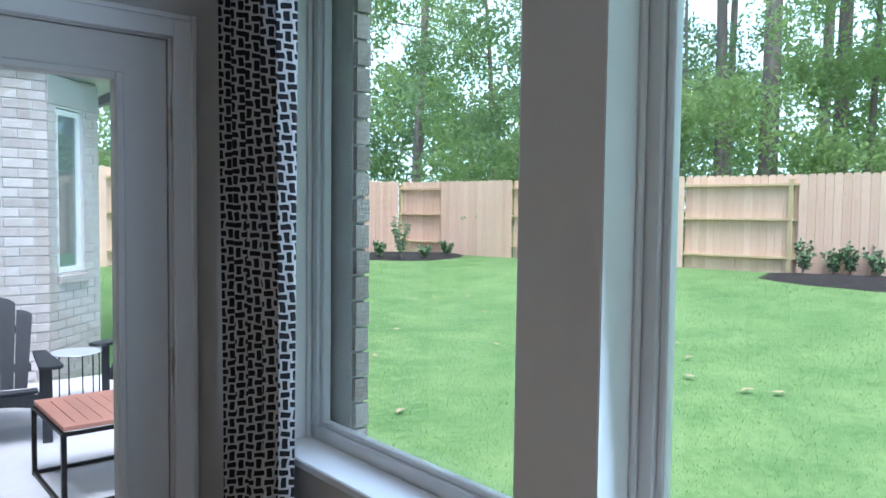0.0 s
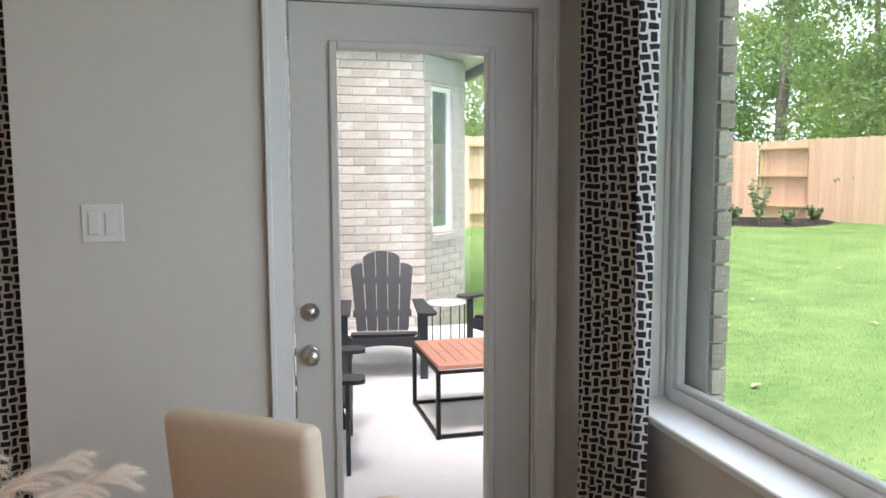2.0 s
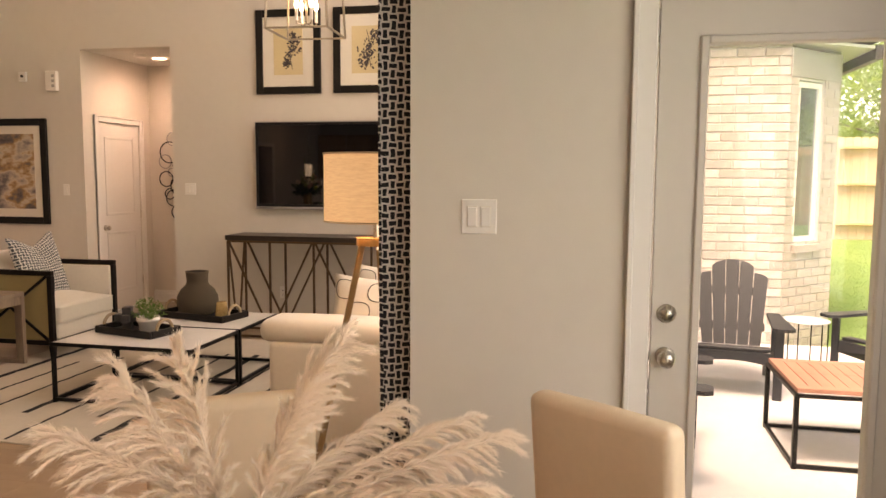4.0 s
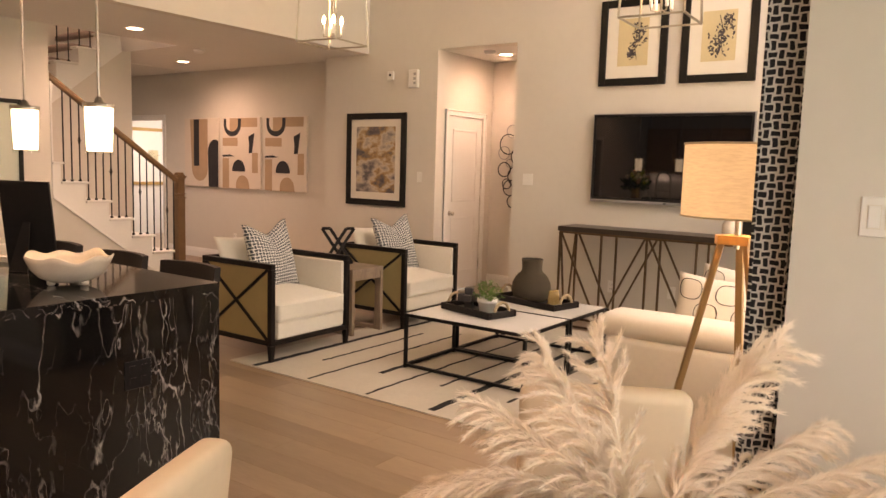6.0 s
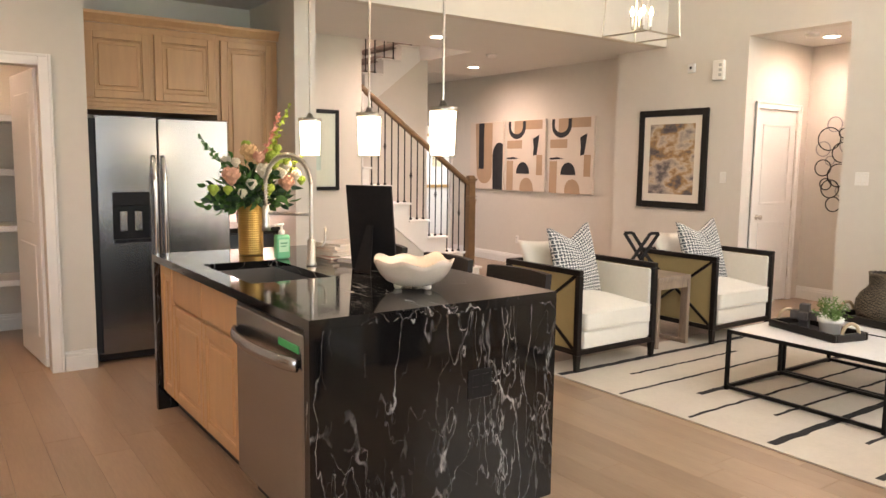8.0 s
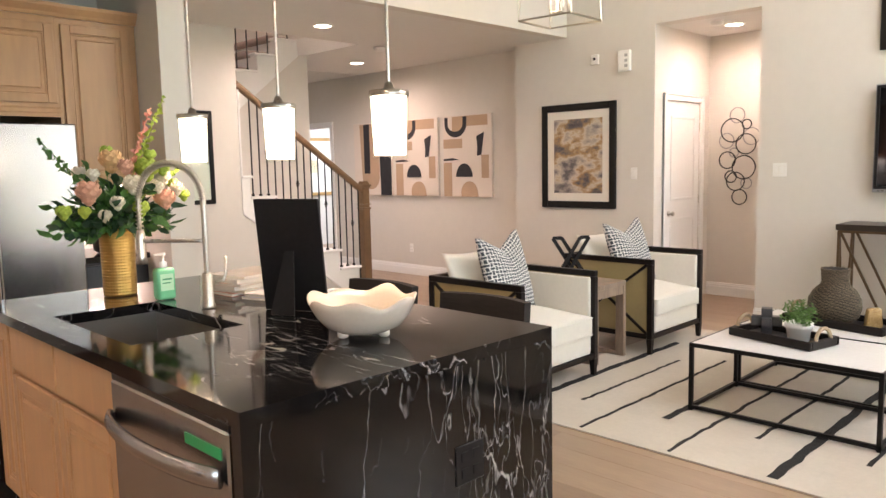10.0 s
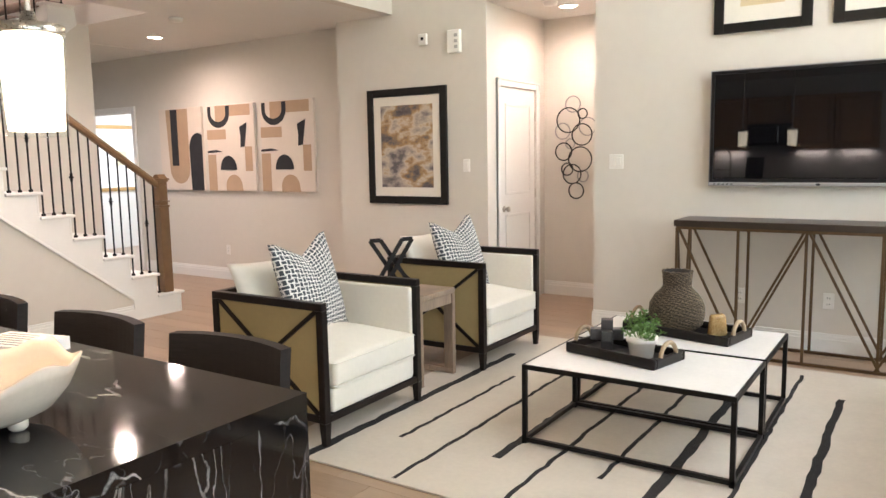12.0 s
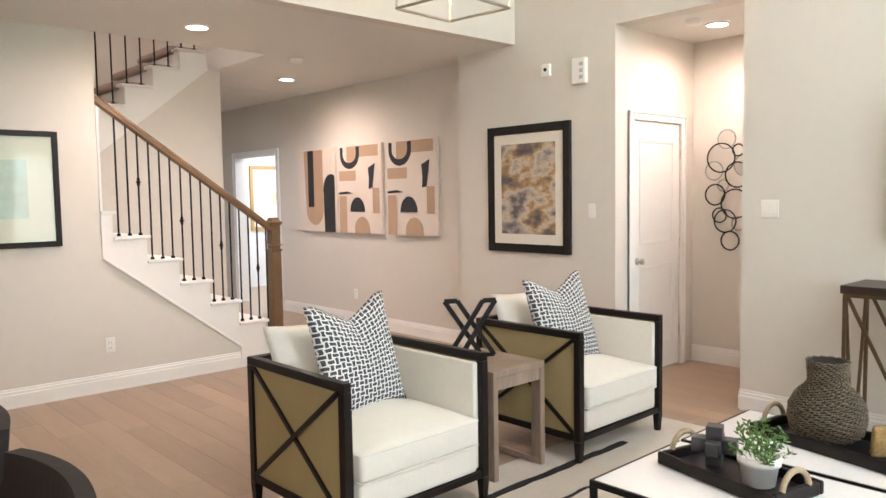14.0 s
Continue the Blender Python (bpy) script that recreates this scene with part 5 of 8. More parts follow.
def canvas(x, shapes, label):
    """A stretched canvas at x (left edge); shapes are outlines in shares of its width and height from the lower left."""
    c = thing("canvas_painting", label, "painting", pose(x, YA - 0.001, 1.068), "three canvases")
    part("canvas", box(bmesh.new(), 0, -0.035, 0, CWID, 0, CH, 0.003), canvas_white, c)
    for k, (material, outline) in enumerate(shapes):
        d = -0.0355 - 0.0008 * k
        bm = prism(bmesh.new(), [(u * CWID, v * CH) for u, v in outline], "y", d - 0.0006, d)
        part("painted_shape", bm, material, c)


def arc(cx, cy, rx, ry, a0, a1, n=18):
    return [(cx + rx * math.cos(radians(a0 + (a1 - a0) * i / n)), cy + ry * math.sin(radians(a0 + (a1 - a0) * i / n))) for i in range(n + 1)]


def rect(a, b, c, d):
    return [(a, b), (c, b), (c, d), (a, d)]


u_shape = [(0.03, 0.985)] + arc(0.265, 0.90, 0.235, 0.165, 180, 360) + [(0.50, 0.985), (0.42, 0.985)] + arc(0.26, 0.90, 0.16, 0.095, 360, 180) + [(0.10, 0.985)]
first = [(canvas_tan, [(0.17, 0.985), (0.22, 0.26)] + arc(0.455, 0.26, 0.235, 0.18, 180, 360) + [(0.69, 0.985)]),
         (canvas_dark, rect(0.28, 0.30, 0.44, 0.985)), (canvas_dark, [(0.72, 0.0), (0.70, 0.50)] + arc(0.90, 0.50, 0.2, 0.19, 180, 60) + [(1.0, 0.0)])]
second = [(canvas_tan, rect(0.19, 0.80, 0.42, 0.99)), (canvas_tan, rect(0.44, 0.865, 0.93, 0.99)), (canvas_dark, u_shape), (canvas_tan, rect(0.0, 0.60, 0.41, 0.715)),
          (canvas_dark, [(0.70, 0.735), (0.86, 0.785), (0.83, 0.64), (0.80, 0.51), (0.71, 0.50), (0.72, 0.62)]), (canvas_tan, rect(0.80, 0.23, 0.95, 0.51)),
          (canvas_tan, rect(0.0, 0.0, 0.18, 0.425)), (canvas_dark, [(0.0, 0.445), (0.20, 0.45), (0.345, 0.455), (0.20, 0.48), (0.0, 0.47)]),
          (canvas_dark, [(0.27, 0.245)] + arc(0.445, 0.25, 0.175, 0.16, 180, 0) + [(0.62, 0.245)]), (canvas_tan, [(0.38, 0.0)] + arc(0.55, 0.05, 0.175, 0.14, 180, 0) + [(0.74, 0.0)])]
canvas(-9.13, first, "abstract canvas with tan and charcoal shapes, tall bars")
canvas(-8.23, second, "abstract canvas with charcoal arches on cream")
canvas(-7.32, second, "abstract canvas with charcoal arches on cream")

# ---- pendants over the island ----
opal = glow("opal_glass", (1.0, 0.86, 0.66), 2.0)
for x, y in ((-2.52, 2.46), (-3.13, 2.43), (-3.79, 2.41)):
    p = thing("pendant_lamp", "cylindrical white glass pendant lamp with nickel cap and rod", "pendant lamp", pose(x, y, 1.49), "pendants over the island")
    part("shade", lathe(bmesh.new(), [(0.050, 0.0), (0.053, 0.004), (0.060, 0.19), (0.056, 0.194)], 28), opal, p, "glowing opal glass shade", True)
    part("clear_sleeve", lathe(bmesh.new(), [(0.057, -0.012), (0.059, -0.012), (0.065, 0.192), (0.063, 0.192)], 28), clear_glass, p, smooth=True)
    part("cap", lathe(bmesh.new(), [(0.066, 0.193), (0.067, 0.195), (0.067, 0.212), (0.02, 0.216), (0.012, 0.24)], 28), nickel, p, smooth=True)
    part("rod", rod(bmesh.new(), (0, 0, 0.235), (0, 0, ZC - 1.49 - 0.02), 0.006, n=10), nickel, p)
    part("canopy", lathe(bmesh.new(), [(0.06, ZC - 1.49 - 0.022), (0.06, ZC - 1.49 - 0.001)], 24), nickel, p)
    area_light("pendant_light", pose(x, y, 1.484), 0.09, 0.09, 0.75, WARM)

# ---- lantern chandeliers ----
bulb_glow = glow("candle_bulb", (1.0, 0.76, 0.45), 22.0)
satin_nickel = mat("satin_nickel", (0.45, 0.40, 0.32), 0.35, metal=1.0, var=0.08, scale=20)
def lantern(x, y, turn):
    p = thing("lantern_chandelier", "open square nickel lantern chandelier with four candle bulbs", "chandelier", pose(x, y, 2.48, 0, 0, turn), "lantern chandeliers")
    W0, W1, HH = 0.215, 0.19, 0.62
    c0 = [(sx * W0, sy * W0, 0) for sx, sy in ((-1, -1), (1, -1), (1, 1), (-1, 1))]
    c1 = [(sx * W1, sy * W1, HH) for sx, sy in ((-1, -1), (1, -1), (1, 1), (-1, 1))]
    for i in range(4):
        part("bottom_bar", bar(bmesh.new(), c0[i], c0[(i + 1) % 4], 0.012), satin_nickel, p)
        part("top_bar", bar(bmesh.new(), c1[i], c1[(i + 1) % 4], 0.012), satin_nickel, p)
        part("corner_bar", bar(bmesh.new(), c0[i], c1[i], 0.0125), satin_nickel, p)
        part("roof_bar", bar(bmesh.new(), c1[i], (0, 0, HH + 0.22), 0.010), satin_nickel, p)
    part("stem", rod(bmesh.new(), (0, 0, 0.06), (0, 0, ZH - 2.48 - 0.03), 0.008, n=10), satin_nickel, p)
    part("canopy", lathe(bmesh.new(), [(0.07, ZH - 2.48 - 0.035), (0.07, ZH - 2.48 - 0.002)], 24), satin_nickel, p)
    for i in range(4):
        a = math.pi / 4 + i * math.pi / 2
        ex, ey = 0.075 * math.cos(a), 0.075 * math.sin(a)
        part("arm", tube(bmesh.new(), [(0, 0, 0.07), (ex * 0.5, ey * 0.5, 0.055), (ex, ey, 0.06), (ex, ey, 0.08)], 0.005, 8), satin_nickel, p)
        cd = part("candle", lathe(bmesh.new(), [(0.012, 0.08), (0.012, 0.16)], 12, (ex, ey, 0)), trim_paint, p)
        part("bulb", lathe(bmesh.new(), [(0.006, 0.16), (0.014, 0.18), (0.015, 0.195), (0.006, 0.225), (0.001, 0.235)], 12, (ex, ey, 0)), bulb_glow, cd, "lit candle bulb", True)
    point_light("lantern_light", (x, y, 2.85), 4, WARM, 0.1)


lantern(-3.92, 5.36, 5)
lantern(-1.15, 5.62, 3)

# ---- recessed ceiling lights: three seen, five added ----
down_glow = glow("downlight_lens", (1.0, 0.86, 0.66), 5.0)
# Last five are unseen, added to brighten far hall, stairwell, pantry, kitchen, nook.
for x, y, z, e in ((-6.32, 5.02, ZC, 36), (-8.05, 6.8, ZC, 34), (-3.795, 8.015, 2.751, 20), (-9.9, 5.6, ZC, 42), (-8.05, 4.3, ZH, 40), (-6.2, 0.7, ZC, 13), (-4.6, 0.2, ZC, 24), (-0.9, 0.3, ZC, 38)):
    p = thing("recessed_light", "lit round white recessed ceiling light, one of three seen and five added", "ceiling light", pose(x, y, z), "recessed lights")
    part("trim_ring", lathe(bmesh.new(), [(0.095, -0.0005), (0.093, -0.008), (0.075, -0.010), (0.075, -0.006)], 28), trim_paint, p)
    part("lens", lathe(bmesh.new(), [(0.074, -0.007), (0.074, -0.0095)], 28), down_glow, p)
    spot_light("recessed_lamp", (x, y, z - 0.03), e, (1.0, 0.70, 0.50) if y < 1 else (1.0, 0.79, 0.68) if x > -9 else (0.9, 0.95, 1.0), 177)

# ---- sofa ----
sofa = thing("sofa", "cream upholstered sofa with rolled arms along the window wall", "sofa")
part("base", cushion_bm(-0.79, 4.21, 0.1, 0.0, 6.42, 0.40, 0.03, 0, 3), cream, sofa, smooth=True)
part("back", cushion_bm(-0.20, 4.22, 0.40, 0.02, 6.41, 0.80, 0.07, 0, 3), cream, sofa, smooth=True)
for y in (4.19, 6.21):
    part("arm", cushion_bm(-0.815, y, 0.1, 0.0, y + 0.24, 0.635, 0.035, 0, 3), cream, sofa, smooth=True)
    part("arm_cushion", cushion_bm(-0.87, y + 0.0, 0.625, 0.0, y + 0.27, 0.745, 0.05, 0.01, 4), cream, sofa, "soft rolled arm cushion", True)
for y in (4.44, 5.33):
    part("seat_cushion", cushion_bm(-0.84, y, 0.40, -0.22, y + 0.87, 0.55, 0.04, 0.03, 5), cream, sofa, smooth=True)
for x in (-0.75, -0.06):
    for y in (4.27, 6.36):
        part("foot", rod(bmesh.new(), (x, y, 0.013), (x, y, 0.11), 0.022, 0.03), espresso, sofa)
ring_print = mat("cushion_white", (0.66, 0.61, 0.53), 0.9, var=0.03, bump=0.1, bscale=500)
for x, y, z, rz in ((-0.355, 4.52, 0.745, 3), (-0.30, 4.72, 0.775, -4)):
    p = thing("sofa_cushion", "white cushion with looping dark outlines on the sofa", "cushion", pose(x, y, z, -12, 4, rz))
    part("cover", pillow_bm(0.45, 0.40, 0.15), ring_print, p, smooth=True)
    for row, cz in enumerate((-0.12, 0.0, 0.12)):
        for col in range(4):
            cx = -0.15 + 0.1 * col
            pts = []
            for i in range(28):
                a = 2 * math.pi * i / 28
                u, v = cx + 0.062 * math.cos(a), cz + 0.064 * math.sin(a) * (1 + 0.15 * math.cos(2 * a))
                au, av = min(0.999, abs(u / 0.225)), min(0.999, abs(v / 0.20))
                yy = 0.075 * max(0.0, (1 - au ** 2.4) * (1 - av ** 2.4)) ** 0.55
                pts.append((u * (1 - 0.07 * (1 - av * av)), -yy - 0.0003, v * (1 - 0.07 * (1 - au * au))))
            if (row + col) % 2 == 0:
                part("printed_loop", tube(bmesh.new(), pts, 0.0022, 5, True), picture_black, p)

# ---- floor lamp ----
fl = thing("floor_lamp", "tripod floor lamp with oak legs and lit linen drum shade", "floor lamp", pose(-0.10, 3.78, 0.0))
sh = bpy.data.materials.new("lit_linen")
sh.use_nodes = True
sn, sl = sh.node_tree.nodes, sh.node_tree.links
sp = sn["Principled BSDF"]
tcs, ws = sn.new("ShaderNodeTexCoord"), sn.new("ShaderNodeTexNoise")
mps = sn.new("ShaderNodeMapping")
mps.inputs["Scale"].default_value = (25, 25, 160)
sl.new(tcs.outputs["Object"], mps.inputs["Vector"])
sl.new(mps.outputs[0], ws.inputs["Vector"])
ws.inputs["Scale"].default_value = 1.0
crs = sn.new("ShaderNodeValToRGB")
crs.color_ramp.elements[0].color, crs.color_ramp.elements[1].color = (0.62, 0.42, 0.22, 1), (0.86, 0.66, 0.40, 1)
sl.new(ws.outputs["Fac"], crs.inputs[0])
sl.new(crs.outputs[0], sp.inputs["Base Color"])
sl.new(crs.outputs[0], sp.inputs["Emission Color"])
sp.inputs["Emission Strength"].default_value = 0.30
sp.inputs["Roughness"].default_value = 0.9
bm = bmesh.new()
lathe(bm, [(0.225, 1.30), (0.225, 1.59), (0.223, 1.59), (0.223, 1.30)], 40)
bmesh.ops.delete(bm, geom=[f for f in bm.faces if len(f.verts) > 4], context="FACES")
part("shade", bm, sh, fl, "lit oatmeal linen drum shade", True)
for z in (1.3, 1.59):
    part("shade_trim", tube(bmesh.new(), [(0.2255 * math.cos(2 * math.pi * i / 40), 0.2255 * math.sin(2 * math.pi * i / 40), z) for i in range(40)], 0.004, 6, True), shade_linen, fl)
part("neck", rod(bmesh.new(), (0, 0, 1.17), (0, 0, 1.42), 0.012), nickel, fl)
part("tripod_head", prism(bmesh.new(), [(0.085 * math.cos(a), 0.085 * math.sin(a)) for a in [radians(d) for d in (75, 105, 195, 225, 315, 345)]], "z", 1.19, 1.225), light_oak, fl)
for d in (205, 325, 90):
    a = radians(d)
    part("leg", bar(bmesh.new(), (0.055 * math.cos(a), 0.055 * math.sin(a), 1.22), (0.31 * math.cos(a), 0.31 * math.sin(a), 0.012), 0.032, 0.026, 0.004), light_oak, fl)
part("bulb", lathe(bmesh.new(), [(0.012, 1.40), (0.03, 1.44), (0.03, 1.46), (0.01, 1.49)], 14), bulb_glow, fl, smooth=True)
point_light("lamp_light", (-0.10, 3.78, 1.45), 4, WARM, 0.06)

# ---- dining table and chairs ----
TCX, TCY = 0.386, 1.60
table = thing("dining_table", "round wooden dining table with a pedestal base", "dining table", pose(TCX, TCY, 0))
walnut = mat("table_wood", (0.20, 0.105, 0.055), 0.35, var=0.25, scale=4, stretch=(0.5, 5, 1))
part("tabletop", lathe(bmesh.new(), [(0.61, 0.722), (0.63, 0.727), (0.63, 0.756), (0.625, 0.76)], 64), walnut, table)
part("pedestal", lathe(bmesh.new(), [(0.26, 0.0), (0.26, 0.03), (0.10, 0.08), (0.08, 0.35), (0.11, 0.66), (0.20, 0.721)], 32), walnut, table, smooth=True)
ivory = mat("ivory_leather", (0.70, 0.55, 0.40), 0.55, var=0.04, scale=5, bump=0.05, bscale=400)


def dining_chair(a, r):
    c = thing("dining_chair", "ivory upholstered dining chair with a straight padded back", "chair", pose(TCX + r * math.cos(radians(a)), TCY + r * math.sin(radians(a)), 0, 0, 0, a + 90), "chairs round the dining table")
    part("seat", cushion_bm(-0.21, -0.44, 0.38, 0.21, 0.0, 0.48, 0.035, 0.015, 4), ivory, c, smooth=True)
    back = cushion_bm(-0.19, -0.035, 0.42, 0.19, 0.035, 0.988, 0.024, 0.005, 6)
    for v in back.verts:
        v.co.y += 0.10 * max(0, v.co.z - 0.45)
    part("backrest", back, ivory, c, smooth=True)
    for x in (-0.175, 0.175):
        for y in (-0.40, -0.02):
            part("leg", rod(bmesh.new(), (x * 1.03, y, 0), (x, y, 0.39), 0.014, 0.022, 8), espresso, c)


for a, r in ((121, 0.72), (54.5, 0.89), (3.5, 0.79), (206, 0.80)):
    dining_chair(a, r)

pampas_mat = mat("pampas_plume", (0.98, 0.80, 0.66), 0.95, var=0.05, scale=7, col2=(0.99, 0.93, 0.86))
thin_leaf(pampas_mat, (0.99, 0.93, 0.86), 0.62)
pam = thing("pampas_arrangement", "cream pampas grass plumes in a white vase on the dining table", "dried plant", pose(TCX - 0.03, TCY - 0.01, 0.761))
part("vase", lathe(bmesh.new(), [(0.05, 0), (0.07, 0.02), (0.085, 0.10), (0.06, 0.18), (0.042, 0.215), (0.046, 0.235), (0.038, 0.235)], 28), white_ceramic, pam, smooth=True)


def plume(az, lean, length, droop, seed, fluff=1.0):
    """A pampas plume: a bent stem clothed with side branches, each a drooping spine of fine silky hairs."""
    rng = random.Random(seed)
    verts, faces = [], []
    ca, sa = math.cos(az), math.sin(az)
    pts = []
    p, th = Vector((0.016 * ca, 0.016 * sa, 0.20)), lean
    for i in range(25):
        pts.append(p.copy())
        p = p + Vector((math.sin(th) * ca, math.sin(th) * sa, math.cos(th))) * (length / 24)
        th += droop / 24
    for k in range(64):
        f = 0.14 + 0.86 * k / 63
        i = min(23, int(f * 24))
        base, t = pts[i].lerp(pts[i + 1], f * 24 - i), (pts[i + 1] - pts[max(0, i - 1)]).normalized()
        ln = fluff * (0.024 + 0.058 * math.sin(math.pi * min(1.0, (f - 0.08) / 1.04)) ** 0.8) * rng.uniform(0.6, 1.25)
        d = Vector((rng.gauss(0, 1), rng.gauss(0, 1), rng.gauss(0, 0.8)))
        d = (d - t * d.dot(t)).normalized()
        dirn, q = (t * 0.95 + d * 0.5).normalized(), base.copy()
        spine = [q.copy()]
        for _ in range(7):
            q = q + dirn * ln / 7
            dirn = (dirn + t * 0.08 + Vector((0, 0, -0.20)) + Vector((rng.gauss(0, 0.08), rng.gauss(0, 0.08), rng.gauss(0, 0.08)))).normalized()
            spine.append(q.copy())
        for m in range(1, 8):
            ax = (spine[m] - spine[m - 1]).normalized()
            for _ in range(26):
                h = Vector((rng.gauss(0, 1), rng.gauss(0, 1), rng.gauss(0, 1)))
                h = (h - ax * h.dot(ax)).normalized()
                o = spine[m - 1].lerp(spine[m], rng.random())
                tip = o + (h * rng.uniform(0.2, 0.8) + ax * rng.uniform(0.5, 1.6)) * 0.0145 * fluff
                sd = h.cross(ax) * 0.00085
                n_ = len(verts)
                verts += [tuple(o - sd), tuple(o + sd), tuple(tip)]
                faces.append((n_, n_ + 1, n_ + 2))
    stem = part("stem", tube(bmesh.new(), pts, 0.0022, 5), pampas_mat, pam)
    me = bpy.data.meshes.new("plume")
    me.from_pydata(verts, [], faces)
    me.materials.append(pampas_mat)
    ob = new("plume", me)
    ob.parent = stem
    tagged(ob, kind="stuff")


# a tuft that stands up in the middle and spills over to both sides
for k, (az, lean, ln, dr) in enumerate(((35, 58, 0.37, 20), (26, 64, 0.40, 16), (46, 70, 0.35, 25), (12, 62, 0.35, 30), (52, 48, 0.30, 25), (-12, 60, 0.30, 40),
                                         (215, 40, 0.31, 75), (205, 48, 0.34, 75), (225, 52, 0.33, 70), (195, 55, 0.34, 70), (212, 64, 0.35, 50), (238, 45, 0.31, 80),
                                         (215, 24, 0.29, 8), (200, 9, 0.28, 10), (32, 9, 0.32, 34), (60, 20, 0.29, 25), (300, 32, 0.26, 60), (214, 34, 0.28, 30))):
    plume(radians(az), radians(lean), ln, radians(dr), 100 + k, 0.86)

# ---- bar stools behind the island ----
def bar_stool(x, y, turn=0):
    c = thing("bar_stool", "charcoal wooden counter stool with a curved low back", "stool", pose(x, y, 0, 0, 0, turn), "counter stools at the island")
    part("seat", cushion_bm(-0.21, -0.18, 0.60, 0.21, 0.20, 0.66, 0.02, 0.01, 3), charcoal_wood, c, smooth=True)
    bm = bmesh.new()
    rows = []
    for i in range(15):
        s = -1 + 2 * i / 14
        px, py = 0.212 * s, 0.232 - 0.035 * s * s
        nx_, ny_ = 0.07 * s * 2, 1.0
        n_ = Vector((nx_, ny_, 0)).normalized() * 0.017
        z0, z1 = 0.745, 0.945 - 0.004 * s * s
        rows.append([Vector((px, py, z0)) - n_, Vector((px, py, z0)) + n_, Vector((px, py, z1)) + n_ + Vector((0, 0.02, 0)), Vector((px, py, z1)) - n_ + Vector((0, 0.02, 0))])
    vs = [[bm.verts.new(p) for p in r] for r in rows]
    for a, b in zip(vs, vs[1:]):
        for k in range(4):
            bm.faces.new((a[k], b[k], b[(k + 1) % 4], a[(k + 1) % 4]))
    bm.faces.new(vs[0])
    bm.faces.new(vs[-1][::-1])
    bmesh.ops.bevel(bm, geom=[e for e in bm.edges if len(e.link_faces) == 2 and e.calc_face_angle(0) > 1.0], offset=0.005, segments=2, affect="EDGES")
    bmesh.ops.recalc_face_normals(bm, faces=bm.faces[:])
    part("backrest", bm, charcoal_wood, c, "curved charcoal wood backrest")
    for sx in (-1, 1):
        part("back_leg", bar(bmesh.new(), (sx * 0.21, 0.20, 0.0), (sx * 0.20, 0.185, 0.80), 0.035, 0.03, 0.004), charcoal_wood, c)
        part("front_leg", bar(bmesh.new(), (sx * 0.20, -0.19, 0.0), (sx * 0.19, -0.18, 0.60), 0.035, 0.03, 0.004), charcoal_wood, c)
        part("side_stretcher", bar(bmesh.new(), (sx * 0.205, -0.19, 0.22), (sx * 0.205, 0.2, 0.22), 0.02, 0.025), charcoal_wood, c)
    part("foot_rail", bar(bmesh.new(), (-0.2, -0.185, 0.18), (0.2, -0.185, 0.18), 0.022, 0.03), charcoal_wood, c)


for x, r in ((-2.53, 3), (-3.14, 1), (-3.80, 0)):
    bar_stool(x, 2.72, r)

# ---- things on the island ----
def wavy(r, z, a, i):
    k = max(0.0, (z - 0.04) / 0.13)
    return r * (1 + 0.05 * k * math.sin(7 * a) + 0.02 * k * math.sin(3 * a + 1)), z + 0.022 * k * k * math.sin(7 * a + 0.6) + 0.01 * k * math.sin(4 * a)


bowl = thing("scalloped_bowl", "cream ceramic bowl with a wavy scalloped rim on small feet", "bowl", pose(-2.48, 2.29, 0.916))
bowl_r, bowl_h = 0.885, 0.93
out = [(0.03, 0.028), (0.095, 0.031), (0.137, 0.05), (0.169, 0.085), (0.188, 0.122), (0.198, 0.146)]
inn = [(0.192, 0.148), (0.180, 0.122), (0.160, 0.090), (0.128, 0.060), (0.088, 0.042), (0.03, 0.038)]
part("body", lathe(bmesh.new(), [(r * bowl_r, z * bowl_h - 0.012) for r, z in out + inn], 84, wob=wavy), white_ceramic, bowl, smooth=True)
for a in (20, 140, 260):
    part("foot", lathe(bmesh.new(), [(0.012, 0), (0.018, 0.006), (0.018, 0.022)], 12, (0.075 * math.cos(radians(a)), 0.075 * math.sin(radians(a)), 0)), white_ceramic, bowl, smooth=True)

stand = thing("easel_sign", "black board leaning on an easel back, seen from behind", "sign", pose(-2.985, 2.36, 0.916, 0, 0, 26))
bd = bmesh.new()
box(bd, -0.135, -0.006, 0.0, 0.135, 0.006, 0.43, 0.003)
part("board", bd, black_plastic, stand, m=pose(0, 0.03, 0.0, 7, 0, 0))
part("easel_leg", prism(bmesh.new(), [(-0.05, 0.002), (0.05, 0.002), (0.018, 0.24), (-0.018, 0.24)], "y", -0.003, 0.003), black_plastic, stand, m=pose(0, -0.075, 0.0, -16, 0, 0))

gold = mat("ribbed_gold", (0.60, 0.38, 0.12), 0.32, metal=0.9, var=0.15, scale=14, stretch=(0.3, 0.3, 6))
vase = thing("flower_arrangement", "mixed pink, white and green flowers in a ribbed gold vase", "flowers", pose(-3.935, 2.10, 0.916))
prof = [(0.066, 0.0)]
for i in range(46):
    z = 0.004 + 0.29 * i / 45
    prof.append((0.068 + 0.004 * z / 0.3 + (0.0016 if i % 2 else 0), z))
prof += [(0.068, 0.295), (0.066, 0.05)]
part("vase", lathe(bmesh.new(), prof, 36), gold, vase, "ribbed gold cylinder vase")
greens = [mat("leaf_green", (0.06, 0.16, 0.03), 0.6, var=0.35), mat("leaf_deep", (0.02, 0.06, 0.02), 0.6, var=0.35), mat("bud_lime", (0.34, 0.45, 0.06), 0.7, var=0.2)]
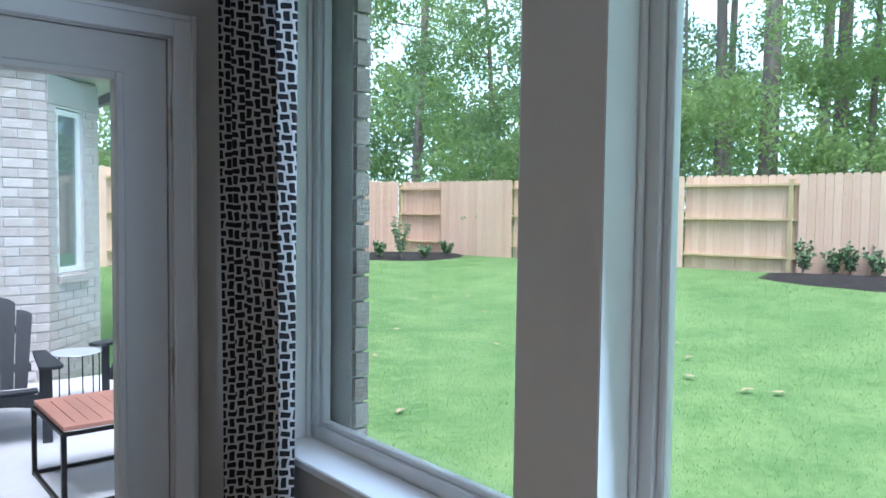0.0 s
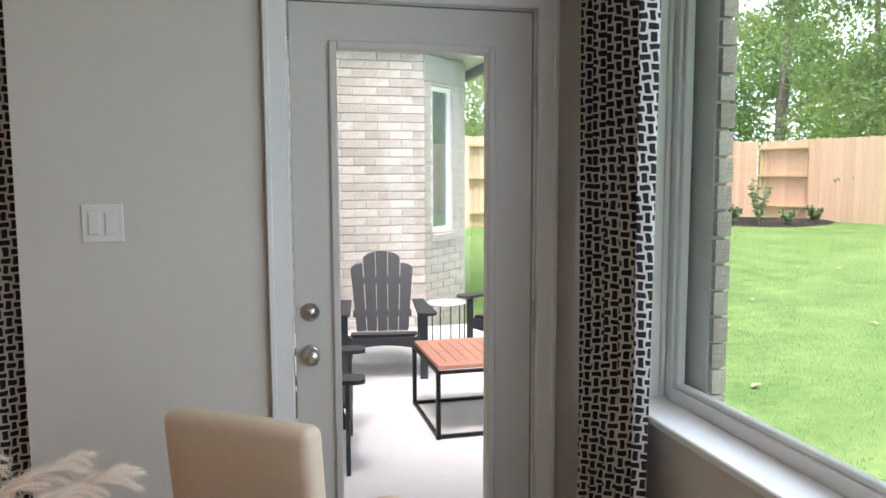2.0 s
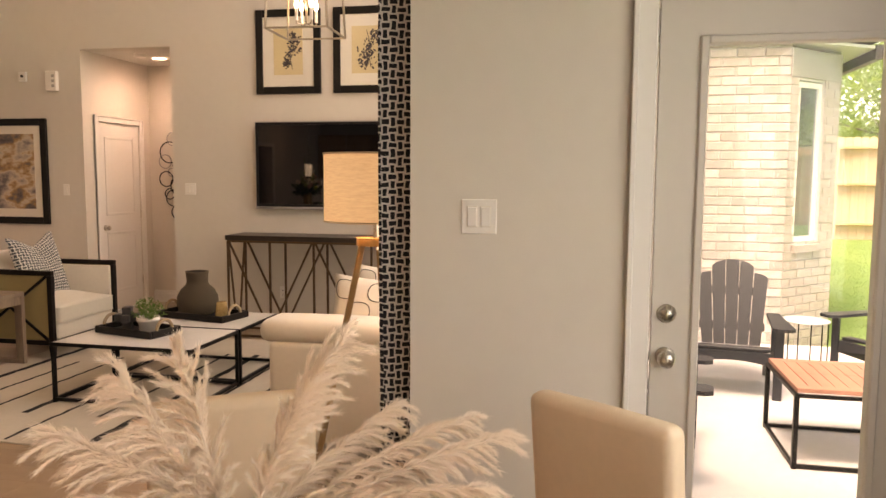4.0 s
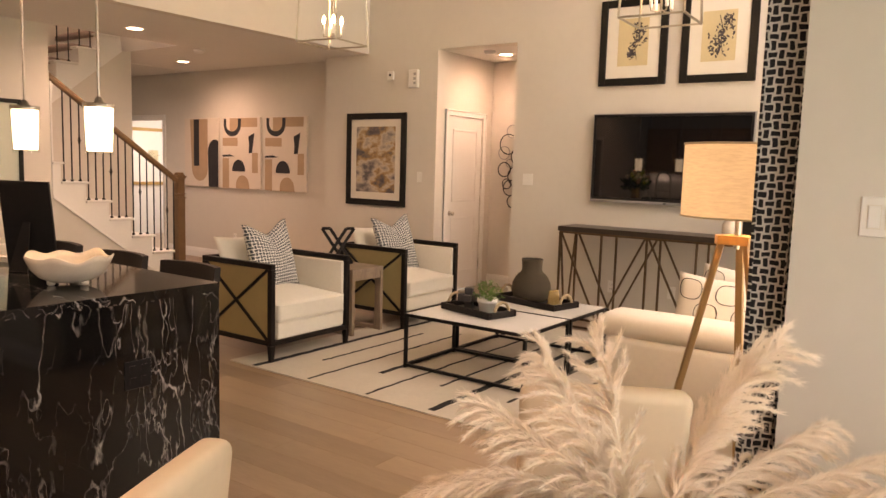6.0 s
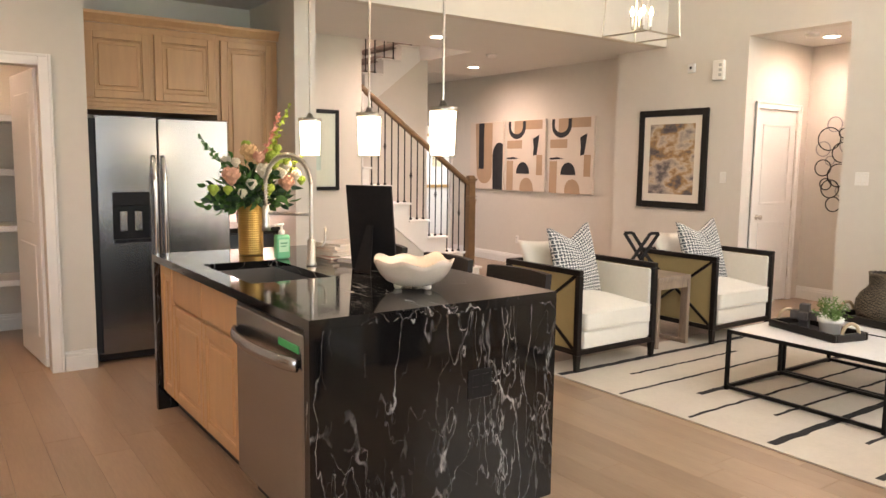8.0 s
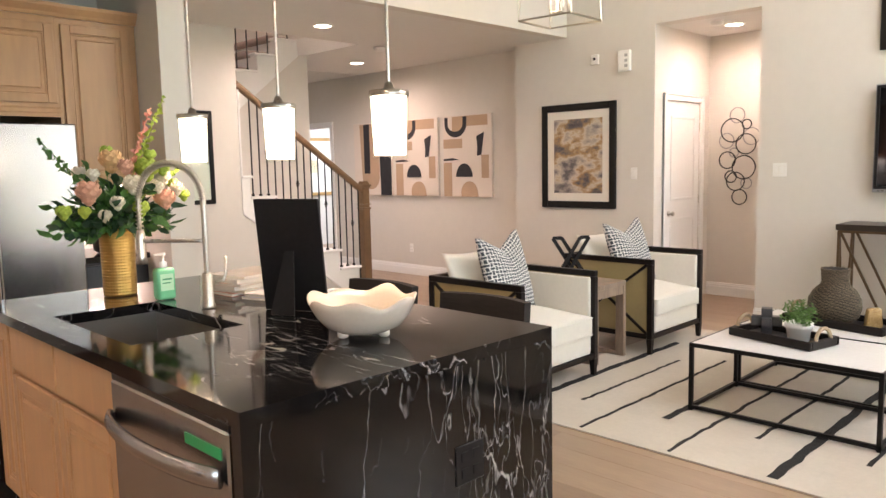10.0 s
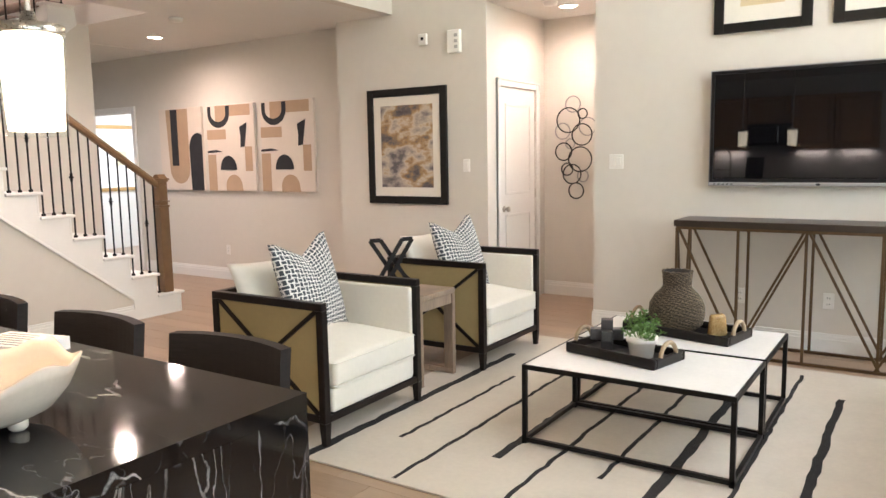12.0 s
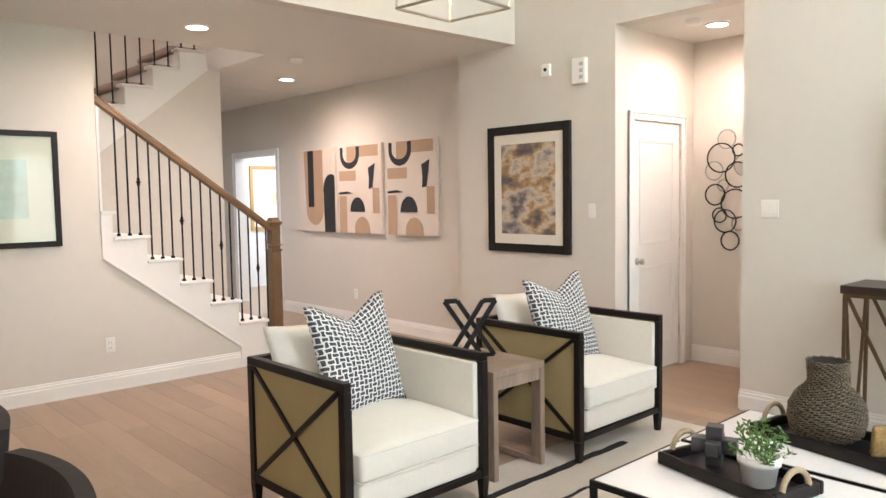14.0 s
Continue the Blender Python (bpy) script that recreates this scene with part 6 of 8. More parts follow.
petals = [mat("petal_blush", (0.72, 0.38, 0.26), 0.7, var=0.12), mat("petal_white", (0.78, 0.72, 0.58), 0.7, var=0.08), mat("petal_pink", (0.82, 0.36, 0.28), 0.7, var=0.15), mat("petal_peach", (0.74, 0.46, 0.22), 0.7, var=0.12)]


def leaf_blade(bm, base, d, n, ln, w):
    s = d.cross(n).normalized() * w / 2
    pts = [base, base + d * ln * 0.35 + s, base + d * ln * 0.7 + s * 0.7, base + d * ln - n * ln * 0.2, base + d * ln * 0.7 - s * 0.7, base + d * ln * 0.35 - s]
    vs = [bm.verts.new(p) for p in pts]
    m1 = bm.verts.new(base + d * ln * 0.5 + n * w * 0.12)
    for i in range(6):
        bm.faces.new((vs[i], vs[(i + 1) % 6], m1))


rng = random.Random(11)
def rand_dir(up=0.5):
    v = Vector((rng.gauss(0, 1), rng.gauss(0, 1), rng.gauss(up, 0.7)))
    return v.normalized()


for gi, count_, rad in ((0, 56, 0.27), (1, 52, 0.25)):
    for _ in range(count_):
        bm = bmesh.new()
        d0 = rand_dir(0.6)
        ln = rng.uniform(0.12, rad)
        p0 = Vector((0, 0, 0.30))
        tip = p0 + Vector((d0.x * ln, d0.y * ln, abs(d0.z) * ln * 1.1 - 0.05 * rng.random()))
        tube(bm, [p0, (p0 + tip) / 2 + Vector((0, 0, 0.02)), tip], 0.0018, 4)
        for j in range(6):
            o = p0.lerp(tip, 0.35 + 0.65 * j / 5)
            dd = (d0 + rand_dir(0) * 0.9).normalized()
            leaf_blade(bm, o, dd, rand_dir(0), rng.uniform(0.05, 0.085), rng.uniform(0.024, 0.042))
        part("leaf_stem", bm, greens[gi], vase)
def bloom(p, r, material, n_=26):
    bm = bmesh.new()
    lathe(bm, [(0.1 * r, -0.7 * r), (0.45 * r, -0.4 * r), (0.55 * r, 0.1 * r), (0.35 * r, 0.5 * r), (0.1 * r, 0.8 * r)], 10, p)
    for i in range(n_):
        a, e = i * 2.4, -0.5 + 1.5 * i / n_
        d = Vector((math.cos(a) * math.cos(e), math.sin(a) * math.cos(e), math.sin(e)))
        o = Vector(p) + d * r * 0.55
        leaf_blade(bm, o, (d * 0.5 + Vector((0, 0, 0.8))).normalized(), d, r * 0.95, r * 0.7)
    part("bloom", bm, material, vase)


for px, py, pz, r, k in ((0.12, -0.15, 0.44, 0.056, 0), (0.07, -0.03, 0.57, 0.055, 3), (0.10, 0.18, 0.40, 0.052, 0), (0.14, 0.03, 0.47, 0.048, 1), (0.02, 0.12, 0.55, 0.038, 3), (-0.08, 0.2, 0.46, 0.04, 1), (0.10, 0.18, 0.50, 0.036, 1), (-0.1, -0.1, 0.52, 0.04, 1), (0.05, -0.1, 0.52, 0.03, 1), (0.16, -0.05, 0.40, 0.034, 1), (0.13, 0.14, 0.46, 0.03, 1), (0.15, -0.10, 0.35, 0.03, 1), (0.10, 0.24, 0.45, 0.034, 1), (0.14, 0.0, 0.55, 0.036, 0)):
    bloom((px, py, pz), r, petals[k])
for px, py, pz, r in ((0.12, 0.10, 0.53, 0.056), (0.12, -0.25, 0.37, 0.034), (0.15, 0.05, 0.37, 0.04), (0.09, 0.13, 0.60, 0.03), (-0.05, 0.0, 0.62, 0.03), (0.02, 0.26, 0.47, 0.03), (0.14, 0.16, 0.54, 0.034), (0.15, -0.18, 0.37, 0.028), (0.08, 0.28, 0.42, 0.03)):
    bloom((px, py, pz), r, greens[2], 34)
for (ax, ay, az_), k, hgt in (((0.02, 0.15, 0.52), 2, 0.60), ((0.04, 0.20, 0.5), 0, 0.66), ((0.03, -0.26, 0.45), 1, 0.44), ((0.02, 0.30, 0.5), 0, 0.34)):
    bm = bmesh.new()
    base_p, tip = Vector((0, 0, 0.3)), Vector((ax, ay * 1.15, 0.3 + hgt * 0.85))
    tube(bm, [base_p, (base_p + tip) / 2 + Vector((0, 0, 0.03)), tip], 0.0022, 5)
    for j in range(22):
        o = base_p.lerp(tip, 0.45 + 0.55 * j / 21)
        for _ in range(2):
            dd = rand_dir(0.4)
            leaf_blade(bm, o, dd, rand_dir(0), 0.034 * (1.15 - j / 30), 0.022)
    part("flower_spike", bm, petals[k] if k == 2 else greens[2 if k == 0 else 0], vase)

fau = thing("kitchen_faucet", "tall brushed nickel pull-down faucet with a spring coil neck", "faucet", pose(-3.33, 2.20, 0.916))
part("base", lathe(bmesh.new(), [(0.027, 0), (0.027, 0.01), (0.022, 0.02), (0.022, 0.13), (0.016, 0.14)], 20), nickel, fau, smooth=True)
part("lever", tube(bmesh.new(), [(0.018, 0.02, 0.1), (0.03, 0.05, 0.105), (0.035, 0.06, 0.13), (0.037, 0.062, 0.2)], 0.007, 8), nickel, fau, smooth=True)
part("riser", rod(bmesh.new(), (0, 0, 0.13), (0, 0, 0.42), 0.011), nickel, fau)
FD = Vector((-0.62, -0.30, 0)).normalized()
arc_pts = [FD * (0.155 * (1 - math.cos(a))) + Vector((0, 0, 0.42 + 0.15 * math.sin(a))) for a in [math.pi * i / 24 for i in range(25)]]
arc_pts += [FD * 0.31 + Vector((0, 0, 0.42 - 0.03 * i)) for i in range(1, 5)]
part("hose", tube(bmesh.new(), arc_pts, 0.008, 8), nickel, fau, smooth=True)
coil, tot = [], len(arc_pts) - 1
for i in range(520):
    f = i / 519 * tot
    j = min(int(f), tot - 1)
    c0 = arc_pts[j].lerp(arc_pts[j + 1], f - j)
    t0 = (arc_pts[j + 1] - arc_pts[j]).normalized()
    u0 = Vector((-FD.y, FD.x, 0))
    v0 = t0.cross(u0)
    a = i * 2 * math.pi / 10
    coil.append(c0 + (u0 * math.cos(a) + v0 * math.sin(a)) * 0.0135)
part("spring", tube(bmesh.new(), coil, 0.0022, 5), nickel, fau, "coiled spring", True)
sp_top = FD * 0.31 + Vector((0, 0, 0.30))
part("spray_head", lathe(bmesh.new(), [(0.014, 0), (0.019, -0.02), (0.019, -0.10), (0.024, -0.13), (0.02, -0.135)], 16, sp_top), nickel, fau, smooth=True)
part("holder_arm", tube(bmesh.new(), [(0, 0, 0.265), FD * 0.15 + Vector((0, 0, 0.262)), FD * 0.29 + Vector((0, 0, 0.26))], 0.008, 8), nickel, fau, smooth=True)

soap = thing("soap_bottle", "green liquid soap in a clear pump bottle", "soap bottle", pose(-3.66, 2.175, 0.916))
part("bottle", box(bmesh.new(), -0.028, -0.04, 0, 0.028, 0.04, 0.135, 0.014, 3), mat("green_soap", (0.16, 0.52, 0.28), 0.15, var=0.05), soap, smooth=True)
part("label", bx(0.0283, -0.028, 0.04, 0.0293, 0.028, 0.11), mat("soap_label", (0.40, 0.66, 0.46), 0.6), soap, "pale green label with unreadable lines")
part("label_line", box(bx(0.0295, -0.02, 0.085, 0.0299, 0.02, 0.092), 0.0295, -0.02, 0.07, 0.0299, 0.015, 0.075), mat("label_ink", (0.05, 0.25, 0.12), 0.6), soap)
part("pump", box(lathe(bmesh.new(), [(0.014, 0.135), (0.016, 0.14), (0.016, 0.158), (0.005, 0.162), (0.005, 0.185), (0.012, 0.187), (0.012, 0.197)], 14), -0.008, -0.04, 0.187, 0.008, 0.0, 0.196, 0.002), mat("white_plastic", (0.8, 0.8, 0.78), 0.35), soap, "white pump top", True)

rng = random.Random(4)
covers = [(0.55, 0.16, 0.07), (0.62, 0.52, 0.42), (0.45, 0.42, 0.38), (0.60, 0.30, 0.18), (0.66, 0.60, 0.52), (0.35, 0.30, 0.28)]
page = mat("magazine_pages", (0.68, 0.62, 0.55), 0.8, var=0.12, scale=90, stretch=(0.1, 0.1, 1))
z = 0.916
for k in range(6):
    h = rng.uniform(0.010, 0.02)
    b = thing("magazine", "glossy magazine in a pile on the island", "magazine", pose(-3.58 + rng.uniform(-0.015, 0.015), 2.52 + rng.uniform(-0.015, 0.015), z, 0, 0, 10 + rng.uniform(-9, 9)), "pile of magazines")
    part("page_block", bx(-0.105, -0.14, 0.0008, 0.105, 0.14, h - 0.0008), page, b)
    cm = mat("magazine_cover", covers[k], 0.3, var=0.3, scale=9)
    cv = bx(-0.107, -0.142, h - 0.0007, 0.107, 0.142, h)
    box(cv, -0.107, -0.142, 0, 0.107, 0.142, 0.0007)
    part("cover", cv, cm, b)
    z += h + 0.0004
for k, (x, y, col) in enumerate(((-3.36, 2.50, (0.20, 0.22, 0.42)), (-3.35, 2.505, (0.6, 0.55, 0.56)))):
    b = thing("booklet", "thin booklet with a violet-grey cover on the island", "booklet", pose(x, y, 0.9162 + 0.0125 * k, 0, 0, 16 + 6 * k))
    part("page_block", bx(-0.07, -0.10, 0, 0.07, 0.10, 0.011), page, b)
    part("cover", bx(-0.072, -0.102, 0.0112, 0.072, 0.102, 0.012), mat("booklet_cover", col, 0.35), b)
b = thing("paper_stack", "stack of printed white sheets on the island", "paper", pose(-3.02, 2.63, 0.916, 0, 0, 14))
part("sheets", bx(-0.108, -0.07, 0, 0.108, 0.07, 0.035), mat("paper_white", (0.74, 0.73, 0.74), 0.8, var=0.05), b)
tl = bmesh.new()
for i in range(6):
    box(tl, -0.09, -0.055 + 0.02 * i, 0.0352, 0.07 - 0.02 * (i % 3), -0.049 + 0.02 * i, 0.0356)
part("printed_line", tl, mat("grey_ink", (0.2, 0.2, 0.22), 0.8), b)

# ---- side table, its ornament, trays ----
st = thing("side_table", "weathered wood waterfall side table between the armchairs", "side table", pose(-3.76, 5.43, 0.012))
part("tabletop", box(bmesh.new(), -0.25, -0.20, 0.535, 0.235, 0.20, 0.57, 0.003), grey_wood, st)
for sy in (-1, 1):
    part("upright", box(bmesh.new(), 0.165, sy * 0.2 - 0.035 * (sy > 0), 0.035, 0.235, sy * 0.2 + 0.035 * (sy < 0), 0.535, 0.003), grey_wood, st)
    part("upright", box(bmesh.new(), -0.25, sy * 0.2 - 0.035 * (sy > 0), 0.035, -0.18, sy * 0.2 + 0.035 * (sy < 0), 0.535, 0.003), grey_wood, st)
    part("foot_rail", box(bmesh.new(), -0.25, sy * 0.2 - 0.035 * (sy > 0), 0.0, 0.235, sy * 0.2 + 0.035 * (sy < 0), 0.035, 0.003), grey_wood, st)
part("apron", box(bmesh.new(), 0.20, -0.164, 0.47, 0.23, 0.164, 0.534, 0.002), grey_wood, st)
xd = thing("cross_ornament", "black metal ornament of crossed open frames", "ornament", pose(-3.85, 5.39, 0.583, 0, 0, 62))
for k in (1, -1):
    c = [Vector((-0.105 * k - 0.036, 0.016 * k, 0.318)), Vector((-0.105 * k + 0.036, 0.016 * k, 0.318)), Vector((0.105 * k + 0.036, 0.016 * k, 0.007)), Vector((0.105 * k - 0.036, 0.016 * k, 0.007))]
    f = bmesh.new()
    for i in range(4):
        bar(f, c[i], c[(i + 1) % 4], 0.011, 0.026)
    part("open_frame", f, black_metal, xd)


def tray(m, w, d):
    t = thing("serving_tray", "black wooden tray with rope loop handles on the coffee table", "tray", m, "trays on the coffee tables")
    part("base", bx(-w / 2 + 0.01, -d / 2 + 0.01, 0, w / 2 - 0.01, d / 2 - 0.01, 0.012), black_plastic, t)
    for a, b, c, e in ((-w / 2, w / 2, -d / 2, -d / 2 + 0.022), (-w / 2, w / 2, d / 2 - 0.022, d / 2), (-w / 2, -w / 2 + 0.025, -d / 2 + 0.022, d / 2 - 0.022), (w / 2 - 0.025, w / 2, -d / 2 + 0.022, d / 2 - 0.022)):
        part("rim", box(bmesh.new(), a, c, 0, b, e, 0.05, 0.008, 2), espresso, t)
    rope = mat("rope", (0.38, 0.29, 0.19), 0.9, var=0.3, scale=60)
    for s in (-1, 1):
        part("rope_handle", tube(bmesh.new(), [(s * (w / 2 - 0.012), 0.07 * math.cos(a), 0.035 + 0.075 * math.sin(a)) for a in [math.pi * i / 14 for i in range(15)]], 0.011, 8), rope, t, "tan rope loop handle", True)


tray(pose(-2.225, 5.165, 0.4135, 0, 0, -14), 0.52, 0.28)
tray(pose(-2.09, 5.79, 0.4135, 0, 0, -12), 0.63, 0.31)
plant = thing("potted_plant", "small green potted plant in a white pot on the tray", "plant", pose(-2.125, 5.135, 0.427))
part("pot", lathe(bmesh.new(), [(0.05, 0), (0.056, 0.004), (0.066, 0.075), (0.074, 0.078), (0.076, 0.108), (0.068, 0.108), (0.062, 0.085)], 28), mat("white_pot", (0.78, 0.76, 0.72), 0.5, var=0.04), plant, smooth=True)
tuft_mat = mat("plant_green", (0.07, 0.17, 0.035), 0.6, var=0.4, scale=30, col2=(0.16, 0.30, 0.07))
for k in range(26):
    bm = bmesh.new()
    d = rand_dir(0.9)
    d.z = abs(d.z)
    tip = Vector((0, 0, 0.1)) + Vector((d.x * 0.115, d.y * 0.115, d.z * 0.12 + 0.01))
    o = Vector((d.x * 0.045, d.y * 0.045, 0.095))
    tube(bm, [o, (o + tip) / 2 + Vector((0, 0, 0.012)), tip], 0.0012, 4)
    for j in range(16):
        leaf_blade(bm, o.lerp(tip, 0.2 + 0.8 * j / 15), rand_dir(0.5), rand_dir(0), 0.024, 0.008)
    part("sprig", bm, tuft_mat, plant)
cube = thing("block_sculpture", "grey sculpture of joined metal blocks on the tray", "sculpture", pose(-2.33, 5.205, 0.427, 0, 0, 20))
pewter = mat("pewter", (0.10, 0.10, 0.105), 0.45, metal=0.7, var=0.25, scale=14)
for a, b, c, s in ((0, 0, 0.03, 0.03), (0, 0, 0.125, 0.03), (0.055, 0.0, 0.08, 0.028), (-0.055, 0.0, 0.078, 0.028), (0, 0.055, 0.077, 0.027), (0, -0.055, 0.079, 0.026), (0, 0, 0.079, 0.029)):
    part("block", box(bmesh.new(), a - s, b - s, c - s, a + s, b + s, c + s, 0.003), pewter, cube)
wick = bpy.data.materials.new("woven_seagrass")
wick.use_nodes = True
kn, kl = wick.node_tree.nodes, wick.node_tree.links
kno = kn.new("ShaderNodeTexNoise")
kno.inputs["Scale"].default_value = 75
kcr = kn.new("ShaderNodeValToRGB")
kcr.color_ramp.elements[0].position, kcr.color_ramp.elements[1].position = 0.4, 0.62
kcr.color_ramp.elements[0].color, kcr.color_ramp.elements[1].color = (0.025, 0.02, 0.014, 1), (0.28, 0.215, 0.145, 1)
kl.new(kno.outputs["Fac"], kcr.inputs[0])
kl.new(kcr.outputs[0], kn["Principled BSDF"].inputs["Base Color"])
kn["Principled BSDF"].inputs["Roughness"].default_value = 0.8
wv = thing("woven_vase", "dark woven seagrass bottle vase on the tray", "vase", pose(-2.155, 5.835, 0.427))
body = [(0.10, 0.0), (0.137, 0.03), (0.152, 0.085), (0.148, 0.14), (0.122, 0.19), (0.086, 0.225), (0.074, 0.247), (0.080, 0.32), (0.083, 0.331)]
part("liner", lathe(bmesh.new(), [(r - 0.006, zz) for r, zz in body] + [(0.069, 0.330), (0.06, 0.28)], 32), mat("vase_dark", (0.02, 0.016, 0.012), 0.9), wv, smooth=True)
def on_body(zz):
    for (r0, z0), (r1, z1) in zip(body, body[1:]):
        if z0 <= zz <= z1:
            return r0 + (r1 - r0) * (zz - z0) / (z1 - z0)
    return body[-1][0]
bm = bmesh.new()
for k in range(52):
    zz = 0.004 + 0.326 * k / 51
    r = on_body(zz)
    tube(bm, [((r + 0.0034 * math.sin(30 * a + math.pi * k)) * math.cos(a), (r + 0.0034 * math.sin(30 * a + math.pi * k)) * math.sin(a), zz + 0.0022 * math.sin(15 * a + 2.1 * k)) for a in [2 * math.pi * i / 150 for i in range(150)]], 0.0028, 4, True)
tagged(part("weave", bm, wick, wv, "woven seagrass strands", True), kind="stuff")
stone = thing("onyx_stone", "polished honey onyx block on the tray", "ornament", pose(-1.91, 5.75, 0.427, 0, 0, 30))
bm = box(bmesh.new(), -0.05, -0.03, 0, 0.05, 0.03, 0.12, 0.012, 2)
for v in bm.verts:
    v.co.x *= 1 - 2.2 * v.co.z
    v.co.z += 0.12 * v.co.x
    v.co.z = max(0, v.co.z)
part("block", bm, mat("honey_onyx", (0.46, 0.26, 0.08), 0.2, var=0.4, scale=12, col2=(0.62, 0.45, 0.22)), stone, smooth=True)

# ---- console top things and wall things ----
jar = thing("white_jar", "small white ceramic jar on the console table", "jar", pose(-0.98, 7.10, CZ + 0.001))
part("body", lathe(bmesh.new(), [(0.05, 0), (0.07, 0.02), (0.075, 0.1), (0.05, 0.14), (0.05, 0.155), (0.044, 0.155)], 24), white_ceramic, jar, smooth=True)
bk = thing("black_box", "small black box on the console table", "box", pose(-0.83, 7.12, CZ + 0.001))
part("body", box(bmesh.new(), -0.05, -0.06, 0, 0.05, 0.06, 0.15, 0.004), black_plastic, bk)

rings = thing("ring_wall_art", "wall sculpture of overlapping black and silver metal rings", "wall art", pose(-4.0, 8.545, 0.0))
silver_ring = mat("ring_silver", (0.36, 0.35, 0.34), 0.35, metal=0.9, var=0.2)
for k, (x, z, r) in enumerate(((-0.02, 1.93, 0.09), (-0.07, 1.77, 0.14), (0.10, 1.83, 0.055), (-0.14, 1.66, 0.09), (0.09, 1.62, 0.12), (-0.12, 1.45, 0.10), (-0.05, 1.53, 0.055), (0.07, 1.37, 0.14), (-0.02, 1.22, 0.11), (0.10, 1.20, 0.065), (-0.08, 1.27, 0.07), (0.03, 1.05, 0.09), (0.15, 1.70, 0.10))):
    x, z, r = 0.055 + 0.9 * x, 1.48 + 0.96 * (z - 1.48), 0.86 * r
    part("ring", tube(bmesh.new(), [(x + r * math.cos(a), -0.03 - 0.008 * (k % 3), z + r * math.sin(a)) for a in [2 * math.pi * i / 36 for i in range(36)]], 0.0065, 6, True), silver_ring if k % 3 == 0 else black_metal, rings, smooth=True)
part("wall_pin", rod(rod(bmesh.new(), (0.037, -0.03, 1.835), (0.037, 0.004, 1.835), 0.004), (0.08, -0.03, 1.14), (0.08, 0.004, 1.14), 0.004), black_metal, rings)



def switch(m, gangs, label="white rocker light switch on the wall"):
    s = thing("light_switch", label, "light switch", m)
    w = 0.047 * gangs + 0.025
    part("plate", box(bmesh.new(), -w / 2, -0.006, -0.058, w / 2, 0, 0.058, 0.003), plate_white, s)
    for g in range(gangs):
        cx = (g - (gangs - 1) / 2) * 0.046
        part("rocker_frame", box(bmesh.new(), cx - 0.018, -0.0075, -0.035, cx + 0.018, -0.006, 0.035, 0.0006), mat_board, s)
        part("rocker", box(bmesh.new(), cx - 0.0155, -0.011, -0.032, cx + 0.0155, -0.0075, 0.032, 0.0015), plate_white, s)
        part("screw", rod(rod(bmesh.new(), (cx, -0.0068, 0.047), (cx, -0.006, 0.047), 0.0028), (cx, -0.0068, -0.047), (cx, -0.006, -0.047), 0.0028), plate_white, s)


switch(pose(0.467, YD - 0.0005, 1.362), 2)
switch(pose(-3.097, YT - 0.0005, 1.36), 2)
switch(pose(-4.50, YT - 0.0005, 1.34), 1)
switch(pose(-6.13, YA - 0.0005, 1.34), 1)
def outlet(m):
    s = thing("wall_outlet", "white electrical outlet low on the wall", "outlet", m)
    part("plate", box(bmesh.new(), -0.036, -0.006, -0.058, 0.036, 0, 0.058, 0.003), plate_white, s)
    for z in (-0.022, 0.022):
        part("socket", box(bmesh.new(), -0.017, -0.009, z - 0.016, 0.017, -0.006, z + 0.016, 0.002), plate_white, s)
        part("slot", box(bx(-0.009, -0.0095, z - 0.006, -0.006, -0.009, z + 0.006), 0.006, -0.0095, z - 0.006, 0.009, -0.009, z + 0.006), black_plastic, s)


outlet(pose(-2.13, YT - 0.0005, 0.36))
outlet(pose(-1.54, YT - 0.0005, 0.37))
outlet(pose(XS + 0.0005, 4.50, 0.36, 0, 0, 90))
outlet(pose(-8.0, YA - 0.0005, 0.36))
box1 = thing("wall_sensor", "small white alarm sensor high on the wall", "sensor", pose(-4.945, YT - 0.0005, 2.49))
part("body", box(bmesh.new(), -0.045, -0.03, -0.05, 0.045, 0, 0.05, 0.006), plate_white, box1)
part("lens", lathe(bmesh.new(), [(0.016, 0), (0.014, 0.004)], 14), black_plastic, box1, m=pose(0, -0.03, 0.005, 90, 0, 0))
box2 = thing("door_chime", "white door chime box with dark slots high on the wall", "door chime", pose(-4.60, YT - 0.0005, 2.44))
part("body", box(bmesh.new(), -0.065, -0.045, -0.10, 0.065, 0, 0.10, 0.006), plate_white, box2)
for z in (-0.05, 0.0, 0.05):
    part("slot", bx(-0.02 + 0.03, -0.0458, z - 0.014, 0.045, -0.045, z + 0.014), mat("chime_slot", (0.4, 0.4, 0.38), 0.6), box2)
for x, y, z in ((-6.98, 6.26, ZC), (-3.846, 7.75, 2.751)):
    s = thing("smoke_detector", "round white smoke detector on the ceiling", "smoke detector", pose(x, y, z, 180, 0, 0))
    part("body", lathe(bmesh.new(), [(0.065, 0.0005), (0.065, 0.012), (0.055, 0.034), (0.03, 0.04)], 28), plate_white, s, smooth=True)

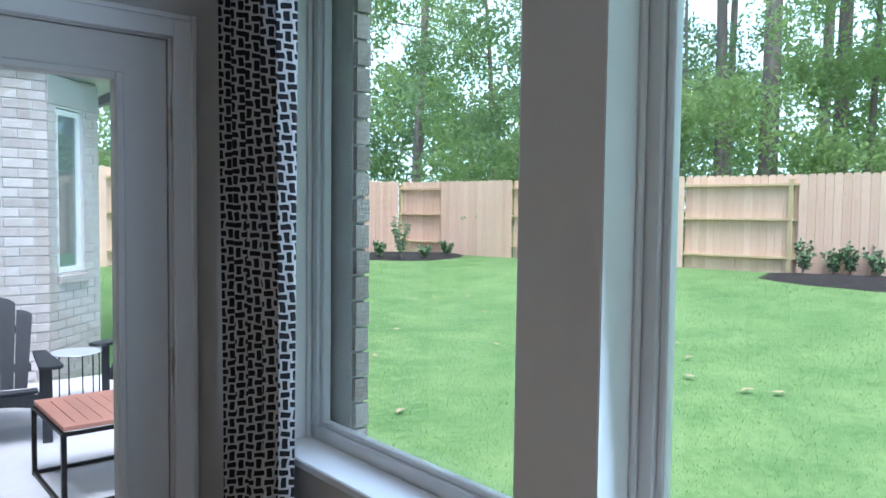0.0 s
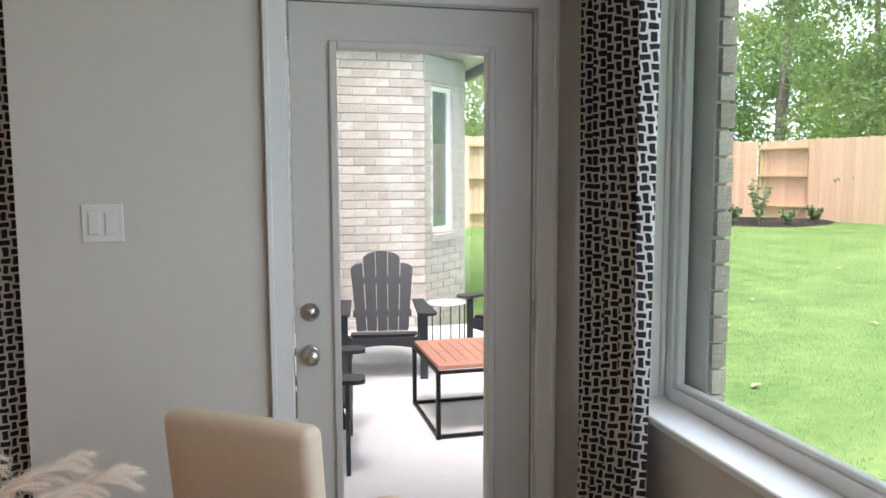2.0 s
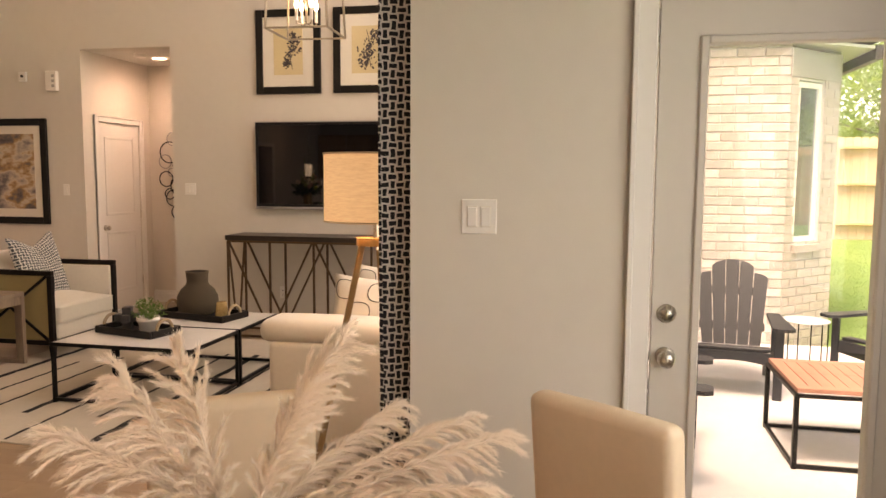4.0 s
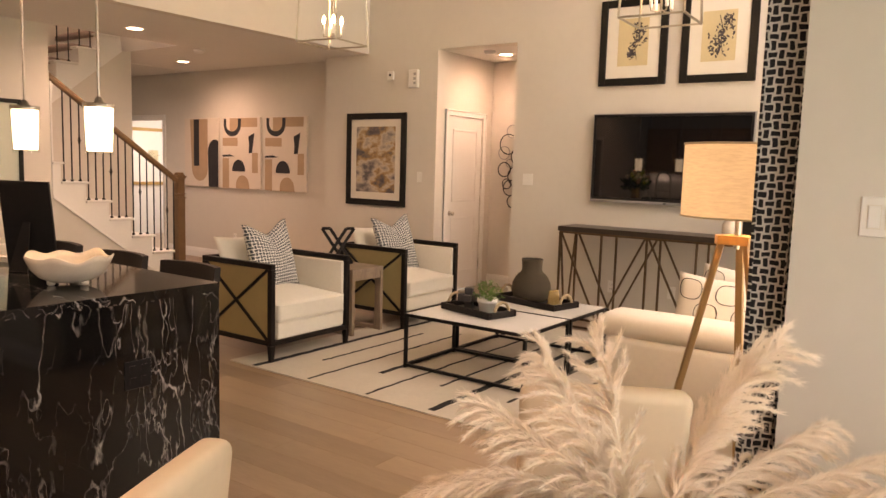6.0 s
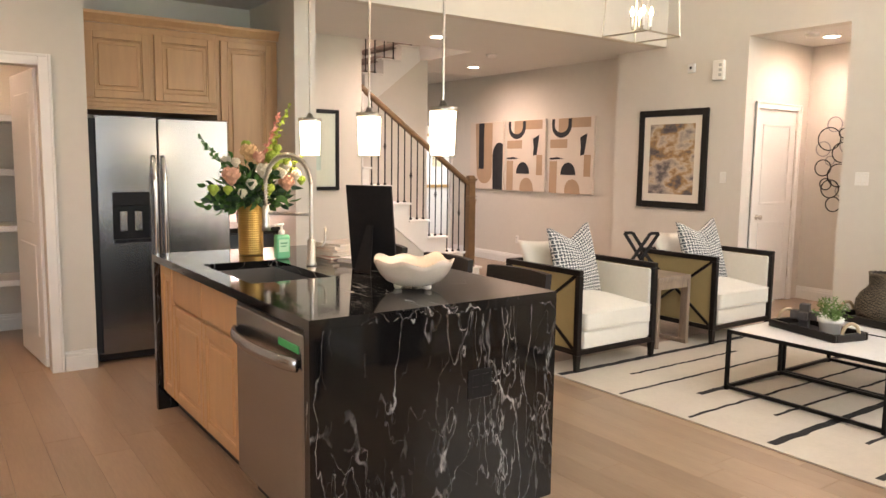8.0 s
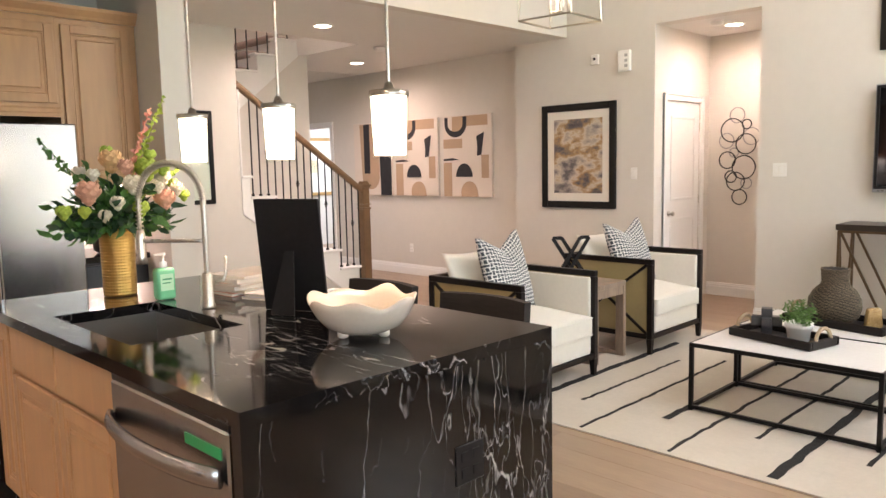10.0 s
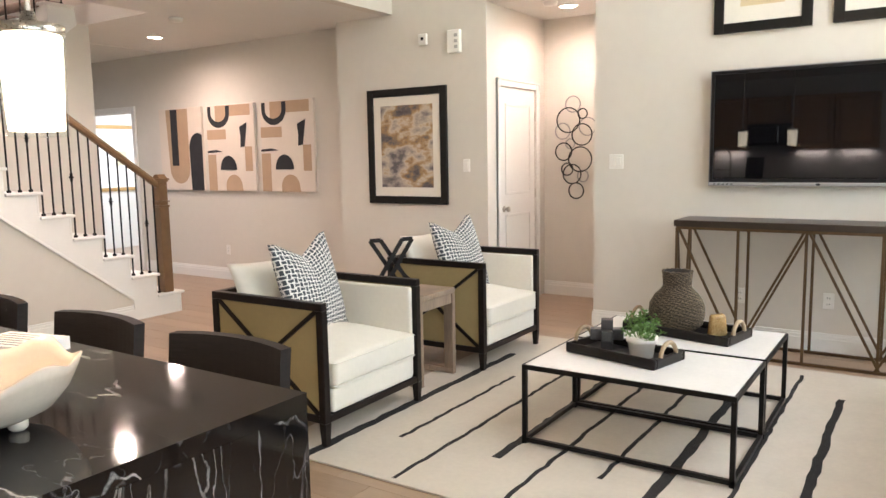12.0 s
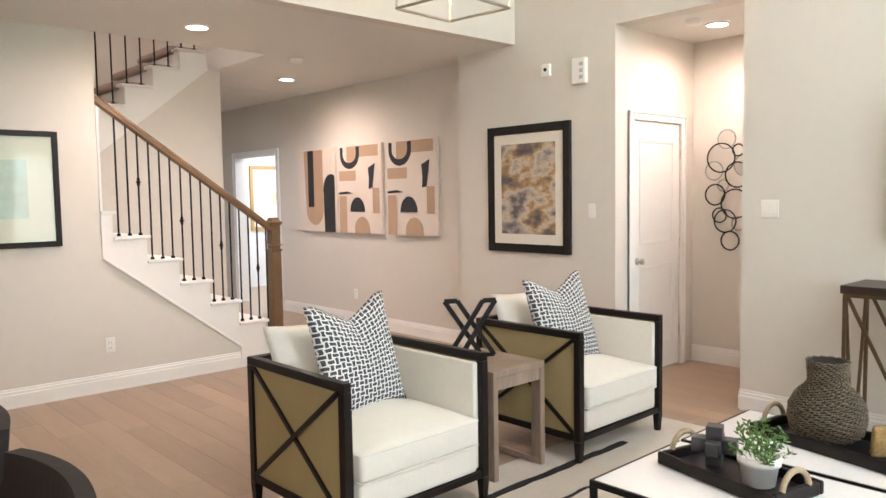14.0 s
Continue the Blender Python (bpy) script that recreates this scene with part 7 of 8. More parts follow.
# ---- far room seen through the hall opening ----
gold_frame = mat("gold_frame", (0.45, 0.27, 0.10), 0.4, metal=0.4, var=0.15)
fp = framed("framed_drawing", "small ink drawing with a wide mat in a gold frame", pose(-12.298, 9.1, 1.49, 0, 0, 90), 1.05, 1.08, 0.06, 0.03, 0.36, paper, gold_frame)
rng = random.Random(8)
bm = bmesh.new()
for k in range(16):
    u, v, a, ln = rng.uniform(-0.10, 0.10), rng.uniform(-0.12, 0.12), rng.uniform(0, math.pi), rng.uniform(0.04, 0.10)
    du, dv = 0.5 * ln * math.cos(a), 0.5 * ln * math.sin(a)
    bar(bm, (u - du, -0.0195, v - dv), (u + du, -0.0195, v + dv), 0.006, 0.0015)
part("drawing", bm, ink, fp, "black ink strokes")
# Added bluish lamp under the ceiling, standing in for unseen window light.
area_light("far_room_fill", look((-10.6, 8.9, 2.6), (-10.6, 8.9, 0)), 1.6, 1.2, 30, (0.74, 0.87, 1.0))

# ---- outdoors: ground, patio, neighbouring wing ----
def ground_z(x, y):
    f = max((x - 3.0) / 10.5, (y - 8.8) / 6.2 * min(1, max(0, (x + 1) / 3)))
    f = min(1, max(0, f))
    return -0.16 + 0.60 * f * f * (3 - 2 * f) + 0.02 * math.sin(0.9 * x + 0.4 * y) * min(1, f * 6)


bm = bmesh.new()
gx = [-300, -60, -13, -9, -4, -1, 0.5] + [2.3 + 0.5 * i for i in range(28)] + [17, 19, 22, 26, 35, 60, 300]
gy = [-300, -60, -20, -10, -6, -4, -2] + [-1 + 0.5 * i for i in range(40)] + [20, 22, 26, 35, 60, 300]
vs = [[bm.verts.new((x, y, ground_z(x, y))) for x in gx] for y in gy]
for i in range(len(gy) - 1):
    for j in range(len(gx) - 1):
        bm.faces.new((vs[i][j], vs[i][j + 1], vs[i + 1][j + 1], vs[i + 1][j]))
structure("ground", bm, grass_ground, "green mown lawn rising gently to a fence", "lawn", True)
nprng = np.random.RandomState(5)


def cloud_mesh(name, verts, faces, material):
    me = bpy.data.meshes.new(name)
    me.from_pydata(verts, [], faces)
    me.materials.append(material)
    return me


n = 150000
bxs, bys = 2.5 + 11.5 * nprng.rand(n) ** 1.5, -0.5 + 16.0 * nprng.rand(n)
keep = ~((bxs < 3.4) & (bys > 3.2) & (bys < 8.7))
bxs, bys = bxs[keep], bys[keep]
verts, faces = [], []
for i, (x, y) in enumerate(zip(bxs.tolist(), bys.tolist())):
    a, h, w = nprng.rand() * 6.28, 0.008 + 0.016 * nprng.rand(), 0.002 + 0.003 * nprng.rand()
    z = ground_z(x, y)
    ca, sa = math.cos(a), math.sin(a)
    verts += [(x - w * ca, y - w * sa, z - 0.004), (x + w * ca, y + w * sa, z - 0.004), (x + sa * h * 0.6, y - ca * h * 0.6, z + h)]
    faces.append((3 * i, 3 * i + 1, 3 * i + 2))
tagged(new("grass", cloud_mesh("grass", verts, faces, grass_blade)), "green mown grass blades of the lawn", "grass", kind="stuff")
# straw patches and fallen leaves on the lawn
dry_leaf = mat("dry_leaf", (0.42, 0.33, 0.20), 0.9, var=0.3, scale=8)
for i in range(34):
    x, y = 3.8 + 6.5 * nprng.rand(), 2.5 + 8 * nprng.rand()
    lf = bmesh.new()
    leaf_blade(lf, Vector((0, 0, 0)), Vector((1, 0, 0.1)).normalized(), Vector((0, 0, 1)), 0.09 + 0.06 * nprng.rand(), 0.07)
    lo = tagged(part("fallen_leaf", lf, dry_leaf), "dry curled leaf fallen on the lawn", "leaf", "fallen leaves")
    lo.matrix_basis = pose(x, y, ground_z(x, y) + 0.035, 0, 0, 360 * nprng.rand())

bm = bmesh.new()
ring = [[bm.verts.new((70 * math.cos(2 * math.pi * k / 48), 70 * math.sin(2 * math.pi * k / 48), z)) for k in range(48)] for z in (-1.0, 58.0)]
for k in range(48):
    bm.faces.new((ring[0][k], ring[0][(k + 1) % 48], ring[1][(k + 1) % 48], ring[1][k]))
structure("backdrop", bm, glow("pale_sky", (0.80, 0.92, 1.0), 0.55), "pale bright summer sky beyond the woods", "sky")

structure("patio", bx(0.40, 3.26, -0.3, 3.52, 7.98, -0.05), concrete, "pale concrete patio slab", "patio")
# brick veneer outside the nook windows
structure("wall_veneer_nook", wall_bm("x", XW + 0.18, 0.05, -2.5, YD + 0.25, -0.3, ZC + 0.2, [(1.74, 2.66, 0.74, 2.38), (0.28, 1.57, 0.74, 2.38), (-1.37, 0.12, 0.74, 2.38)]), mortar, "brick veneer outside the nook", "wall")
half = bx(0, 0, 0, 0.048, 0.022, 0.071)
hm = bpy.data.meshes.new("brick")
half.to_mesh(hm)
half.free()
hm.materials.append(brick_mat)
veneer = scene.objects["wall_veneer_nook"]
for i in range(20):
    ob = new("brick", hm)
    ob.parent = veneer
    ob.matrix_basis = pose(XW + 0.184, 2.640 - (0.004 if i % 2 else 0), 0.75 + 0.081 * i)

BW_Y = 8.0
bay = tagged(new("brick_wing"), "pale brick house wing with an angled bay window", "house")
part("wall", bx(0.39, BW_Y + 0.012, -0.3, 2.552, BW_Y + 0.2, 2.72), mortar, bay)
# angled bay face from (2.56, 8.0) to (3.14, 8.58)
bm = wall_bm("y", 0.012, 0.16, 0.0, 0.815, -0.3, 2.42, [(0.14, 0.55, 0.88, 2.40)])
part("bay_wall", bm, mortar, bay, m=pose(2.56, BW_Y, 0, 0, 0, 45))
part("header_panel", box(bmesh.new(), -0.01, -0.006, 2.42, 0.82, 0.15, 2.68, 0.004), mat("taupe_siding", (0.34, 0.33, 0.30), 0.8, var=0.05), bay, "taupe painted header panel", m=pose(2.56, BW_Y, 0, 0, 0, 45))
part("side_wall", bx(2.98, BW_Y + 0.60, -0.3, 3.13, 12.5, 2.72), mortar, bay)
win = part("window", wall_bm("y", 0.03, 0.05, 0.145, 0.545, 0.90, 2.39, [(0.195, 0.495, 0.95, 2.34)]), vinyl, bay, "white framed tall bay window", m=pose(2.56, BW_Y, 0, 0, 0, 45))
part("pane", bx(0.195, 0.05, 0.95, 0.495, 0.056, 2.34), mat("dark_window_glass", (0.30, 0.36, 0.36), 0.03, metal=0.8, var=0.05), win)
part("window_sill", box(bmesh.new(), 0.12, -0.03, 0.80, 0.57, 0.011, 0.875, 0.004), brick_mat, bay, m=pose(2.56, BW_Y, 0, 0, 0, 45))
roofm = mat("soffit_white", (0.62, 0.62, 0.60), 0.7, var=0.04)
part("soffit", prism(bmesh.new(), [(0.39, 7.95), (2.58, 7.95), (3.40, 8.50), (3.40, 12.5), (0.39, 12.5)], "z", 2.723, 2.75), roofm, bay, "white soffit")
part("roof", prism(bmesh.new(), [(0.39, 7.9), (2.60, 7.9), (3.45, 8.46), (3.45, 12.5), (0.39, 12.5)], "z", 2.80, 3.2), mat("roof_shingle", (0.10, 0.095, 0.09), 0.9, var=0.25, scale=14), bay)
part("gutter", bar(bmesh.new(), (3.43, 8.48, 2.69), (3.43, 12.5, 2.69), 0.07, 0.13), mat("gutter_brown", (0.06, 0.05, 0.045), 0.5), bay, "dark gutter")
bl, bh, pitch_l, pitch_h = 0.228, 0.074, 0.24, 0.085
tmp = box(bmesh.new(), 0, 0, 0, bl, 0.03, bh, 0.004)
brick_me = bpy.data.meshes.new("brick_long")
tmp.to_mesh(brick_me)
tmp.free()
brick_me.materials.append(brick_mat)
rest_v = bmesh.new()
count = 0
for i in range(36):
    z = -0.2 + pitch_h * i
    j, x = 0, 2.552 - bl - (0.0 if i % 2 else pitch_l / 2 - 0.115)
    if i % 2 == 0:
        box(rest_v, 2.552 - 0.108, BW_Y, z, 2.552, BW_Y + 0.03, z + bh)
        x = 2.552 - 0.12 - bl
    while x > 0.4:
        if x > 1.45 and count < 295:
            ob = new("brick", brick_me)
            ob.parent = bay
            ob.matrix_basis = pose(x, BW_Y + nprng.uniform(-0.003, 0.002), z)
            count += 1
        else:
            box(rest_v, x, BW_Y, z, x + bl, BW_Y + 0.03, z + bh)
        x -= pitch_l
tagged(part("brick_rest", rest_v, brick_mat, bay), kind="stuff")
rest_v = bmesh.new()
for i in range(31):
    z = -0.2 + pitch_h * i
    a = 0.0 if i % 2 else -0.12
    while a < 0.815:
        p, q = max(a, 0.0), min(a + bl, 0.815)
        if 0.87 < z + bh / 2 < 2.40:
            for s, e in ((p, min(q, 0.135)), (max(p, 0.555), q)):
                if e - s > 0.02:
                    box(rest_v, s, 0, z, e, 0.03, z + bh)
        elif q - p > 0.02:
            box(rest_v, p, 0, z, q, 0.03, z + bh)
        a += pitch_l
tagged(part("brick_rest", rest_v, brick_mat, bay, m=pose(2.56, BW_Y, 0, 0, 0, 45)), kind="stuff")

# ---- patio furniture ----
def adirondack(m, label):
    c = thing("adirondack_chair", label, "garden chair", m, "adirondack chairs on the patio")
    def crest(u):
        return 0.575 + 0.10 * math.sqrt(max(0.0, 1 - (u / 0.16) ** 2)) if abs(u) < 0.147 else 0.50 + 0.07 * math.sqrt(max(0.0, 1 - ((abs(u) - 0.147) / 0.105) ** 2))
    for k in range(5):
        x = 0.0985 * (k - 2)
        w = 0.0465
        fan = 1.06
        top_pts = [(fan * (x + w * (1 - i / 4)), crest(x + w * (1 - i / 4))) for i in range(9)]
        bm = prism(bmesh.new(), [(x * 0.86 - w * 0.86, 0.0), (x * 0.86 + w * 0.86, 0.0)] + top_pts, "y", -0.011, 0.011)
        for zz in (0.16, 0.44):
            for dx in (-0.014, 0.008):
                box(bm, x + dx, -0.0125, zz - 0.003, x + dx + 0.006, -0.011, zz + 0.003)
        part("back_slat", bm, slate_plastic, c, m=pose(0, 0.16, 0.28, -22, 0, 0))
    for zz in (0.15, 0.43):
        part("back_rail", box(bmesh.new(), -0.24, 0.0115, zz - 0.03, 0.24, 0.033, zz + 0.03, 0.003), slate_plastic, c, m=pose(0, 0.16, 0.28, -22, 0, 0))
    for k in range(5):
        y = -0.30 + 0.09 * k
        part("seat_slat", box(bmesh.new(), -0.25, y, 0.335 - 0.022 * k, 0.25, y + 0.08, 0.357 - 0.022 * k, 0.004), slate_plastic, c)
    part("front_apron", prism(bmesh.new(), [(-0.25, 0.33), (0.25, 0.33), (0.25, 0.24)] + [(0.25 - 0.5 * i / 12, 0.24 + 0.03 * math.sin(math.pi * i / 12)) for i in range(1, 12)] + [(-0.25, 0.24)], "y", -0.325, -0.303), slate_plastic, c)
    for s in (-1, 1):
        part("side_rail", bar(bmesh.new(), (s * 0.262, -0.30, 0.29), (s * 0.262, 0.42, 0.045), 0.022, 0.11, 0.004), slate_plastic, c)
        part("front_leg", box(bmesh.new(), s * 0.30 - 0.03, -0.32, 0.0, s * 0.30 + 0.03, -0.297, 0.50, 0.003), slate_plastic, c)
        part("rear_post", box(bmesh.new(), s * 0.30 - 0.012, 0.18, 0.12, s * 0.30 + 0.012, 0.24, 0.50, 0.003), slate_plastic, c)
        part("arm", prism(bmesh.new(), [(s * 0.25, 0.26), (s * 0.25, -0.36), (s * 0.28, -0.40), (s * 0.37, -0.40), (s * 0.395, -0.36), (s * 0.37, -0.1), (s * 0.335, 0.26)], "z", 0.501, 0.523), slate_plastic, c)


adirondack(pose(1.86, 6.42, -0.05, 0, 0, -8), "slate grey slatted adirondack chair facing the house")
adirondack(pose(3.08, 6.62, -0.05, 0, 0, -58), "slate grey slatted adirondack chair beyond the low table")
adirondack(pose(1.08, 4.75, -0.05, 0, 0, 82), "slate grey slatted adirondack chair beside the door")
pt = thing("patio_table", "square patio coffee table with orange wood top and dark metal frame", "coffee table")
teak = mat("teak", (0.34, 0.155, 0.11), 0.55, var=0.2, scale=3, stretch=(1, 5, 1), rand=0.3)
PX0, PX1, PY0, PY1 = 1.915, 2.60, 4.79, 5.47
for a, b, c_, d in ((PX0, PX1, PY0, PY0 + 0.07), (PX0, PX1, PY1 - 0.07, PY1), (PX0, PX0 + 0.07, PY0 + 0.071, PY1 - 0.071), (PX1 - 0.07, PX1, PY0 + 0.071, PY1 - 0.071)):
    part("border_board", box(bmesh.new(), a, c_, 0.365, b, d, 0.39, 0.002), teak, pt)
cx, cy = (PX0 + PX1) / 2, (PY0 + PY1) / 2
for q, (sx, sy) in enumerate(((-1, -1), (1, -1), (1, 1), (-1, 1))):
    for k in range(4):
        e0, e1 = 0.27 * k / 4 + 0.002, 0.27 * (k + 1) / 4 - 0.002
        part("chevron_board", prism(bmesh.new(), [(cx + sx * e0, cy + sy * 0.002), (cx + sx * e1, cy + sy * 0.002), (cx + sx * e1, cy + sy * (0.27 - 0.0)), (cx + sx * e0, cy + sy * 0.27)], "z", 0.366, 0.389), teak, pt)
f = bmesh.new()
for z in (-0.035, 0.35):
    for p, q in (((PX0, PY0), (PX1, PY0)), ((PX1, PY0), (PX1, PY1)), ((PX1, PY1), (PX0, PY1)), ((PX0, PY1), (PX0, PY0))):
        bar(f, (*p, z), (*q, z), 0.02)
part("frame", f, black_metal, pt)
for x in (PX0, PX1):
    for y in (PY0, PY1):
        part("leg", bx(x - 0.0125, y - 0.0125, -0.05, x + 0.0125, y + 0.0125, 0.35), black_metal, pt)
wt = thing("wire_side_table", "round wire side table with a pale mesh top", "side table", pose(2.53, 7.05, -0.05))
part("top", lathe(bmesh.new(), [(0.18, 0.40), (0.185, 0.405), (0.18, 0.41)], 32), mat("pale_wire", (0.5, 0.52, 0.56), 0.5, metal=0.4), wt)
for a in range(0, 360, 60):
    x, y = 0.175 * math.cos(radians(a)), 0.175 * math.sin(radians(a))
    part("leg", rod(bmesh.new(), (x, y, 0), (x, y, 0.405), 0.005, n=6), black_metal, wt)

# ---- fence ----
def smooth_picket():
    return prism(bmesh.new(), [(-0.068, 0), (0.068, 0), (0.068, 1.79), (0.042, 1.83), (-0.042, 1.83), (-0.068, 1.79)], "y", -0.008, 0.008)


tmp = smooth_picket()
picket_me = bpy.data.meshes.new("picket")
tmp.to_mesh(picket_me)
tmp.free()
picket_me.materials.append(cedar)


def fence(name, p, q, first_out, label, lead=0.635):
    """A board fence whose panels of 2.045 m turn their rails in and out by turns; lead: share of the first panel cut off."""
    f = tagged(new(name), label, "fence")
    p, q = Vector(p), Vector(q)
    L = (q - p).length
    d = (q - p) / L
    ang = math.degrees(math.atan2(d.y, d.x))
    count_ = int(L / 0.141)
    inward = Vector((-d.y, d.x))
    for i in range(count_):
        o = p + d * (0.0705 + 0.141 * i)
        back = (int((0.141 * i + lead) / 2.045) % 2 == 0) == first_out
        off = inward * (-0.05 if back else 0.05)
        ob = new("picket", picket_me)
        ob.parent = f
        ob.matrix_basis = pose(o.x + off.x, o.y + off.y, ground_z(o.x, o.y) - 0.02 + 0.006 * nprng.randn(), 0, 0, ang)
    s = -lead
    while s < L:
        a, b = p + d * max(0.0, s), p + d * min(L, s + 2.045)
        za, zb = ground_z(a.x, a.y), ground_z(b.x, b.y)
        for h in (0.28, 0.98, 1.62):
            part("rail", bar(bmesh.new(), (a.x, a.y, za + h), (b.x, b.y, zb + h), 0.085, 0.04), cedar_rail, f)
        part("post", bx(a.x - 0.04, a.y - 0.04, za - 0.3, a.x + 0.04, a.y + 0.04, za + 1.72), cedar_rail, f)
        s += 2.045
    return f


fence("garden_fence", (12.75, 16.4), (16.2, -2.0), False, "tall cedar picket fence with rails showing on alternate panels")
fence("side_fence", (-2.5, 13.5), (12.7, 16.4), False, "tall cedar picket fence along the side of the yard")


# ---- beds and shrubs ----
def bed(name, cx, cy, rx, ry, turn, seed):
    rng = random.Random(seed)
    bm = bmesh.new()
    ca, sa = math.cos(radians(turn)), math.sin(radians(turn))
    rings = []
    for f in (0.0, 0.5, 0.85, 1.0):
        ring = []
        for k in range(40):
            a = 2 * math.pi * k / 40
            w = 1 + 0.06 * math.sin(5 * a + seed)
            u, v = rx * f * w * math.cos(a), ry * f * w * math.sin(a)
            x, y = cx + u * ca - v * sa, cy + u * sa + v * ca
            ring.append(bm.verts.new((x, y, ground_z(x, y) + (0.06 * (1 - f ** 3) + rng.uniform(-0.01, 0.01) if f < 1 else -0.01))))
        rings.append(ring)
    for a, b in zip(rings, rings[1:]):
        for k in range(40):
            bm.faces.new((a[k], a[(k + 1) % 40], b[(k + 1) % 40], b[k]))
    bm.faces.new(rings[0])
    bmesh.ops.recalc_face_normals(bm, faces=bm.faces[:])
    tagged(part(name, bm, mulch, smooth=True), "dark mulch planting bed by the fence", "mulch bed", kind="structure")


bed("bed_corner", 11.4, 14.9, 2.0, 1.35, -8, 1)
bed("bed_fence", 13.9, 4.7, 1.6, 2.6, 0, 2)


def shrub(x, y, h, w, seed, material, label):
    rng = random.Random(seed)
    s = thing("shrub", label, "shrub", pose(x, y, ground_z(x, y) + 0.04), "young shrubs in the beds")
    st_, lv = bmesh.new(), bmesh.new()
    for k in range(9):
        a = rng.uniform(0, 6.28)
        top_ = Vector((w * rng.uniform(0.2, 1) * math.cos(a), w * rng.uniform(0.2, 1) * math.sin(a), h * rng.uniform(0.6, 1)))
        tube(st_, [(0, 0, 0), top_ * 0.5 + Vector((0, 0, h * 0.08)), top_], 0.006, 4)
        for j in range(24):
            o = top_ * (0.25 + 0.78 * j / 23)
            d = Vector((rng.gauss(0, 1), rng.gauss(0, 1), rng.gauss(0.5, 0.7))).normalized()
            leaf_blade(lv, o, d, Vector((rng.gauss(0, 1), rng.gauss(0, 1), 1)).normalized(), 0.085, 0.05)
    part("stem", st_, bark, s)
    tagged(part("foliage", lv, material, s), kind="stuff")


shrub_leaf = mat("shrub_leaf", (0.07, 0.15, 0.05), 0.6, var=0.3, scale=4, col2=(0.18, 0.28, 0.12))
for k, (x, y, h, w) in enumerate(((10.85, 13.85, 0.90, 0.26), (10.5, 14.2, 0.34, 0.18), (11.56, 13.9, 0.30, 0.2), (12.4, 14.1, 0.32, 0.18), (14.0, 6.5, 0.55, 0.30), (14.4, 6.15, 0.38, 0.22), (14.45, 5.9, 0.52, 0.22), (14.6, 5.5, 0.45, 0.26), (14.5, 4.6, 0.5, 0.3), (14.5, 3.6, 0.5, 0.3))):
    shrub(x, y, h, w, 50 + k, shrub_leaf, "upright young evergreen shrub in mulch" if h > 0.9 else "small young green shrub in mulch")

# ---- trees and woods ----
def leaf_quads(cx, n_, size, rs):
    """Random leaf cards round the centres cx (m x 4: x, y, z, radius)."""
    pick = rs.randint(0, len(cx), n_)
    c = cx[pick]
    v = rs.randn(n_, 3)
    v /= np.linalg.norm(v, axis=1)[:, None]
    pos = c[:, :3] + v * c[:, 3:4] * (rs.rand(n_, 1) ** 0.45) * np.array([1, 1, 0.75])
    a, b = rs.randn(n_, 3), rs.randn(n_, 3)
    a /= np.linalg.norm(a, axis=1)[:, None]
    b -= a * np.sum(a * b, axis=1)[:, None]
    b /= np.linalg.norm(b, axis=1)[:, None]
    s = size * (0.6 + 0.8 * rs.rand(n_, 1))
    q = np.stack([pos - a * s, pos + b * s * 0.42, pos + a * s, pos - b * s * 0.42], axis=1).reshape(-1, 3)
    f = np.arange(4 * n_).reshape(-1, 4)
    return q.tolist(), f.tolist()


def tree(name, label, x, y, h, r, lean, crown_z, crown_r, n_leaf, seed, material, clumps=26, size=0.085):
    rs = np.random.RandomState(seed)
    z0 = ground_z(x, y) - 0.1
    t = thing(name, label, "tree", pose(x, y, z0))
    ph = rs.rand() * 6
    axis = [(lean * (i / 12) ** 1.5 + 0.06 * math.sin(ph + i * 0.7), 0.05 * math.sin(ph * 2 + i * 0.5), h * i / 12) for i in range(13)]
    bm = tube(bmesh.new(), axis, r, 12, taper=lambda f: 1.12 - 0.75 * f if f > 0.02 else 1.35)
    tips = []
    for k in range(9):
        f = rs.uniform(crown_z / h, 0.95)
        i = int(f * 12)
        o = Vector(axis[i])
        a = rs.rand() * 6.28
        L = crown_r * rs.uniform(0.5, 1.0)
        e = o + Vector((L * math.cos(a), L * math.sin(a), L * rs.uniform(0.1, 0.6)))
        tube(bm, [o, (o + e) / 2 + Vector((0, 0, -0.05 * L)), e], r * 0.28, 6, taper=lambda g: 1 - 0.8 * g)
        tips.append(e)
    part("trunk", bm, bark, t, smooth=True)
    cl = []
    for k in range(clumps):
        b_ = tips[k % len(tips)]
        a = rs.randn(3) * crown_r * 0.35
        cl.append((b_.x + a[0], b_.y + a[1], max(crown_z * 0.75, b_.z + a[2]), crown_r * rs.uniform(0.18, 0.4)))
    v, f = leaf_quads(np.array(cl), n_leaf, size, rs)
    me = cloud_mesh("crown", v, f, material)
    ob = new("crown", me)
    ob.parent = t
    tagged(ob, kind="stuff")


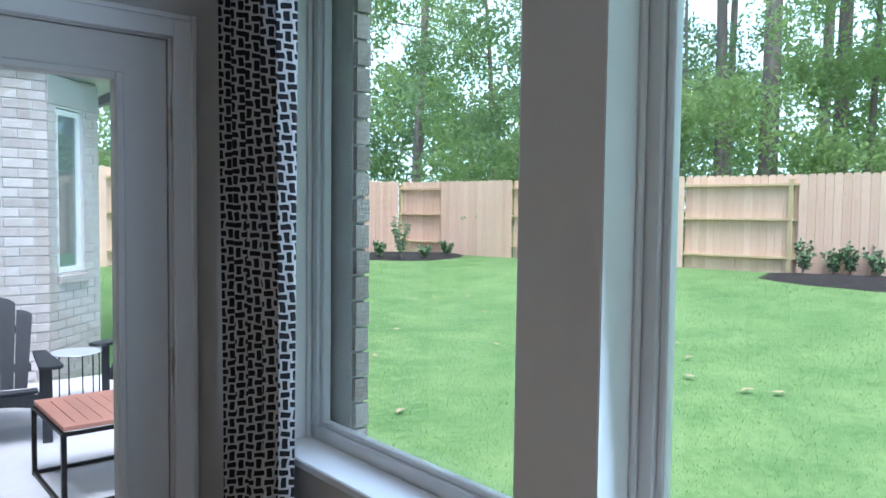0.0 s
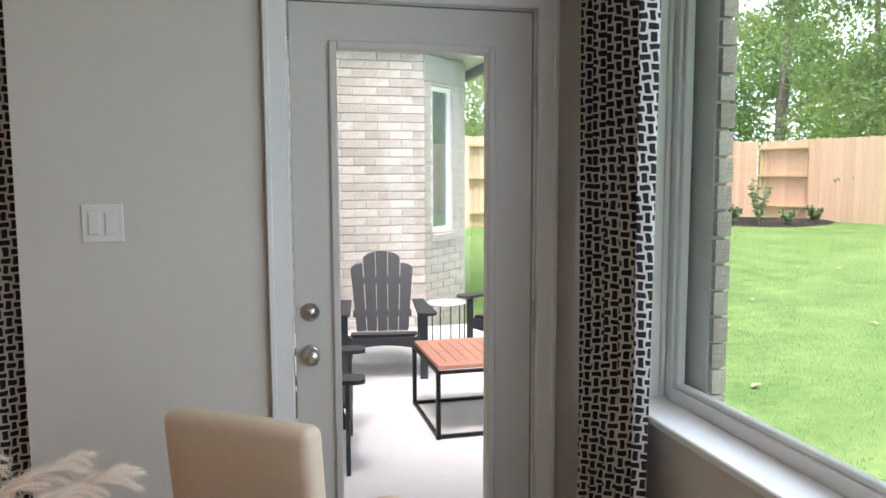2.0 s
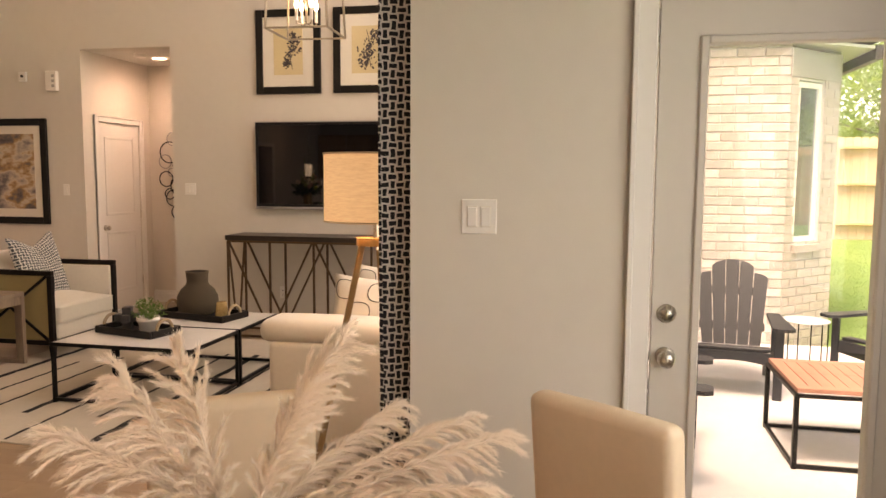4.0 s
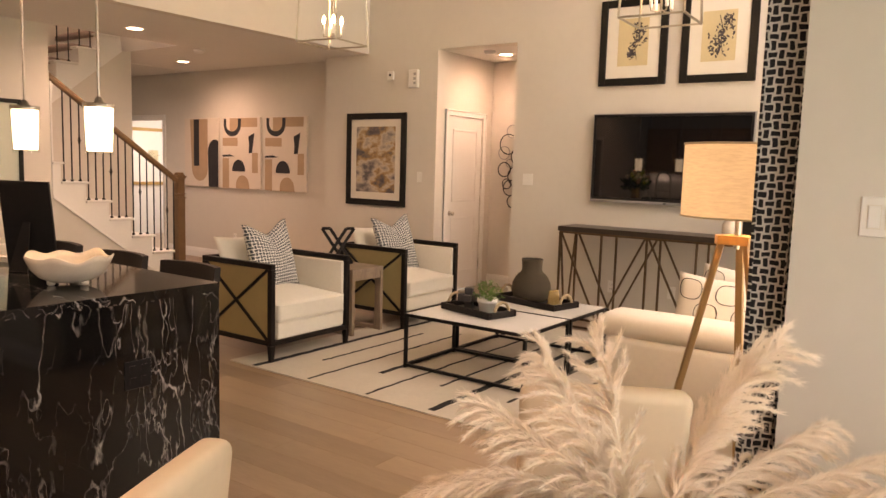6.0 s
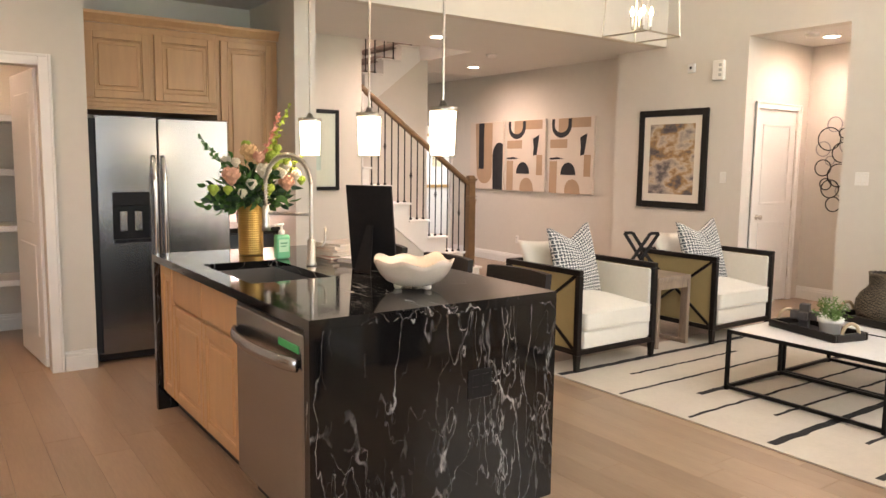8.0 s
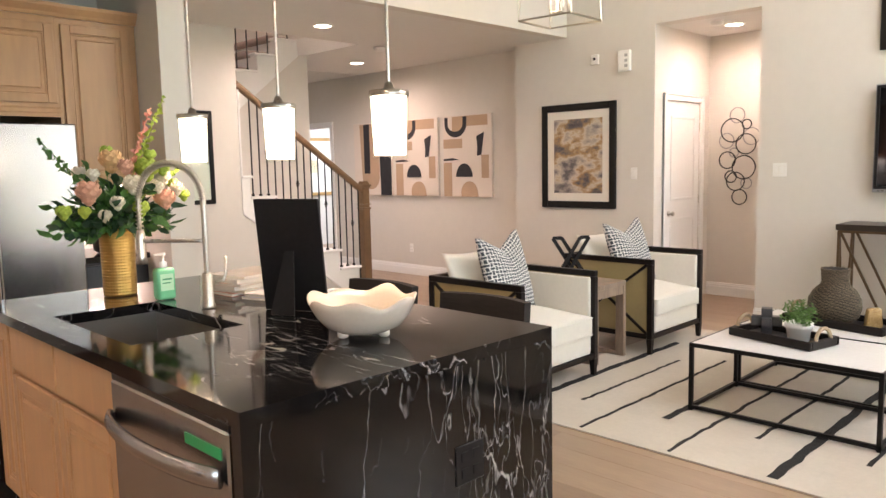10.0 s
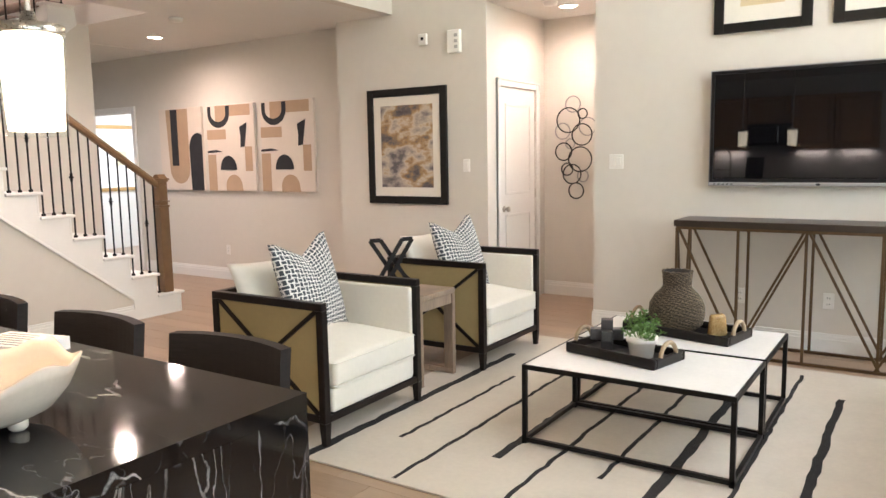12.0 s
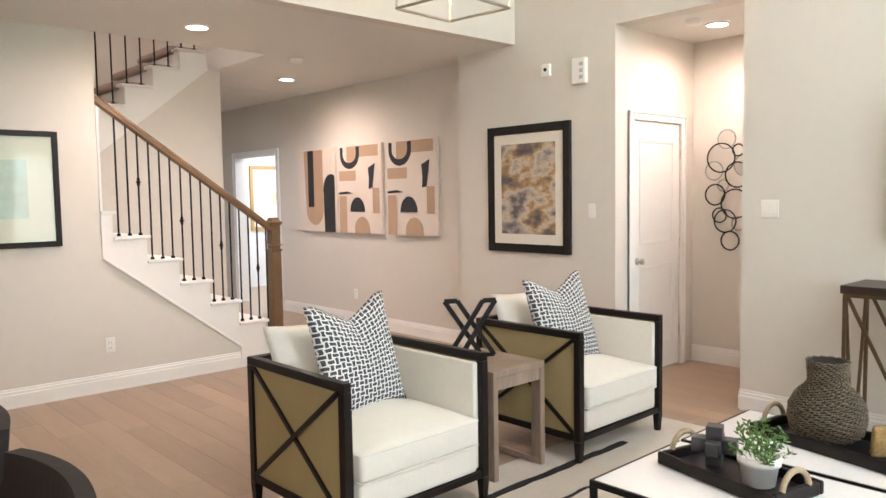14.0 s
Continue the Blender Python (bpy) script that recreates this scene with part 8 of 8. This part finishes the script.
for k, (x, y, h, r) in enumerate(((18.3, 10.6, 16, 0.15), (17.1, 8.75, 17, 0.20), (20.5, 8.6, 16, 0.19), (16.2, 20.0, 15, 0.13), (19.5, 16.4, 15, 0.13), (23.5, 10.2, 17, 0.17), (21.5, 6.0, 16, 0.18), (8.0, 20.5, 15, 0.15), (24.0, 13.5, 16, 0.14))):
    tree("pine_tree", "tall pine with a bare grey-brown trunk behind the fence", x, y, h, r, 0.3 * math.sin(k), h * 0.52, 2.8, 3600, 70 + k, leaf_dark)
for k, (x, y, h, cz, cr_) in enumerate(((16.0, 14.0, 8, 2.4, 2.6), (14.8, 18.6, 8, 2.0, 2.8), (17.8, 18.0, 9, 2.2, 3.0), (19.0, 12.2, 9, 2.6, 2.8), (18.6, 7.2, 8, 3.0, 2.4), (19.2, 4.6, 9, 2.4, 2.8), (11.5, 19.5, 8, 1.8, 2.8), (7.0, 18.0, 8, 1.6, 2.6),
                                     (4.0, 18.5, 8, 1.8, 2.6), (21.8, 15.5, 10, 2.4, 3.2), (22.5, 8.0, 10, 2.8, 3.0), (9.5, 22.0, 10, 2.0, 3.2), (18.0, 1.5, 8, 2.2, 2.6), (13.0, 22.5, 10, 2.4, 3.2))):
    tree("broadleaf_tree", "leafy broadleaf tree behind the cedar fence", x, y, h, 0.07 + 0.02 * (k % 3), 0.8 * math.sin(2.3 * k), cz, cr_, 9500, 120 + k, leaf if k % 3 else leaf_dark, 46, 0.07)
rs = np.random.RandomState(9)
cl = []
for k in range(150):
    s = rs.rand()
    if s < 0.62:
        u = rs.rand()
        x, y = 15.6 + 7 * rs.rand() ** 1.6 + (16 - 18 * u) * -0.19 * 0, 17.5 - 19 * u
        x += 0.19 * (12.8 - y) - 1.2
    else:
        x, y = -3 + 18 * rs.rand(), 17.2 + 7 * rs.rand() ** 1.6
    cl.append((x, y, 0.5 + 4.2 * rs.rand() ** 1.3, 0.5 + 0.8 * rs.rand()))
v, f = leaf_quads(np.array(cl), 95000, 0.066, rs)
tagged(new("undergrowth", cloud_mesh("undergrowth", v, f, leaf)), "dense green undergrowth of the woods behind the fence", "undergrowth", kind="stuff")
cl = [(x + 9 * rs.rand(), y, 1 + 6.5 * rs.rand(), 1.2) for x, y in [(24 + 3 * rs.rand(), -6 + 34 * rs.rand()) for _ in range(90)]] + [(-6 + 36 * rs.rand(), 25 + 5 * rs.rand(), 1 + 6.5 * rs.rand(), 1.2) for _ in range(90)]
v, f = leaf_quads(np.array(cl), 60000, 0.15, rs)
tagged(new("far_woods", cloud_mesh("far_woods", v, f, leaf_dark)), "shaded far woods behind the nearer trees", "woods", kind="stuff")
bm = bmesh.new()
tube(bm, [(15.5, 13.0, 0.4), (15.4, 13.5, 1.6), (15.1, 14.3, 2.9), (14.9, 15.4, 3.7), (14.8, 16.0, 4.0)], 0.035, 6, taper=lambda g: 1 - 0.7 * g)
tagged(part("bent_sapling", bm, mat("pale_bark", (0.42, 0.38, 0.30), 0.9, var=0.2), smooth=True), "pale bare sapling bent over behind the fence", "tree")

# ---- floor planks ----
plank_l, plank_w = 1.5, 0.178
tmp = box(bmesh.new(), 0.0004, 0.0004, -0.011, plank_l - 0.0004, plank_w - 0.0004, 0.0, 0.0008)
plank_me = bpy.data.meshes.new("plank")
tmp.to_mesh(plank_me)
tmp.free()
plank_me.materials.append(plank_wood)
rng = random.Random(31)
made = 0
rv, rf = [], []
corners = ((0.001, 0.001), (plank_l - 0.001, 0.001), (plank_l - 0.001, plank_w - 0.001), (0.001, plank_w - 0.001))
for i in range(70):
    y = -2.39 + plank_w * i
    if y + plank_w > 10.1:
        break
    x = -12.35 - rng.random() * plank_l
    while x < 2.05:
        edge = 2.07 if y < 3.0 else 0.37
        lo, hi = max(x, -12.35), min(x + plank_l, edge)
        near = -7.6 < x and x + plank_l < min(1.2, edge) and 1.0 < y < 7.2
        if near and made < 298:
            ob = new("plank", plank_me)
            ob.parent = floor
            ob.matrix_basis = pose(x, y, 0.0)
            made += 1
        elif hi - lo > 0.05:
            k = len(rv)
            for z in (-0.011, 0.0):
                rv += [(lo + 0.001, y + 0.001, z), (hi - 0.001, y + 0.001, z), (hi - 0.001, y + plank_w - 0.001, z), (lo + 0.001, y + plank_w - 0.001, z)]
            rf += [(k + 4, k + 5, k + 6, k + 7), (k, k + 1, k + 5, k + 4), (k + 1, k + 2, k + 6, k + 5), (k + 2, k + 3, k + 7, k + 6), (k + 3, k, k + 4, k + 7)]
        x += plank_l
ob = new("plank_rest", cloud_mesh("plank_rest", rv, rf, plank_wood))
ob.parent = floor
tagged(ob, kind="stuff")
